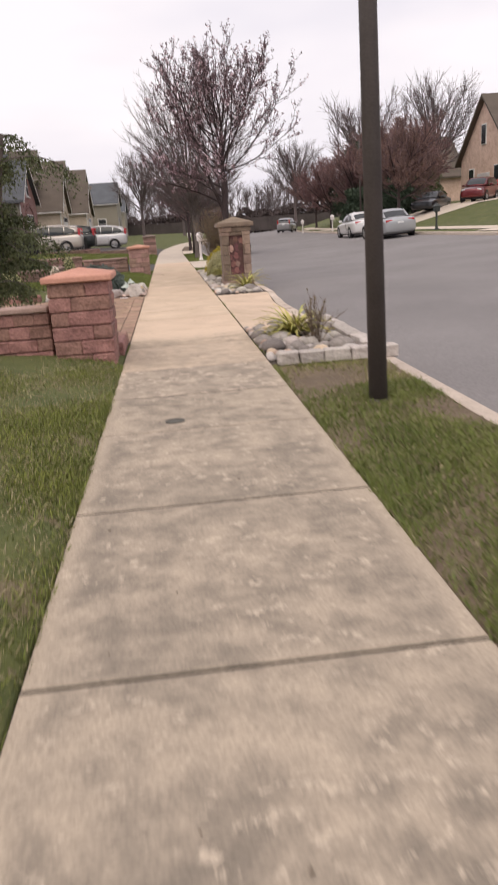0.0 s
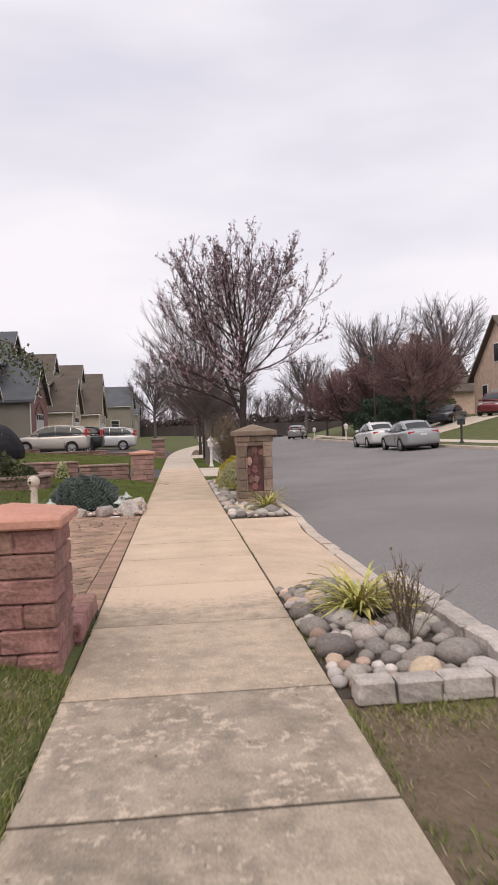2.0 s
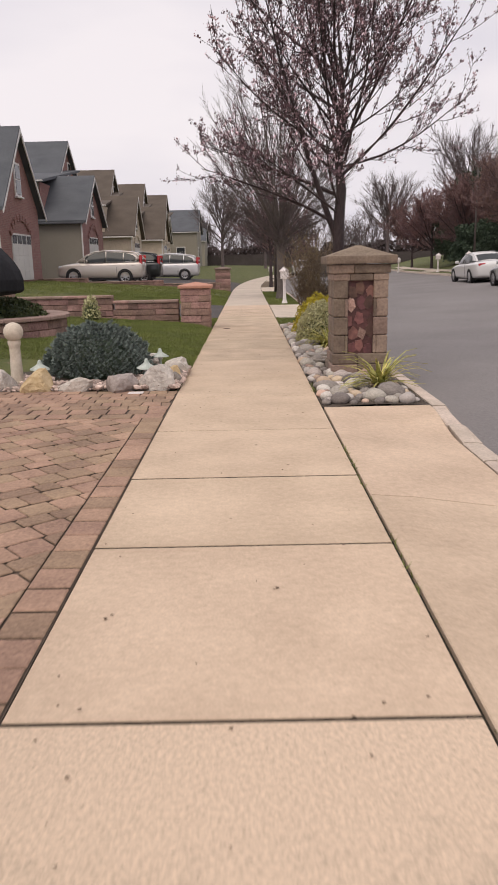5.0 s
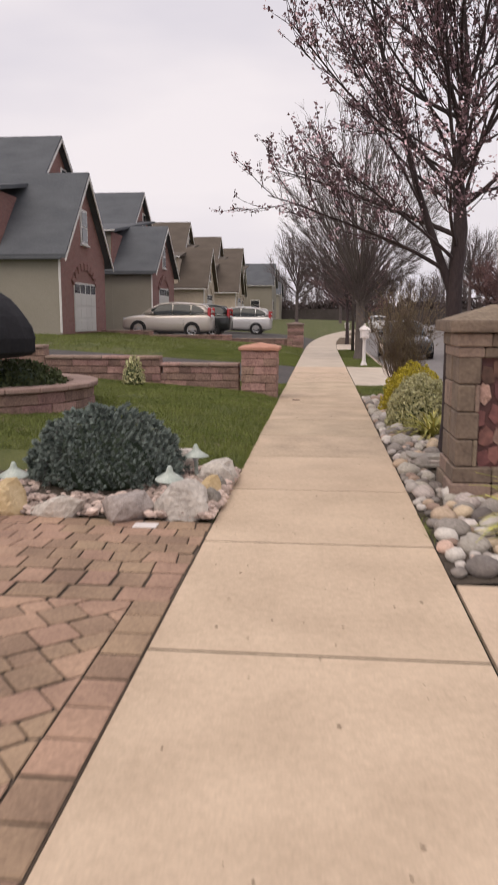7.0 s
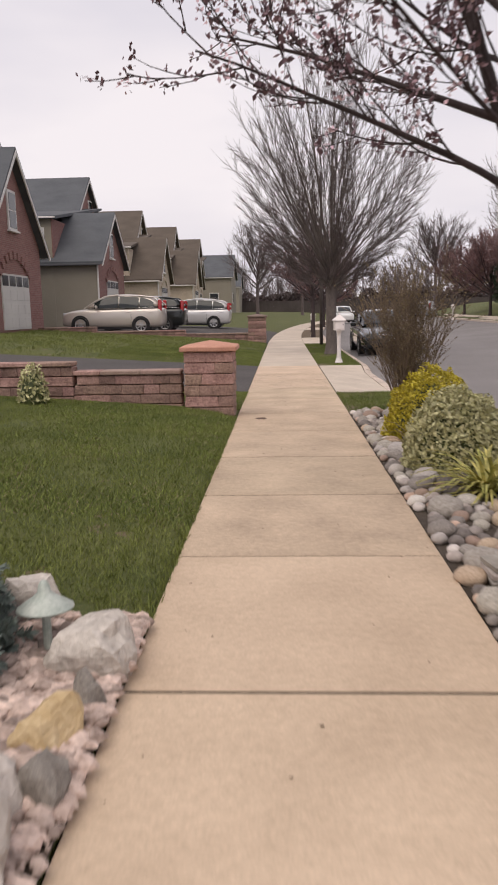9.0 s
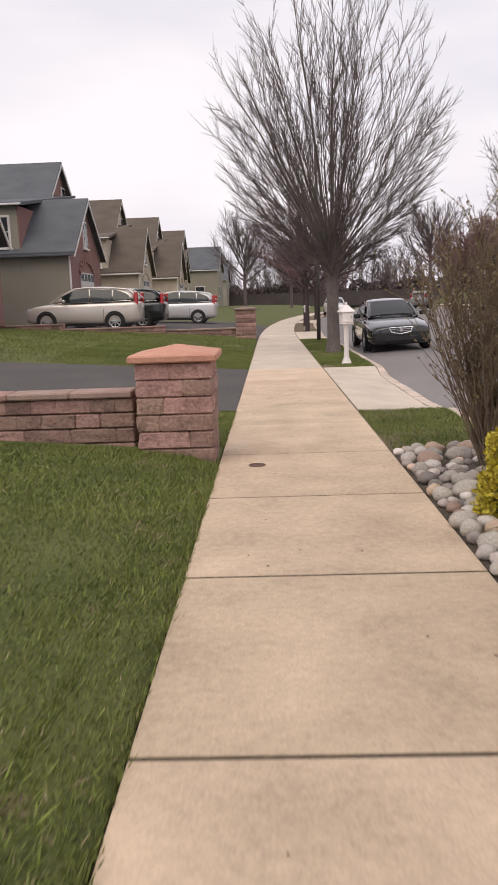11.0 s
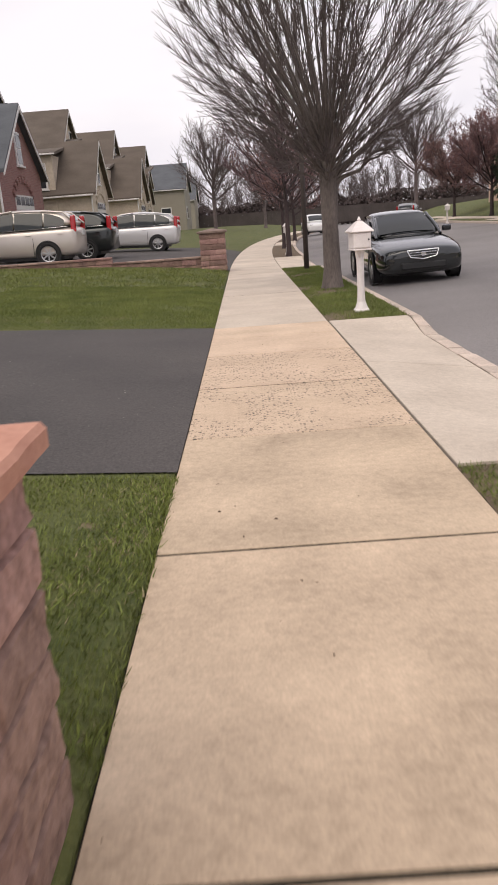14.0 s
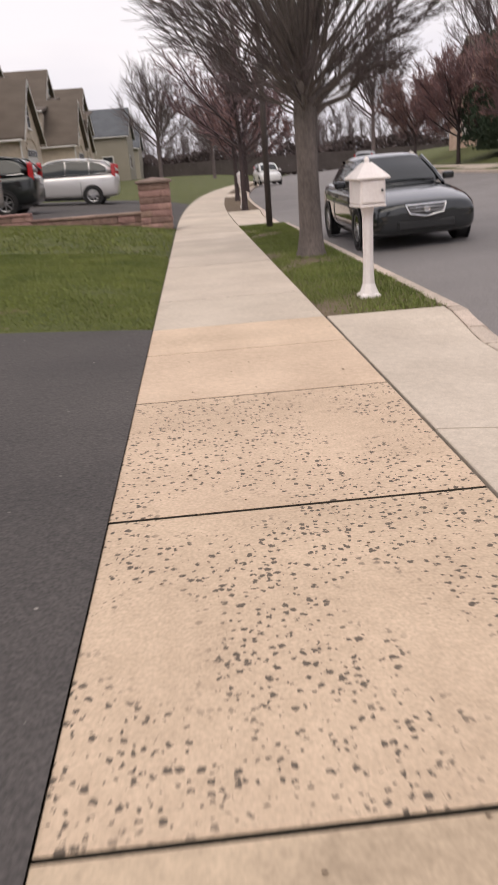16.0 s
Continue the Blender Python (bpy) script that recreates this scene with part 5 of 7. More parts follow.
def vase_tree(name, x, y, label, seed, trunk_r, fz, cz, R, RZ, n, subs, twigs, bark, twig_m):
    """A tree whose many limbs fan out from one fork to an egg-shaped crown."""
    rnd = random.Random(seed)
    t_ = thing(name, label, "tree", pose(x, y, 0))
    trunk = [(Vector((0, 0, -0.05)), trunk_r * 1.5), (Vector((0, 0, 0.07)), trunk_r * 1.2), (Vector((0.01, 0, 0.35)), trunk_r), (Vector((0, 0.01, fz * 0.6)), trunk_r * 0.9), (Vector((0, 0, fz)), trunk_r * 1.0), (Vector((0.01, 0, fz + 0.5)), trunk_r * 0.72), (Vector((0, 0, fz + 1.3)), trunk_r * 0.4)]
    part("trunk", tubes("trunk", [trunk], 14), bark, t_, smooth=True)
    mid, fine = [], []
    for i in range(n):
        u = (i + 0.5) / n
        az = i * 2.399 + rnd.uniform(-0.3, 0.3)
        s = min(0.995, 0.44 + 0.56 * u ** 0.85 + rnd.uniform(-0.03, 0.03))
        el = math.asin(s)
        d = Vector((math.cos(az) * math.cos(el), math.sin(az) * math.cos(el), s))
        p0 = Vector((math.cos(az) * 0.05, math.sin(az) * 0.05, fz - 0.1 + 1.3 * u * rnd.uniform(0.5, 1)))
        q = Vector((p0.x / R, p0.y / R, (p0.z - cz) / RZ))
        e = Vector((d.x / R, d.y / R, d.z / RZ))
        a, b, c = e.dot(e), 2 * q.dot(e), q.dot(q) - 1
        L_ = (-b + math.sqrt(max(0, b * b - 4 * a * c))) / (2 * a) * rnd.uniform(0.84, 0.98)
        tip = p0 + d * L_
        ctl = p0 + d * L_ * 0.5 + Vector((0, 0, 0.015 * L_ * (1 - u) + rnd.uniform(-0.12, 0.12)))
        big = i % 8 == 0
        r0 = 0.058 if big else rnd.uniform(0.017, 0.029)
        line = []
        for k in range(10):
            t = k / 9
            p = p0 * (1 - t) ** 2 + ctl * 2 * t * (1 - t) + tip * t * t
            p = p + Vector((rnd.gauss(0, 1), rnd.gauss(0, 1), rnd.gauss(0, 1))) * 0.018 * min(1, k)
            line.append((p, r0 + (0.005 - r0) * t ** 0.8))
        if big:
            part("limb", tubes("limb", [line], 6), bark, t_)
        else:
            mid.append(line)
        for j in range(subs):
            k = 0.34 + 0.63 * (j + rnd.random()) / subs
            p, dd, r = at_len(line, k)
            sb = limb(rnd, p, side_dir(rnd, dd, rnd.uniform(0.2, 0.55)), L_ * rnd.uniform(0.16, 0.30) * (1.3 - 0.75 * k), max(0.007, r * 0.55), 0.0035, 4, 0.03, 0.04)
            mid.append(sb)
            for _ in range(twigs):
                p2, d2, r2 = at_len(sb, 0.15 + 0.84 * rnd.random())
                fine.append(limb(rnd, p2, side_dir(rnd, d2, rnd.uniform(0.2, 0.5)), rnd.uniform(0.25, 0.55), 0.0068, 0.0025, 3, 0.04, 0.07))
    tagged(part("branchwork", tubes("branchwork", mid, 4), bark, t_), kind="stuff")
    tagged(part("twig_mass", tubes("twig_mass", fine, 3), twig_m, t_), kind="stuff")
    return t_


vase_tree("zelkova_tree", 1.40, 46.5, "bare vase-shaped street tree with many rising branches", 21, 0.17, 2.0, 5.95, 3.1, 3.6, 106, 11, 7, M_BARK, M_TWIG)
tree("street_tree", 1.45, 61.5, 0.0, "small street tree with sparse pinkish buds", 12, 0.10, 1.8, 6.6, 2.5, 12, 9, 5, M_BARKD, M_TWIGR, vase=0.5, leaf=M_PLUM, leaf_n=4, leaf_size=0.06, scale=2.0, twig_r=0.007)
tree("red_tree", 1.75, 70.5, 0.0, "street tree in dark red young leaf", 13, 0.10, 1.6, 6.0, 2.6, 12, 8, 5, M_BARKD, M_TWIGR, vase=0.45, leaf=M_REDLEAF, leaf_n=6, leaf_size=0.09, scale=2.5, twig_r=0.008)
tree("red_tree", 3.2, 84, 0.0, "street tree in dark red young leaf", 14, 0.12, 1.6, 6.5, 3.0, 12, 8, 5, M_BARKD, M_TWIGR, vase=0.45, leaf=M_REDLEAF, leaf_n=7, leaf_size=0.11, scale=3, twig_r=0.01)
# far bare trees: trunks take the twig colour, distance haze put into the bark
tree("bare_tree", -3.2, 118, 0.9, "tall bare tree behind the houses", 15, 0.22, 3.0, 10.0, 4.4, 18, 13, 8, M_TWIG, M_TWIG, vase=0.55, scale=2.2, twig_r=0.0065)
tree("bare_tree", 3.0, 140, 0.6, "tall bare tree beyond the bend", 16, 0.22, 3.0, 8.5, 4.0, 18, 13, 8, M_TWIG, M_TWIG, vase=0.55, scale=2.2, twig_r=0.0065)
tree("bare_tree", 21.7, 90.3, 2.0, "tall bare tree behind red trees", 17, 0.2, 3.0, 10.5, 4.4, 18, 14, 8, M_TWIG, M_TWIG, vase=0.6, leaf=M_PLUM, leaf_n=1, leaf_size=0.12, scale=2.2, twig_r=0.0065)
tree("bare_tree", 27.7, 84.6, 2.4, "tall bare tree behind red trees", 18, 0.2, 3.0, 10.5, 4.4, 18, 14, 8, M_TWIG, M_TWIG, vase=0.6, leaf=M_PLUM, leaf_n=1, leaf_size=0.12, scale=2.2, twig_r=0.0065)
tree("bare_tree", 17.2, 109.9, 1.6, "bare tree far along the street", 19, 0.2, 3.0, 8.5, 4.0, 18, 13, 8, M_TWIG, M_TWIG, vase=0.6, scale=2.2, twig_r=0.0065)
for i, (x, y, h_, s_) in enumerate(((15.2, 58.0, 5.4, 2.9), (17.8, 66.0, 5.2, 2.9), (14.6, 68.0, 5.0, 2.7), (14.4, 78.0, 5.0, 2.7), (21.5, 74.0, 5.4, 3.0), (14.9, 90.0, 5.0, 2.8))):
    tree("red_tree", x + 1.5 + bend(y) * 0.5, y * 1.07, land(x + 1.5, y), "rounded garden tree thick with dark red young leaves", 30 + i, 0.13, 1.5, h_ * 1.12, s_ * 1.12, 16, 11, 7, M_BARKD, M_TWIGR, vase=0.45, leaf=M_REDLEAF, leaf_n=16, leaf_size=0.085, scale=2.5, twig_r=0.01, group="red trees across the street")


# ---- shrubs and plants ----
def shrub(name, x, y, z, rx, ry, h, n, size, mat, label, seed, lump=0.18, core=None, cat="shrub"):
    """A clipped or rounded shrub: leaves in an uneven shell over a solid dark green core."""
    rnd = random.Random(seed)
    s_ = thing(name, label, cat, pose(x, y, z))
    pts = []
    off = Vector((seed, seed * 2, 0))
    for _ in range(n):
        d = Vector((rnd.gauss(0, 1), rnd.gauss(0, 1), abs(rnd.gauss(0, 1)) - 0.15)).normalized()
        r = (1 + lump * noise.noise(d * 3.5 + off) + lump * 0.5 * noise.noise(d * 8 + off)) * (1 - 0.35 * rnd.random() ** 2.5)
        pts.append(Vector((d.x * rx * r, d.y * ry * r, max(0.01, h * (0.12 + 0.88 * max(0, d.z * r)) if d.z > 0 else h * 0.12 + d.z * h * 0.3))))
    tagged(part("foliage", leaf_quads(rnd, pts, size), mat, s_), kind="stuff")
    # smooth core whose dark green paints in the shade between the leaves
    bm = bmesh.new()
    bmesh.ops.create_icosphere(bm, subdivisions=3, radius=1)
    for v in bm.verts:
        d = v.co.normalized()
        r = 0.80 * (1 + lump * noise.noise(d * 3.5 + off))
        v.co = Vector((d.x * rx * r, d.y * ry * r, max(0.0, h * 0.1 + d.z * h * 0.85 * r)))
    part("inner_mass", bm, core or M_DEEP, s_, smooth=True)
    return s_


def strappy(x, y, z, n, ln, mat, label, seed, w_=0.028, lift=0.8):
    rnd = random.Random(seed)
    s_ = thing("strap_leaf_plant", label, "plant", pose(x, y, z))
    for i in range(n):
        az, el = rnd.uniform(0, 6.28), rnd.uniform(0.35, 1.35) * lift
        d = Vector((math.cos(az) * math.cos(el), math.sin(az) * math.cos(el), math.sin(el)))
        side = Vector((-math.sin(az), math.cos(az), 0))
        L_ = ln * rnd.uniform(0.6, 1.1)
        p = Vector((rnd.uniform(-0.05, 0.05), rnd.uniform(-0.05, 0.05), 0))
        V, F = [], []
        for k in range(5):
            nw = w_ * (0.9, 1, 0.85, 0.6, 0.08)[k]
            V += [p - side * nw / 2 + Vector((0, 0, 0.004)), p.copy(), p + side * nw / 2 + Vector((0, 0, 0.004))]
            if k:
                b = 3 * k
                F += [(b - 3, b - 2, b + 1, b), (b - 2, b - 1, b + 2, b + 1)]
            d = (d + Vector((0, 0, -0.22 * (k * 0.5 + 0.4)))).normalized()
            p = p + d * L_ / 4
            p.z = max(0.02, p.z)
        part("leaf", raw("leaf", V, F), mat, s_)
    return s_


def twig_bush(x, y, z, n, ht, spread, label, seed, r0=0.008, leaf=None, ln_=0):
    rnd = random.Random(seed)
    s_ = thing("bare_shrub", label, "shrub", pose(x, y, z))
    stems, fine, tips = [], [], []
    for i in range(n):
        az = rnd.uniform(0, 6.28)
        tilt = rnd.uniform(0.02, spread)
        l_ = limb(rnd, Vector((rnd.uniform(-0.06, 0.06), rnd.uniform(-0.06, 0.06), 0)), Vector((math.cos(az) * tilt, math.sin(az) * tilt, 1)), ht * rnd.uniform(0.7, 1.05), r0, 0.002, 7, 0.02, 0.10)
        stems.append(l_)
        for j in range(7):
            p, d, r = at_len(l_, 0.25 + 0.7 * rnd.random())
            tw = limb(rnd, p, side_dir(rnd, d, rnd.uniform(0.3, 0.8)), ht * rnd.uniform(0.12, 0.3), 0.003, 0.0014, 3, 0.06, 0.15)
            fine.append(tw)
            tips += [at_len(tw, rnd.random() * 0.99)[0] for _ in range(ln_)]
    for l_ in stems:
        part("stem", tubes("stem", [l_], 4), M_STEM, s_)
    tagged(part("twig_mass", tubes("twig_mass", fine, 3), M_STEM, s_), kind="stuff")
    if leaf:
        tagged(part("bud_mass", leaf_quads(rnd, tips, 0.024), leaf, s_), kind="stuff")
    return s_


def spruce_mound(x, y, z, rx, ry, h, label, seed):
    """A low dense conifer: rounded shoots packed over a mound, each a brush of needles."""
    rnd = random.Random(seed)
    s_ = thing("dwarf_spruce", label, "shrub", pose(x, y, z))
    Q, stems = [], []
    off = Vector((seed, 2.0, 5.0))
    n = 760
    for i in range(n):
        u = 1 - (i + 0.5) / n * 1.08
        az = i * 2.39996
        c_ = math.sqrt(max(0.0, 1 - u * u))
        d = Vector((math.cos(az) * c_, math.sin(az) * c_, u))
        k = 1 + 0.08 * noise.noise(d * 2.6 + off) + 0.16 * noise.noise(d * 5.5 + off) + rnd.uniform(-0.05, 0.03)
        tip = Vector((d.x * rx * k, d.y * ry * k, max(0.03, h * (0.16 + 0.84 * d.z * k))))
        ax = (Vector((d.x, d.y, d.z * 0.45)) + Vector((rnd.gauss(0, 0.3), rnd.gauss(0, 0.3), rnd.gauss(0, 0.2)))).normalized()
        base = tip - ax * 0.055
        stems.append([(base, 0.005), (tip, 0.0025)])
        for _ in range(40):
            f_ = rnd.random() ** 0.75
            p = base.lerp(tip, f_)
            dd = side_dir(rnd, ax, rnd.uniform(0.55, 1.15) if f_ < 0.93 else rnd.uniform(0.0, 0.7))
            ln = rnd.uniform(0.026, 0.042)
            sd = dd.orthogonal().normalized() * 0.0052
            e_ = p + dd * ln
            Q.append([tuple(p - sd), tuple(p + sd), tuple(e_ + sd * 0.5), tuple(e_ - sd * 0.5)])
    tagged(part("foliage", quads("needles", Q), M_SPRUCE, s_), kind="stuff")
    tagged(part("shoot_mass", tubes("shoot_mass", stems, 3), M_TWIG, s_), kind="stuff")
    # solid mound darker than the needles: inner shade put into its colour
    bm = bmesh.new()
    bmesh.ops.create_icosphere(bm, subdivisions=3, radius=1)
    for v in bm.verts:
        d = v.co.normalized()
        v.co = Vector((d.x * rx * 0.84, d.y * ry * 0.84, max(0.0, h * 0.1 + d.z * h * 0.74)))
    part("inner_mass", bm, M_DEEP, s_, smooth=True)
    return s_


spruce_mound(-1.88, 25.05, 0.03, 0.66, 0.56, 0.66, "low blue-grey dwarf spruce mound in the garden bed", 3)
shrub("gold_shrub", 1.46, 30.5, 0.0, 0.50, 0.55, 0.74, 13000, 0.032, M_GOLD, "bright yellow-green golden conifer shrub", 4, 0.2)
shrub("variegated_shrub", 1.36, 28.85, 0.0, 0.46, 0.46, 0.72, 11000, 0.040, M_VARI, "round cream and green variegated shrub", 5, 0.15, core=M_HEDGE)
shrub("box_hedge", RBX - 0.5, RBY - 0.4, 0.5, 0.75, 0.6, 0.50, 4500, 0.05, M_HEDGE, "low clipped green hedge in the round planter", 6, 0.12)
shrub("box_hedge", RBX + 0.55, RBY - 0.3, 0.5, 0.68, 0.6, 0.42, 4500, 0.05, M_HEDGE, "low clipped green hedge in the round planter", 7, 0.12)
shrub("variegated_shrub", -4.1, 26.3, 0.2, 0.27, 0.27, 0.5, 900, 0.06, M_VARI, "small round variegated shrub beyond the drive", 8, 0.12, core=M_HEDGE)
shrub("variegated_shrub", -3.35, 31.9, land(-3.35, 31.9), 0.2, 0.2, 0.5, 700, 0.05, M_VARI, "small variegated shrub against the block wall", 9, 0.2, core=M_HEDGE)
strappy(1.27, 15.85, 0.06, 140, 0.54, M_YUCCA, "yellow-striped strap-leaf yucca among river stones", 1)
strappy(1.5, 23.78, 0.05, 70, 0.62, M_YUCCA, "yellow-striped strap-leaf plant before the stone pillar", 2)
strappy(1.38, 27.95, 0.04, 150, 0.58, M_YUCCA, "yellow-green strap-leaf plant in the stone bed", 3)
strappy(1.15, 30.0, 0.03, 30, 0.4, M_STRAW, "dry grey grass tuft in the stone bed", 4, 0.012)
twig_bush(1.40, 15.12, 0.03, 26, 0.50, 1.0, "small bare twiggy shrub with a few red leaves", 1, 0.005, M_BUD, 1)
twig_bush(1.42, 31.9, 0.0, 120, 1.95, 0.46, "many-stemmed shrub budding brown at the end of the bed", 2, 0.009, M_BUD, 12)

# weeping conifer beside the first pillar
rnd = random.Random(9)
wc = thing("weeping_conifer", "dark green weeping conifer with drooping branches behind the wall", "tree", pose(-2.55, 17.1, 0.02))
trunk = limb(rnd, Vector((0, 0, 0)), Vector((0.1, 0, 1)), 2.7, 0.06, 0.02, 8, 0.0, 0.08)
br, pts = [], []
for i in range(26):
    p, d, r = at_len(trunk, 0.25 + 0.74 * rnd.random())
    az = rnd.uniform(0, 6.28)
    l_ = limb(rnd, p, Vector((math.cos(az), math.sin(az), 0.5)), rnd.uniform(0.6, 1.15), 0.014, 0.003, 8, -0.16, 0.06)
    br.append(l_)
    for _ in range(800):
        q, dd, rr = at_len(l_, rnd.random() * 0.99)
        pts.append(q + Vector((rnd.gauss(0, 0.05), rnd.gauss(0, 0.05), -abs(rnd.gauss(0, 0.13)))))
part("trunk", tubes("trunk", [trunk], 8), M_BARK, wc)
for l_ in br:
    part("branch", tubes("branch", [l_], 4), M_BARK, wc)
tagged(part("needles", leaf_quads(rnd, [p for p in pts if p.z > 0.1], 0.034), M_CONIF, wc), kind="stuff")

# covered object in the round planter
bm = bmesh.new()
bmesh.ops.create_uvsphere(bm, u_segments=20, v_segments=14, radius=1)
for v in bm.verts:
    a = math.atan2(v.co.y, v.co.x)
    k = 1 + 0.05 * math.cos(6 * a) + 0.05 * noise.noise(v.co * 2.5)
    z = v.co.z
    v.co.x *= 0.63 * k
    v.co.y *= 0.58 * k
    v.co.z = 0.36 + (0.62 * z if z > 0 else 0.10 * z - 0.16 * min(1, -z * 4))
    if z > 0:
        v.co.x *= 1 - 0.18 * z
cov_ob = thing("covered_topiary", "round garden shrub wrapped in a black cloth cover", "covered shrub", pose(-4.2, 27.75, 0.86))
part("cover", bm, M_BLACKCLOTH, cov_ob, "black wrinkled cloth cover")
part("stem", cyl((0, 0, -0.5), 0.05, 0.05, 0.6, 10), M_BARK, cov_ob)


# ---- houses ----
def gable_block(x0, x1, yc, hw, zb, ze, zp, wall_side, wall_front, roof_m, par, over=0.35, lap=False, nm="wing"):
    """A block with its ridge along x and a gable toward the street (+x)."""
    body = raw(nm, [(x0, yc - hw, zb), (x1, yc - hw, zb), (x1, yc + hw, zb), (x0, yc + hw, zb), (x0, yc - hw, ze), (x1, yc - hw, ze), (x1, yc + hw, ze), (x0, yc + hw, ze), (x0, yc, zp), (x1, yc, zp)],
               [(0, 1, 5, 4), (2, 3, 7, 6), (1, 2, 6, 9, 5), (3, 0, 4, 8, 7)])
    body.materials.append(wall_side)
    body.materials.append(wall_front)
    body.polygons[2].material_index = 1
    part("wall", body, wall_side, par)
    th = 0.16
    sl = (zp - ze) / hw
    for sg in (-1, 1):
        oy = hw + over
        vs = []
        for xx in (x0 - 0.1, x1 + over):
            vs += [(xx, yc, zp + 0.02), (xx, yc + sg * oy, ze - sl * over + 0.02), (xx, yc + sg * oy, ze - sl * over + 0.02 + th), (xx, yc, zp + 0.02 + th)]
        part("roof", raw("roof", vs, [(0, 1, 2, 3), (4, 5, 6, 7), (0, 1, 5, 4), (1, 2, 6, 5), (2, 3, 7, 6)]), roof_m, par)
        vs = [(x1 + over + 0.02, yc, zp - 0.12), (x1 + over + 0.02, yc + sg * oy, ze - sl * over - 0.10), (x1 + over + 0.02, yc + sg * oy, ze - sl * over + 0.06), (x1 + over + 0.02, yc, zp + 0.06)]
        vs += [(a - 0.05, b, c) for a, b, c in vs]
        part("rake_board", raw("rake_board", vs, [(0, 1, 2, 3), (4, 5, 6, 7), (0, 1, 5, 4), (1, 2, 6, 5), (2, 3, 7, 6), (3, 0, 4, 7)]), M_TRIM, par)
    part("gutter", box(((x0 + x1) / 2, yc - hw - over, ze - sl * over + 0.02), (x1 - x0 + over, 0.1, 0.11), 0.02), M_TRIM if wall_front is not M_BRICK else M_ROOFG, par)
    if lap:
        V, F = [], []
        z = zb
        while z < ze - 0.05:
            k = len(V)
            V += [(x0, yc - hw - 0.020, z), (x1 - 0.02, yc - hw - 0.020, z), (x1 - 0.02, yc - hw - 0.006, z + 0.12), (x0, yc - hw - 0.006, z + 0.12), (x0, yc - hw, z), (x1 - 0.02, yc - hw, z)]
            F += [(k, k + 1, k + 2, k + 3), (k, k + 4, k + 5, k + 1)]
            z += 0.12
        tagged(part("siding", raw("siding", V, F), wall_side, par), kind="stuff")
        part("corner_board", box((x1 - 0.05, yc - hw - 0.02, (zb + ze) / 2), (0.12, 0.06, ze - zb), 0.01), wall_side, par)


def window(par, c, w_, h_, axis):
    wn = part("window", box(c, (0.09, w_ + 0.16, h_ + 0.16) if axis == "x" else (w_ + 0.16, 0.09, h_ + 0.16), 0.02), M_TRIM, par)
    e = 0.03
    for i in range(2):
        zc = c[2] + (i - 0.5) * h_ / 2
        if axis == "x":
            part("pane", box((c[0] + e, c[1], zc), (0.06, w_ - 0.06, h_ / 2 - 0.06)), M_WGLASS, wn)
        else:
            part("pane", box((c[0], c[1] - e, zc), (w_ - 0.06, 0.06, h_ / 2 - 0.06)), M_WGLASS, wn)
    part("sill", box((c[0] + (0.05 if axis == "x" else 0), c[1] - (0.05 if axis == "y" else 0), c[2] - h_ / 2 - 0.1), (0.16, w_ + 0.3, 0.07) if axis == "x" else (w_ + 0.3, 0.16, 0.07)), M_TRIM, wn)


def garage(par, x, yc, zb, w_, h_, front):
    d_ = part("garage_door", box((x + 0.01, yc, zb + h_ / 2), (0.07, w_, h_)), M_DOORW, par, "white panelled garage door")
    for i in range(4):
        for j in range(4):
            yy, zz = yc - w_ / 2 + w_ * (j + 0.5) / 4, zb + h_ * (i + 0.5) / 4
            part("pane" if i == 3 else "panel", box((x + 0.04, yy, zz), (0.03, w_ / 4 - 0.12, h_ / 4 - 0.14), 0.01), M_WGLASS if i == 3 else M_DOORW, d_)
    n = 9
    for i in range(n):
        a = math.pi * (0.25 + 0.5 * i / (n - 1))
        part("arch_brick", box((0, 0, 0), (0.12, 0.27, 0.30), 0.01), front, par, m=Matrix.Translation((x + 0.03, yc + w_ * 0.75 * math.cos(a), zb + h_ + 0.06 - w_ * 0.53 + w_ * 0.75 * math.sin(a))) @ Matrix.Rotation(a - math.pi / 2, 4, "X"))


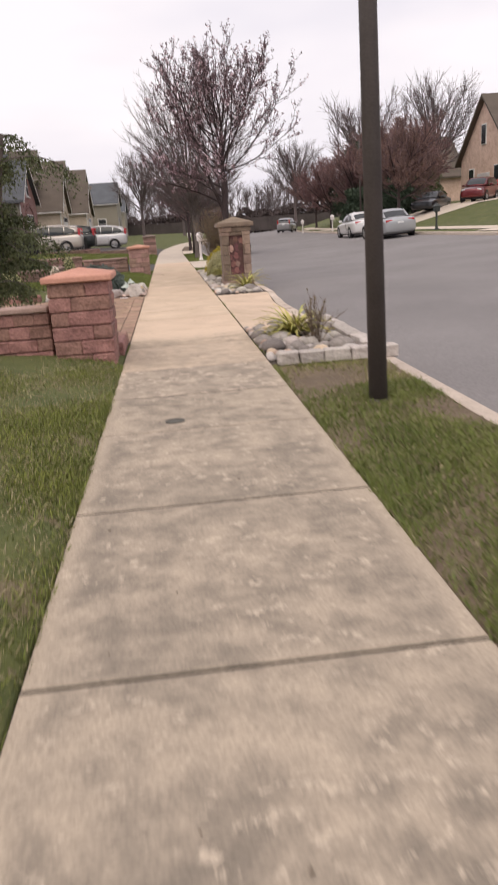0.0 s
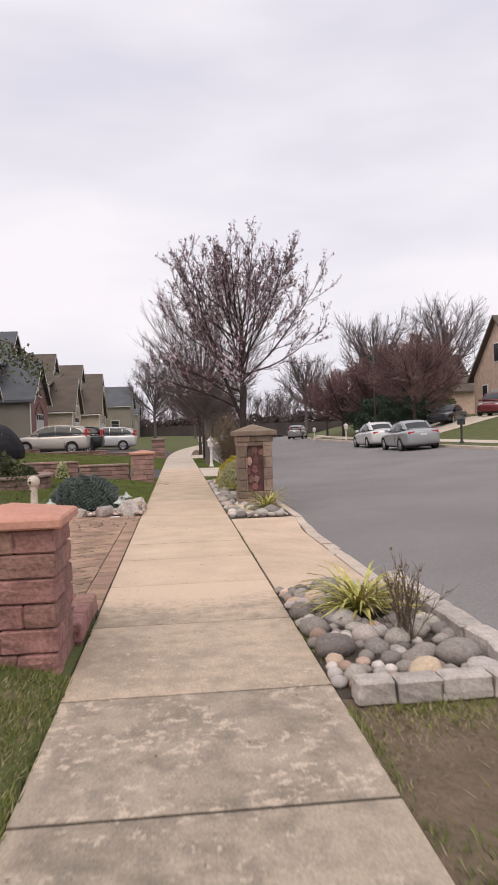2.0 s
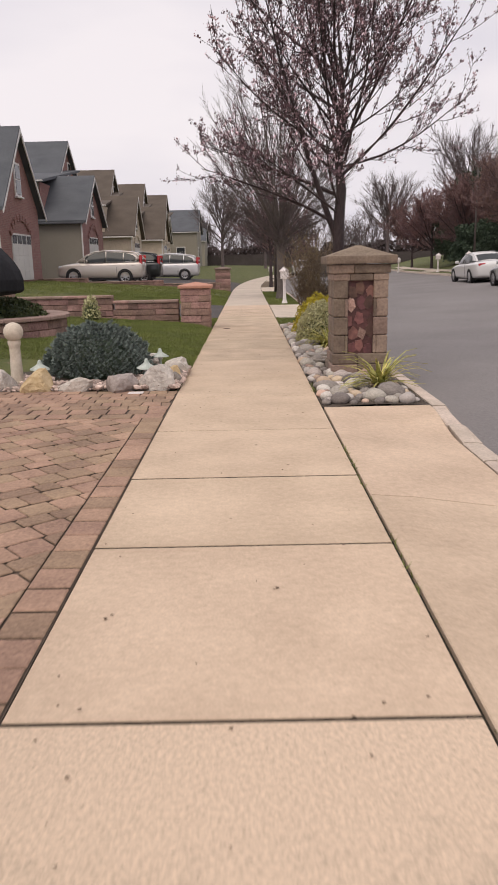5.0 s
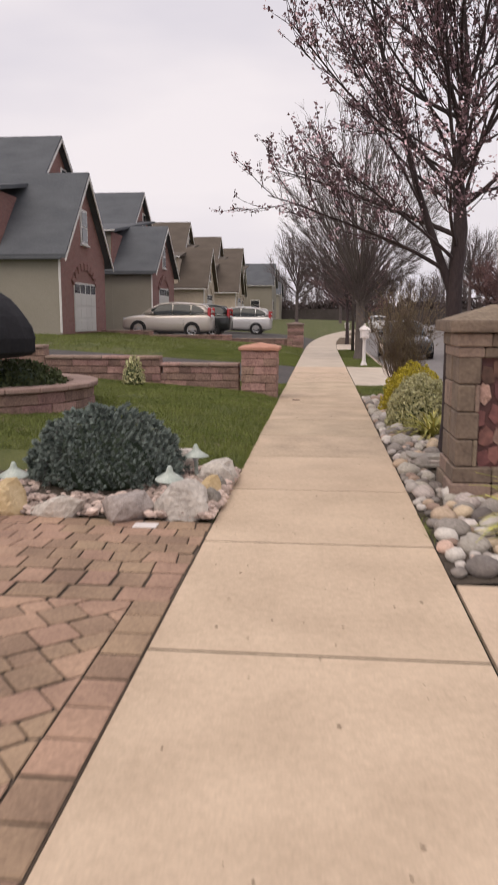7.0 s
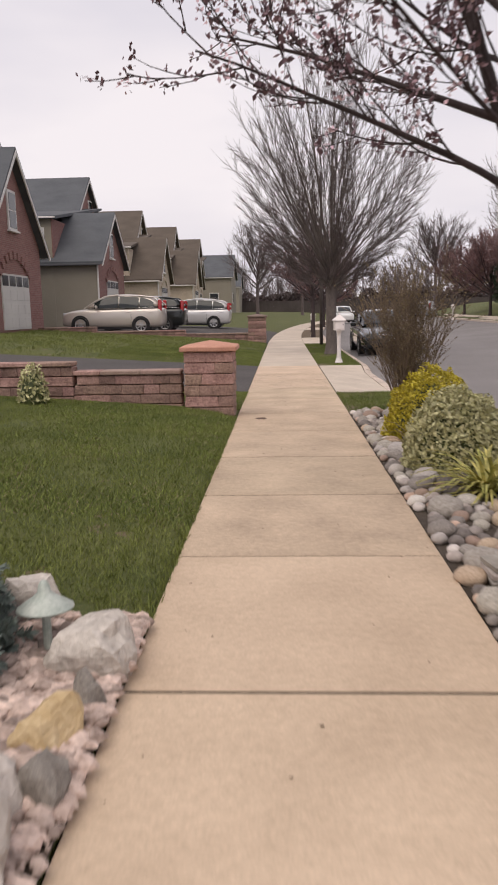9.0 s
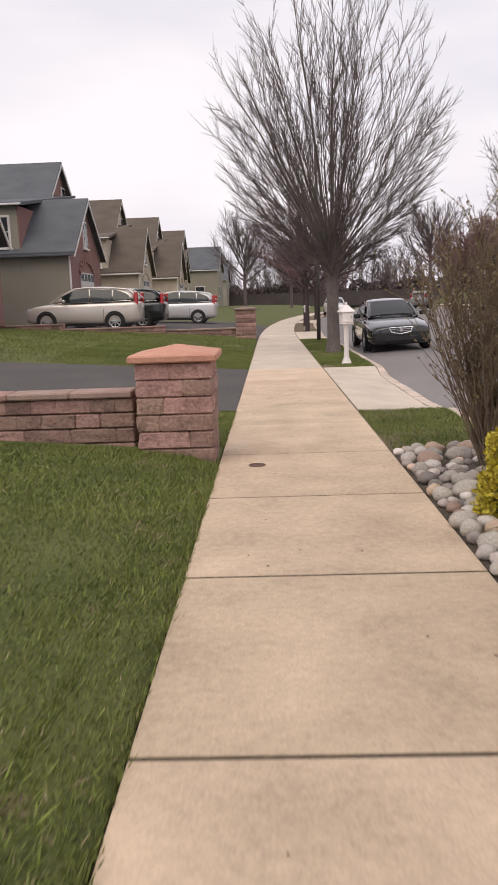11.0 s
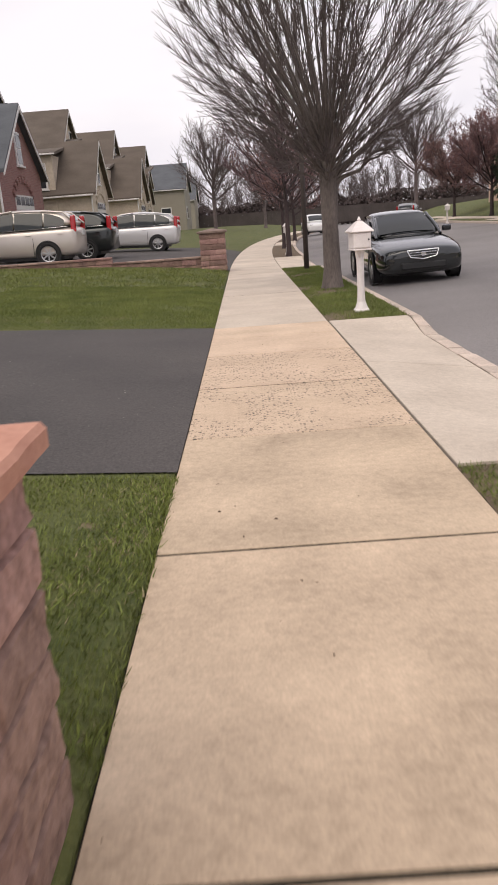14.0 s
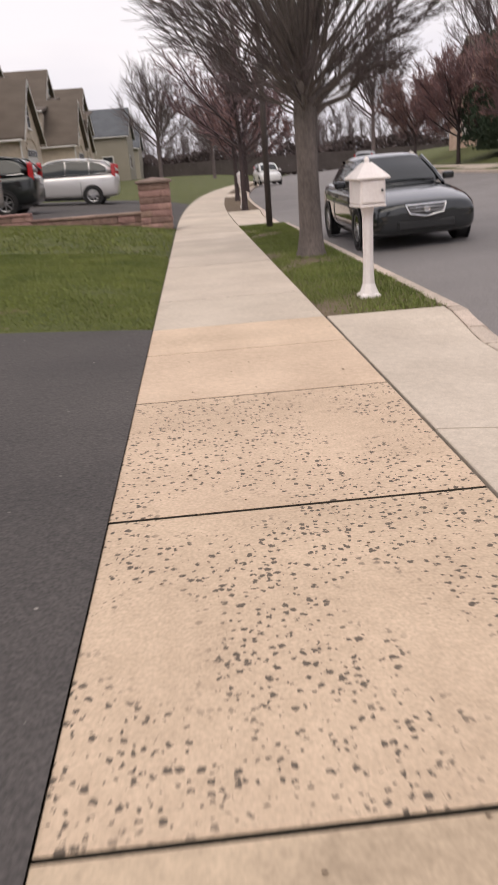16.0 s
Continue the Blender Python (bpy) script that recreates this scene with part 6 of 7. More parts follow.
def house(xw, yw, hw, xm, ym, hm, zb, ze, zpw, zem, zpm, side, front, roof_m, label, lap):
    h_ = thing("house", label, "house", group="houses along the left of the street")
    gable_block(xm - 0.8, xw, yw, hw, zb - 0.8, ze, zpw, side, front, roof_m, h_, lap=lap)
    gable_block(xm - 11, xm, ym, hm, zb - 0.8, zem, zpm, side, front, roof_m, h_, lap=lap, nm="main_block")
    window(h_, (xw + 0.02, yw, ze + (zpw - ze) * 0.36), 0.75, 1.35, "x")
    garage(h_, xw, yw - 0.1, zb, 3.0, 2.1, front)
    window(h_, (xm - 0.0, ym - hm * 0.55, zem - 1.1), 0.8, 1.5, "x")
    window(h_, (xm - 2.4, ym - hm - 0.02, zem - 1.25), 0.9, 1.6, "y")
    window(h_, (xm + 0.02, ym + 1.0, zpm - 1.9), 0.7, 1.1, "x")
    yb_ = yw - hw - 0.03
    xs = xm + 0.75
    zt_ = zem + 0.1
    part("side_bay", box(((xm - 3.6 + xs) / 2, (yb_ + yw) / 2, (zb - 0.6 + zt_) / 2), (xs - xm + 3.6, yw - yb_, zt_ - zb + 0.6)), side, h_)
    part("bay_face", box((xs + 0.03, (yb_ + yw) / 2, (ze + zt_) / 2), (0.06, yw - yb_, zt_ - ze)), front, h_)
    part("bay_roof", raw("bay_roof", [(xm - 4.0, yb_ - 0.3, zt_ - 0.05), (xs + 0.35, yb_ - 0.3, zt_ - 0.05), (xs + 0.35, ym, zem + 1.9), (xm - 4.0, ym, zem + 1.9), (xm - 4.0, yb_ - 0.3, zt_ + 0.12), (xs + 0.35, yb_ - 0.3, zt_ + 0.12), (xs + 0.35, ym, zem + 2.05), (xm - 4.0, ym, zem + 2.05)], [(0, 1, 2, 3), (4, 5, 6, 7), (0, 1, 5, 4), (1, 2, 6, 5)]), roof_m, h_)
    part("bay_gutter", box(((xm - 4.0 + xs + 0.35) / 2, yb_ - 0.34, zt_ + 0.03), (xs - xm + 4.35, 0.08, 0.10), 0.02), M_TRIM, h_)
    if lap:
        V, F = [], []
        z = ze
        while z < zt_ - 0.1:
            k = len(V)
            V += [(xm - 3.6, yb_ - 0.018, z), (xs, yb_ - 0.018, z), (xs, yb_ - 0.005, z + 0.12), (xm - 3.6, yb_ - 0.005, z + 0.12), (xm - 3.6, yb_, z), (xs, yb_, z)]
            F += [(k, k + 1, k + 2, k + 3), (k, k + 4, k + 5, k + 1)]
            z += 0.12
        tagged(part("bay_siding", raw("bay_siding", V, F), side, h_), kind="stuff")
    window(h_, (xs - 0.85, yb_ - 0.02, ze + 1.0), 0.75, 1.5, "y")
    part("downspout", cyl((xw - 0.02, yw - hw - 0.06, zb), 0.05, 0.05, ze - zb - 0.2, 8), M_TRIM, h_)
    part("chimney", box((xm - 7, ym + 1.2, zpm + 0.1), (0.8, 0.8, 1.6), 0.03), front, h_)
    return h_


house(-10.5, 51.9, 3.15, -13.8, 58.2, 4.6, 0.85, 4.15, 7.5, 6.4, 10.5, M_SIDING, M_BRICK, M_ROOFG, "house with tan siding, red brick garage gable and grey shingle roof", True)
house(-10.5, 69.0, 3.5, -13.8, 76.6, 4.8, 1.25, 4.4, 7.22, 6.6, 10.6, M_SIDING, M_BRICK, M_ROOFG, "house with tan siding, red brick garage gable and grey shingle roof", True)
house(-10.0, 86.5, 3.1, -13.1, 93.0, 4.6, 1.35, 4.2, 7.4, 6.4, 10.4, M_CREAM, M_CREAM, M_ROOFB, "cream stucco house with a brown shingle roof", False)
house(-9.2, 103.5, 3.1, -12.4, 110.5, 4.6, 1.5, 4.4, 7.6, 6.6, 10.8, M_CREAM, M_CREAM, M_ROOFB, "cream stucco house with a brown shingle roof", False)
house(-10.7, 121.5, 3.1, -11.66, 129.2, 4.8, 1.6, 4.6, 7.8, 6.8, 11.1, M_CREAM, M_CREAM, M_ROOFB, "cream stucco house with a brown shingle roof", False)
hf = thing("house", "far tan house with a dark grey gabled roof", "house", group="houses along the left of the street")
gable_block(-20, -7.84, 144.7, 5.5, 0.8, 6.6, 10.0, M_SIDING, M_SIDING, M_ROOFG, hf)
window(hf, (-7.8, 141.5, 3.4), 1.3, 1.4, "x")
window(hf, (-10.5, 139.18, 3.4), 1.3, 1.4, "y")
gable_block(-18, -7.8, 165, 5.0, 0.8, 5.8, 9.0, M_SIDING, M_SIDING, M_ROOFG, hf, nm="rear_wing")
# houses across the street
for i, (x, y, sx_, zb_) in enumerate(((25.6, 68.0, 12, 2.2), (23.5, 102, 12, 2.4))):
    hr = thing("house", "peach stone house with a dark gabled roof across the street", "house", group="houses across the street")
    vs = [(x, y - 5, zb_ - 1), (x, y + 5, zb_ - 1), (x, y + 5, zb_ + 3.2), (x, y - 5, zb_ + 3.2), (x, y, zb_ + 7.6)]
    vs += [(x + sx_, b, c) for a, b, c in vs]
    part("wall", raw("wall", vs, [(0, 1, 2, 4, 3), (5, 8, 9, 7, 6), (0, 3, 8, 5), (1, 6, 7, 2)]), M_PEACH, hr)
    for sg in (-1, 1):
        vs = []
        for xx in (x - 0.4, x + sx_):
            vs += [(xx, y, zb_ + 7.65), (xx, y + sg * 5.5, zb_ + 2.8), (xx, y + sg * 5.5, zb_ + 3.0), (xx, y, zb_ + 7.85)]
        part("roof", raw("roof", vs, [(0, 1, 2, 3), (4, 5, 6, 7), (0, 1, 5, 4), (1, 2, 6, 5), (2, 3, 7, 6)]), M_ROOFB, hr)
    for yy, zz, ww, hh in ((y + 2.6, zb_ + 1.6, 0.9, 1.6), (y - 2.4, zb_ + 1.6, 0.9, 1.6), (y + 0.2, zb_ + 4.9, 0.8, 1.4)):
        wn = part("window", box((x - 0.03, yy, zz), (0.09, ww + 0.16, hh + 0.16), 0.02), M_TRIM, hr)
        part("pane", box((x - 0.06, yy, zz), (0.05, ww, hh)), M_WGLASS, wn)
    part("garage_door", box((x - 0.04, y + 0.2, zb_ + 1.0), (0.08, 2.4, 2.0), 0.02), M_DOORW, hr)
# hedge, fence and woods
shrub("evergreen_hedge", 17.8, 69.0, land(17.8, 69), 3.6, 2.6, 3.0, 26000, 0.17, M_DEEP, "dark evergreen hedge below red trees", 20, 0.25)
shrub("tall_evergreen", 22.0, 77.0, land(22, 77), 3.0, 3.0, 4.4, 20000, 0.2, M_CONIF, "tall dark evergreen tree beyond the hedge", 22, 0.3, cat="tree")
shrub("tall_evergreen", 19.8, 82.0, land(19.8, 82.0), 3.2, 3.2, 7.4, 30000, 0.17, M_DEEP, "tall dark evergreen tree near the bend", 23, 0.3, cat="tree")
fence = thing("board_fence", "long dark board fence where the street bends", "fence", pose(0, 0, 0))
k = 0
for i in range(120):
    x = -32 + i * 0.75
    part("board", box((x, 168 + 0.05 * abs(x), 1.75), (0.73, 0.06, 2.7)), M_FENCE, fence)
rnd = random.Random(50)
woods = thing("bare_woods", "distant belt of bare grey-brown trees", "woods", kind="stuff")
lines = []
for i in range(270):
    x, y = rnd.uniform(-60, 95), rnd.uniform(172, 215)
    h_ = rnd.uniform(6, 11)
    tr = limb(rnd, Vector((x, y, 0)), Vector((0, 0, 1)), h_, 0.16, 0.03, 6, 0.02, 0.06)
    lines.append(tr)
    for _ in range(22):
        p, d, r = at_len(tr, 0.2 + 0.79 * rnd.random())
        l_ = limb(rnd, p, side_dir(rnd, d, rnd.uniform(0.4, 0.9)), rnd.uniform(1.4, 3.2), 0.05, 0.02, 4, 0.08, 0.12)
        lines.append(l_)
        for _ in range(5):
            p2, d2, r2 = at_len(l_, rnd.random() * 0.99)
            lines.append(limb(rnd, p2, side_dir(rnd, d2, rnd.uniform(0.4, 0.9)), rnd.uniform(0.5, 1.4), 0.03, 0.015, 2, 0.06, 0.12))
tagged(part("trees", tubes("trees", lines, 3), M_TWIG, woods), kind="stuff")
Q = []
for i in range(34000):
    x = rnd.uniform(-70, 110)
    y = rnd.uniform(170, 180)
    zt = 4.6 + 2.2 * noise.noise(Vector((x * 0.12, 3, 0))) + 1.2 * noise.noise(Vector((x * 0.5, 7, 0)))
    Q.append(Vector((x, y, rnd.uniform(0, 1) ** 0.8 * max(0.8, zt))))
tagged(part("undergrowth", leaf_quads(rnd, Q, 0.7), surf("brown_undergrowth", (0.045, 0.034, 0.034), (0.11, 0.082, 0.08), scale=0.2, fine=3, rough=0.95, bump=0, vary=0.3), woods), kind="stuff")


# ---- vehicles ----
def loft(name, rings, close=True):
    V, F = [], []
    n = len(rings[0])
    for r in rings:
        V += r
    for j in range(len(rings) - 1):
        for i in range(n if close else n - 1):
            q = (i + 1) % n
            F.append((j * n + i, j * n + q, (j + 1) * n + q, (j + 1) * n + i))
    F.append(tuple(range(n))[::-1])
    F.append(tuple(range((len(rings) - 1) * n, len(rings) * n)))
    return raw(name, V, F)


def mirror(h):
    return h + [(-x, y, z) for x, y, z in reversed(h)]


def subdiv(ob, n=2):
    m = ob.modifiers.new("smooth", "SUBSURF")
    m.levels = m.render_levels = n
    return ob


def car(name, m, body, glass, wheels, wr, paint, label, front_y, tail_y, lamps, H):
    """body rows: y, half width, sill, shoulder, top. glass rows: y, belt, top, half width below, half width above."""
    c_ = thing(name, label, "car", m)
    rings = []
    for y, w_, z0, zs, zt in body:
        rings.append(mirror([(w_ * 0.80, y, z0), (w_ * 0.97, y, z0 + 0.05), (w_, y, z0 + (zs - z0) * 0.45), (w_ * 0.985, y, zs - 0.04), (w_ * 0.90, y, zs + (zt - zs) * 0.5), (w_ * 0.62, y, zt), (w_ * 0.2, y, zt + 0.012)]))
    subdiv(part("body", loft("body", rings), paint, c_, smooth=True))
    rings = []
    for y, zb, zt, wb, wt in glass:
        rings.append(mirror([(wb, y, zb), (wb * 0.5 + wt * 0.5 + 0.015, y, (zb + zt) / 2), (wt, y, zt - 0.03), (wt * 0.8, y, zt), (wt * 0.3, y, zt + 0.015)]))
    subdiv(part("cabin", loft("cabin", rings), paint, c_, smooth=True))
    top = sorted(glass, key=lambda g: -g[2])[0][2]
    rf = [g for g in glass if g[2] > top - 0.09]
    ya, yb = rf[0][0] - 0.06, rf[-1][0] + 0.10
    rings = []
    for k in range(5):
        y = ya + (yb - ya) * k / 4
        gz = np.interp(y, [g[0] for g in glass], [g[2] for g in glass])
        gw = np.interp(y, [g[0] for g in glass], [g[4] for g in glass])
        rings.append(mirror([(gw + 0.02, y, gz - 0.055), (gw + 0.025, y, gz - 0.03), (gw * 0.82, y, gz + 0.022), (gw * 0.3, y, gz + 0.036)]))
    subdiv(part("roof", loft("roof", rings), paint, c_, smooth=True))
    gy = [g[0] for g in glass]
    for nm, wa, wb_ in (("windscreen", gy[0] + 0.10, rf[0][0] - 0.08), ("rear_window", rf[-1][0] + 0.14, gy[-1] - 0.03)):
        vs = []
        for yy in np.linspace(wa, wb_, 7):
            zt, wt = np.interp(yy, gy, [g[2] for g in glass]), np.interp(yy, gy, [g[4] for g in glass])
            vs += [(u_ * wt, yy, zt + 0.026 - 0.04 * u_ * u_) for u_ in np.linspace(-0.88, 0.88, 9)]
        fs = [(9 * j + i, 9 * j + i + 1, 9 * j + i + 10, 9 * j + i + 9) for j in range(6) for i in range(8)]
        part(nm, raw(nm, vs, fs), M_CGLASS, c_, "dark tinted glass", smooth=True)
    for sg in (-1, 1):
        lines = []
        for k in range(len(glass) - 1):
            a, b = glass[k], glass[k + 1]
            if a[2] < top - 0.05 or b[2] < top - 0.05:
                lines.append([(Vector((sg * a[4], a[0], a[2] - 0.025)), 0.032), (Vector((sg * b[4], b[0], b[2] - 0.025)), 0.032)])
        ym = (ya + yb) / 2 + 0.1
        for k, (wa, wb_) in enumerate(((1.50, 2.54), (2.59, 3.44), (3.49, 4.10)) if H > 1.5 else ((1.86, 2.74), (2.79, 3.62))):
            vs = []
            for yy in np.linspace(wa, wb_, 6):
                zb, zt, wl, wt = (np.interp(yy, gy, [g[q] for g in glass]) for q in (1, 2, 3, 4))
                lo, hi = (0.03 + (0.10 if k == 2 else 0.0) * (yy - wa) / (wb_ - wa)), 1 - 0.085 / (zt - zb)
                if k == 2:
                    hi -= 0.30 * ((yy - wa) / (wb_ - wa)) ** 2
                for f_ in np.linspace(lo, max(lo + 0.02, hi), 4):
                    vs.append((sg * (wl + (wt - wl) * f_ + 0.10 * f_ * (1 - f_) + 0.032), yy, zb + (zt - zb) * f_))
            fs = [(4 * j + i, 4 * j + i + 1, 4 * j + i + 5, 4 * j + i + 4) for j in range(5) for i in range(3)]
            part("side_window", raw("side_window", vs, fs), M_CGLASS, c_, "dark tinted glass", smooth=True)
        for l_ in lines:
            part("roof_pillar", tubes("roof_pillar", [l_], 6), M_BLACKP if len(l_) == 3 else paint, c_)
        rail = [(Vector((sg * (np.interp(yy, gy, [g[3] for g in glass]) + 0.012), yy, np.interp(yy, gy, [g[1] for g in glass]) + 0.012)), 0.011) for yy in np.linspace(gy[0] + 0.3, gy[-1] - 0.25, 7)]
        part("window_trim", tubes("window_trim", [rail], 6), M_CHROME, c_)
        yb_ = glass[1][0] + 0.12
        zb_ = np.interp(yb_, gy, [g[1] for g in glass])
        wb_ = np.interp(yb_, gy, [g[3] for g in glass])
        mi = part("mirror", box((sg * (wb_ + 0.17), yb_, zb_ + 0.08), (0.20, 0.10, 0.13), 0.04, 2), paint, c_)
        for yy in wheels:
            w_ = np.interp(yy, [b[0] for b in body], [b[1] for b in body])
            rot = Matrix.Translation((sg * (w_ - 0.092), yy, wr)) @ Matrix.Rotation(sg * math.pi / 2, 4, "Y")
            wh = part("wheel", lathe([(wr * 0.66, -0.10), (wr * 0.93, -0.11), (wr, -0.08), (wr, 0.08), (wr * 0.93, 0.105), (wr * 0.68, 0.10), (wr * 0.66, 0.04), (wr * 0.1, 0.035)], 28), M_TYRE, c_, "black rubber tyre", m=rot, smooth=True)
            bm = bmesh.new()
            add_cyl(bm, (0, 0, 0.055), wr * 0.16, wr * 0.13, 0.04, 12)
            for k in range(7):
                add_box(bm, (wr * 0.37, 0, 0.065), (wr * 0.56, wr * 0.13, 0.03), 0.006, Matrix.Rotation(2 * math.pi * k / 7, 4, "Z"))
            part("rim", bm, M_RIM, wh, "alloy spokes")
            part("rim_ring", lathe([(wr * 0.60, 0.06), (wr * 0.67, 0.075), (wr * 0.67, 0.095), (wr * 0.62, 0.09)], 28, False), M_RIM, wh)
            part("arch", lathe([(wr * 0.96, 0.06), (wr * 1.10, 0.094), (wr * 1.13, 0.101), (wr * 1.10, 0.104), (wr * 0.98, 0.100)], 28, False), M_BLACKP, c_, m=rot)
        for sd, (ly, lx, lz, sx_, sy_, sz_, mt) in lamps:
            part("headlight" if mt is M_LAMPC else "tail_light", box((sg * lx, ly, lz), (sx_, sy_, sz_), min(sx_, sy_, sz_) * 0.3, 2), mt, c_, m=None)
        part("door_seam", box((sg * (np.interp(ym, [b[0] for b in body], [b[1] for b in body]) - 0.001), ym, 0.56), (0.008, 0.012, 0.55)), M_BLACKP, c_)
        part("door_handle", box((sg * (np.interp(ym, [b[0] for b in body], [b[1] for b in body]) + 0.004), ym - 0.14, np.interp(ym, [b[0] for b in body], [b[3] for b in body]) - 0.1), (0.03, 0.17, 0.03), 0.008), paint, c_)
        part("door_handle", box((sg * (np.interp(ym, [b[0] for b in body], [b[1] for b in body]) + 0.004), ym + 0.85, np.interp(ym, [b[0] for b in body], [b[3] for b in body]) - 0.08), (0.03, 0.17, 0.03), 0.008), paint, c_)
    part("underbody", box((0, (wheels[0] + wheels[1]) / 2, 0.24), (body[3][1] * 1.7, wheels[1] - wheels[0] + 0.9, 0.14)), M_BLACKP, c_)
    part("number_plate", box((0, tail_y, 0.72 if H < 1.5 else 0.95), (0.32, 0.02, 0.16), 0.004), M_PLATE, c_)
    return c_


def paint(name, c, rough=0.28, metal=0.5):
    return plain(name, c, rough, metal, coat=0.8)


SEDAN = [(0.0, 0.70, 0.26, 0.58, 0.66), (0.09, 0.82, 0.20, 0.63, 0.71), (0.45, 0.90, 0.18, 0.70, 0.80), (1.1, 0.915, 0.18, 0.79, 0.89), (1.55, 0.915, 0.18, 0.84, 0.94), (2.6, 0.915, 0.18, 0.87, 0.95), (3.7, 0.905, 0.18, 0.91, 1.0), (4.25, 0.88, 0.21, 0.93, 1.03), (4.62, 0.83, 0.26, 0.91, 0.99), (4.74, 0.74, 0.34, 0.80, 0.86)]
SGLASS = [(1.35, 0.89, 0.93, 0.74, 0.70), (1.8, 0.91, 1.17, 0.80, 0.66), (2.3, 0.93, 1.385, 0.825, 0.60), (2.85, 0.94, 1.435, 0.825, 0.60), (3.4, 0.96, 1.385, 0.80, 0.585), (3.75, 0.985, 1.20, 0.76, 0.60), (4.05, 1.0, 1.04, 0.70, 0.62)]
SUV = [(0.0, 0.62, 0.34, 0.66, 0.74), (0.08, 0.76, 0.27, 0.74, 0.84), (0.4, 0.87, 0.24, 0.82, 0.95), (1.0, 0.90, 0.23, 0.90, 1.03), (1.35, 0.905, 0.23, 0.95, 1.07), (2.6, 0.91, 0.23, 1.0, 1.10), (3.7, 0.90, 0.23, 1.04, 1.12), (4.3, 0.87, 0.27, 1.06, 1.14), (4.52, 0.80, 0.33, 1.0, 1.10)]
UGLASS = [(1.02, 1.03, 1.08, 0.76, 0.72), (1.5, 1.04, 1.38, 0.82, 0.70), (1.95, 1.05, 1.60, 0.84, 0.64), (2.5, 1.07, 1.67, 0.84, 0.64), (3.4, 1.10, 1.65, 0.83, 0.62), (4.05, 1.13, 1.59, 0.80, 0.60), (4.43, 1.15, 1.26, 0.76, 0.62)]
S_LAMPS = [("f", (0.17, 0.53, 0.59, 0.30, 0.22, 0.11, M_LAMPC)), ("r", (4.62, 0.56, 0.86, 0.34, 0.16, 0.13, M_LAMPR))]
U_LAMPS = [("f", (0.17, 0.56, 0.78, 0.28, 0.22, 0.15, M_LAMPC)), ("r", (4.36, 0.70, 1.22, 0.13, 0.16, 0.50, M_LAMPR))]

P_BLACK = plain("black_car_paint", (0.012, 0.015, 0.017), 0.12, 0.2, coat=1.0)
bc = car("black_sedan", pose(3.32, 47.0, -0.09, 0, -1.4, 0), SEDAN, SGLASS, (0.93, 3.72), 0.325, P_BLACK, "black sedan parked at the kerb, nose toward the walker", 0, 4.72, S_LAMPS, 1.44)
gv = [(-0.32, 0.02, 0.66), (0.32, 0.02, 0.66), (0.26, -0.025, 0.53), (0.0, -0.035, 0.485), (-0.26, -0.025, 0.53)]
fr = [[(Vector(gv[i]), 0.016), (Vector(gv[(i + 1) % 5]), 0.016)] for i in range(5)]
g_ = part("grille", raw("grille", [(a, b + 0.012, c) for a, b, c in gv], [(0, 1, 2, 3, 4)]), M_BLACKP, bc, "black grille in a chrome surround")
part("surround", tubes("surround", fr, 6), M_CHROME, g_)
for zz, ww in ((0.615, 0.28), (0.565, 0.27)):
    part("bar", box((0, -0.012, zz), (ww * 2, 0.02, 0.016), 0.004), M_CHROME, g_)
part("badge", box((0, -0.035, 0.59), (0.10, 0.02, 0.085), 0.02), M_CHROME, g_)
part("lower_intake", box((0, 0.03, 0.36), (0.9, 0.1, 0.13), 0.02), M_BLACKP, bc)
for sg in (-1, 1):
    part("fog_light", box((sg * 0.54, 0.07, 0.36), (0.14, 0.08, 0.08), 0.02), M_LAMPC, bc)
part("wiper", box((0.1, 1.42, 0.97), (0.9, 0.02, 0.015)), M_BLACKP, bc)


def nose_in(x, y):
    """A car in a drive, nose away from the street, its wheels on the slope."""
    zf, zr = land(x + 0.9, y), land(x + 3.55, y)
    a = math.atan2(zr - zf, 2.65)
    return pose(x, y, zf - 0.9 * math.tan(a), math.degrees(a), 0, -90)


car("silver_suv", nose_in(-9.85, 56.2), SUV, UGLASS, (0.88, 3.55), 0.355, paint("champagne_silver_paint", (0.60, 0.545, 0.495), 0.3, 0.4), "champagne silver SUV parked in a driveway", 0, 4.5, U_LAMPS, 1.7)
car("dark_suv", nose_in(-9.3, 59.4), SUV, UGLASS, (0.88, 3.55), 0.345, paint("dark_green_paint", (0.018, 0.022, 0.022)), "black SUV parked in a driveway", 0, 4.5, U_LAMPS, 1.7)
car("silver_suv", nose_in(-7.6, 66.5), SUV, UGLASS, (0.88, 3.55), 0.345, paint("light_silver_paint", (0.66, 0.65, 0.65), 0.3, 0.4), "light silver SUV parked beyond the others", 0, 4.5, U_LAMPS, 1.7)
car("silver_sedan", pose(11.5, 49.3, 0.29, 0, 3.0, 180), SEDAN, SGLASS, (0.93, 3.72), 0.325, paint("steel_grey_paint", (0.34, 0.35, 0.36), 0.3, 0.3), "steel grey sedan parked across the street", 0, 4.72, S_LAMPS, 1.44)
car("white_sedan", pose(11.65, 56.2, 0.30, 0, 3.0, 180), SEDAN, SGLASS, (0.93, 3.72), 0.325, paint("pearl_white_paint", (0.70, 0.69, 0.68), 0.3, 0.1), "white sedan parked across the street", 0, 4.72, S_LAMPS, 1.44)
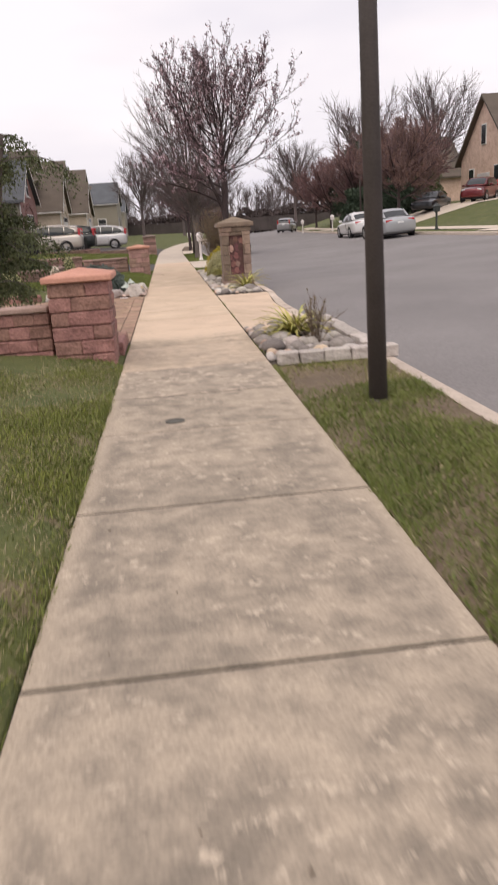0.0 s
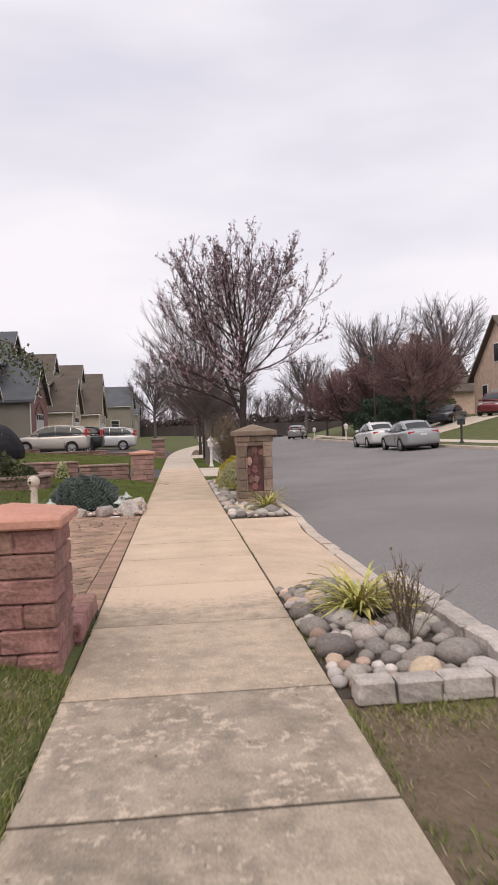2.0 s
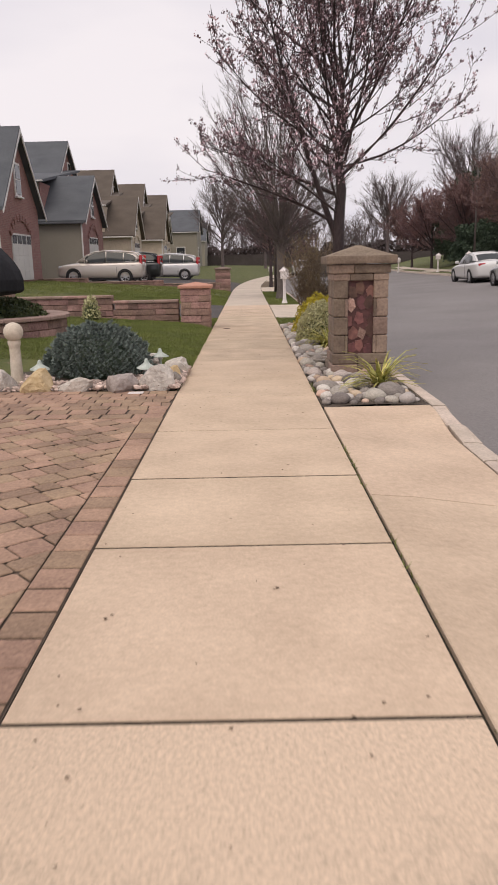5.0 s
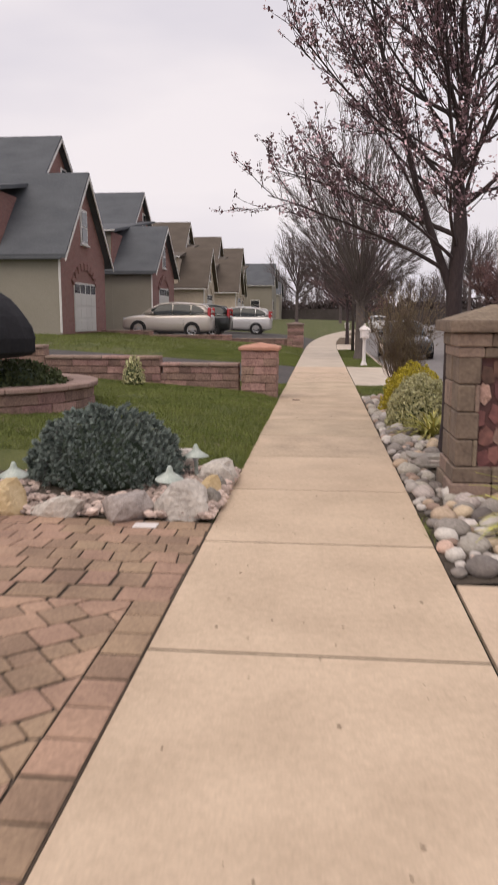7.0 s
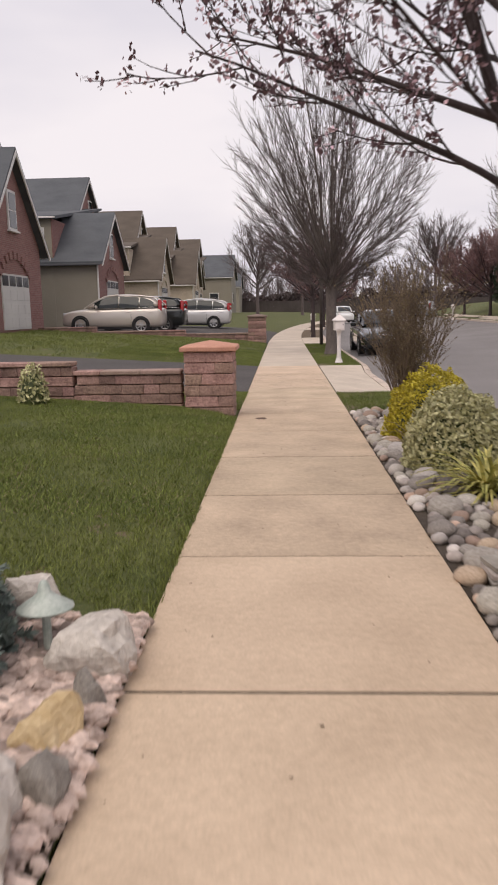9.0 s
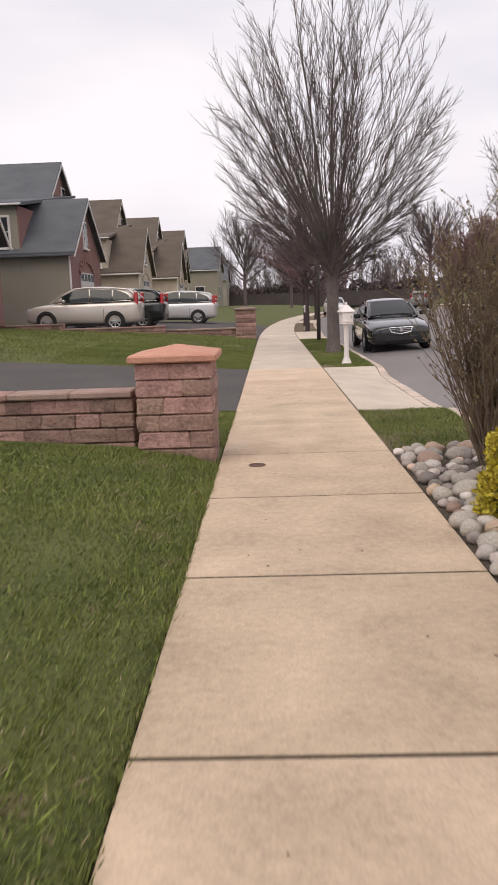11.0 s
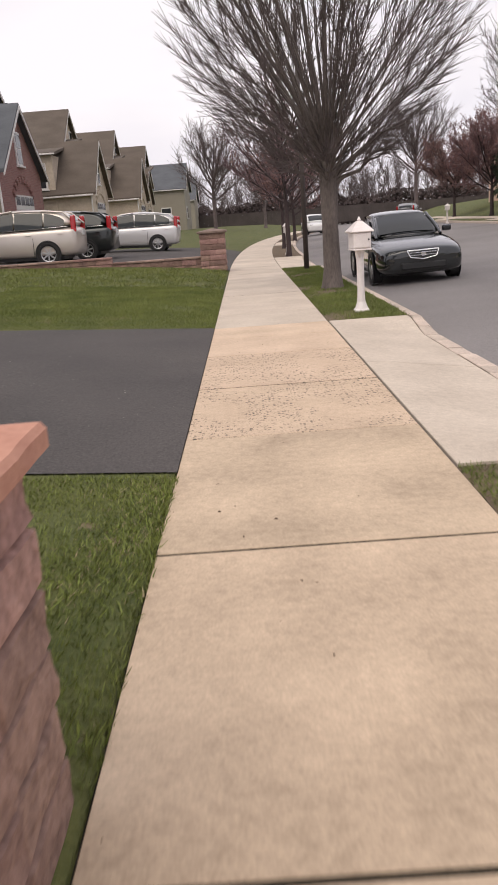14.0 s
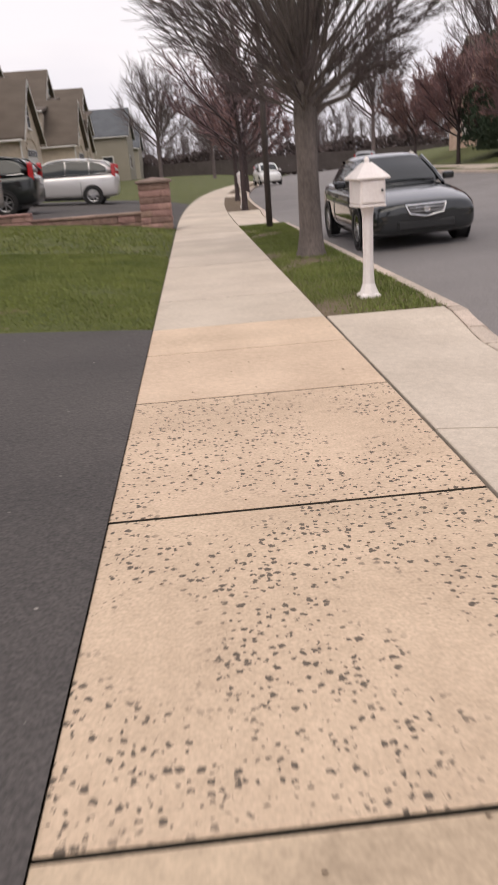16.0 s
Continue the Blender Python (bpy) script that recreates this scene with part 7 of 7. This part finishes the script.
car("dark_sedan", pose(18.4, 62.3, land(19.4, 63.4), 0, 0, -38), SEDAN, SGLASS, (0.93, 3.72), 0.325, paint("charcoal_paint", (0.02, 0.022, 0.026)), "dark sedan in a driveway across the street", 0, 4.72, S_LAMPS, 1.44)
car("red_suv", pose(21.4, 60.4, land(22.4, 61.5), 0, 0, -38), SUV, UGLASS, (0.88, 3.55), 0.355, paint("dark_red_paint", (0.14, 0.012, 0.016)), "dark red SUV in a driveway across the street", 0, 4.5, U_LAMPS, 1.7)
car("white_suv", pose(6.2, 98, -0.0, 0, 0, 4), SUV, UGLASS, (0.88, 3.55), 0.355, paint("white_paint", (0.7, 0.7, 0.7), 0.3, 0.0), "white SUV far along the street", 0, 4.5, U_LAMPS, 1.7)
car("grey_suv", pose(15.5, 104, 0.35, 0, 0, 160), SUV, UGLASS, (0.88, 3.55), 0.355, paint("grey_paint", (0.3, 0.3, 0.31), 0.3, 0.4), "grey SUV far along the street", 0, 4.5, U_LAMPS, 1.7)


# ---- grass ----
def blades(name, rects, density, h0, h1, mat, label, seed, lean=0.5, patch=0.0, wd=0.006):
    rng = np.random.default_rng(seed)
    out = []
    for x0, x1, y0, y1 in rects:
        n = int((x1 - x0) * (y1 - y0) * density)
        x, y = rng.uniform(x0, x1, n), rng.uniform(y0, y1, n)
        if patch:
            k = np.sin(x * 5.1 + 1.3 * np.sin(y * 2.3)) + np.sin(y * 3.7 + 1.7 * np.sin(x * 3.1)) + np.sin(y * 1.3 + x) + rng.normal(0, 1.0, n)
            keep = k > patch
            x, y = x[keep], y[keep]
        out.append((x, y))
    x, y = np.concatenate([o[0] for o in out]), np.concatenate([o[1] for o in out])
    z = np.array([land(a, b) for a, b in zip(x, y)]) - 0.012
    n = len(x)
    h = rng.uniform(h0, h1, n)
    a, l_ = rng.uniform(0, 2 * np.pi, n), rng.uniform(0.1, lean, n) * h * 1.6
    b = rng.uniform(0, 2 * np.pi, n)
    w_ = 0.55 * wd * rng.uniform(0.7, 1.4, n)
    base = np.stack([x, y, z], 1)
    sd = np.stack([np.cos(b), np.sin(b), 0 * b], 1) * w_[:, None]
    tip = base + np.stack([np.cos(a) * l_, np.sin(a) * l_, h], 1)
    V = np.stack([base - sd, base + sd, tip + sd * 0.25, tip - sd * 0.25], 1)
    ob = part(name, quads(name, V), mat)
    return tagged(ob, label, "grass", kind="stuff")


LEFT = [(-3.6, -0.76, 7.2, 14.85), (-4.6, -1.0, 25.75, 32.4), (-1.05, -0.76, 25.5, 32.4), (-2.6, -0.76, 33.1, 35.45), (-5.0, -0.77, 41.65, 47.5)]
blades("lawn_grass", LEFT[1:], 6800, 0.012, 0.037, M_GRASS, "short green lawn grass", 1, 0.7, -2.4)
blades("lawn_clumps", [(-3.2, -0.76, 27.0, 32.3), (-1.9, -0.76, 33.1, 35.4)], 2800, 0.018, 0.048, M_TUFT, "thick green clumps in the lawn", 29, 0.9, 0.3, 0.007)
blades("lawn_thatch", [(-3.2, -0.76, 27.0, 32.3), (-1.9, -0.76, 33.1, 35.4)], 2200, 0.010, 0.030, M_STRAW, "dry yellow thatch in the lawn", 30, 1.4, 0.6, 0.007)
blades("patchy_lawn_grass", LEFT[:1], 9000, 0.012, 0.045, M_GRASS, "short patchy green lawn grass", 9, 0.7, 0.35)
blades("lawn_tufts", LEFT[:1], 4200, 0.025, 0.055, M_TUFT, "longer bright green grass tufts in the patchy lawn", 19, 0.8, 1.9, 0.008)
blades("lawn_straw", LEFT[:1], 4200, 0.010, 0.035, M_STRAW, "dry straw-coloured grass in the lawn", 2, 1.4, -0.6, 0.007)
RIGHT = [(0.77, 1.86, 7.2, 14.05), (0.77, 1.86, 32.75, 35.3), (0.77, 1.86, 41.6, 53.9)]
blades("verge_grass", [(0.77, 1.86, 7.2, 12.9)], 8600, 0.012, 0.048, M_GRASS, "thin green verge grass", 3, 0.8, -0.7)
blades("bare_verge_grass", [(0.77, 1.86, 12.9, 14.05)], 4200, 0.012, 0.048, M_TUFT, "sparse grass beside the stone bed", 8, 0.8, 1.0)
blades("verge_straw", RIGHT[:1], 3000, 0.010, 0.03, M_STRAW, "dry verge grass", 4, 1.4, -0.6)
blades("verge_turf", RIGHT[1:], 4600, 0.015, 0.045, M_GRASS, "green verge turf", 5, 0.7, -1.2)
blades("edge_grass", [(-0.81, -0.752, 7.2, 14.8), (-0.81, -0.752, 25.6, 32.2), (-0.81, -0.752, 33.0, 35.4), (0.752, 0.81, 7.2, 14.0), (-1.6, -0.8, 32.05, 32.3), (-1.6, -0.8, 14.6, 14.82)], 4600, 0.02, 0.06, M_GRASS, "longer grass along the sidewalk edge", 6, 0.5, -0.2, 0.006)
blades("joint_weeds", [(0.752, 0.80, 22.85, 24.3), (0.757, 0.78, 17.0, 22.7), (-0.79, -0.752, 15.6, 16.4), (-0.85, -0.76, 25.3, 25.7), (0.755, 0.80, 14.3, 16.9)], 5200, 0.008, 0.035, M_GRASS, "small green weeds in the sidewalk joint", 12, 0.8, 1.1, 0.007)
blades("far_lawn_grass", [(-12, -5.0, 41.65, 54), (-5.0, -0.8, 47.5, 54), (-8.5, -4.6, 26.5, 32.4), (-6, -3.6, 7.2, 15)], 420, 0.03, 0.08, M_GRASS, "lawn grass further off", 7, 0.8, -1.5, 0.012)

# litter: dead leaves and crumbs on the walk
rnd = random.Random(60)
V, F = [], []
for _ in range(200):
    x, y = rnd.uniform(-0.74, 0.74), rnd.uniform(8, 42)
    if _ > 150:
        y = rnd.uniform(17, 25)
    if y > 36.2 and rnd.random() < 0.4:
        y = rnd.uniform(36.2, 39)
    r, a = rnd.uniform(0.003, 0.008), rnd.uniform(0, 6)
    k = len(V)
    for q in range(5):
        t = a + 2 * math.pi * q / 5
        rr = r * rnd.uniform(0.5, 1.2)
        V.append((x + rr * math.cos(t) * 1.4, y + rr * math.sin(t), 0.004 + rnd.uniform(0, 0.004)))
    V.append((x, y, 0.009))
    F += [(k + q, k + (q + 1) % 5, k + 5) for q in range(5)]
tagged(part("leaf_litter", raw("leaf_litter", V, F), M_CLEAF), "small dead leaves and crumbs on the sidewalk", "litter", kind="stuff")
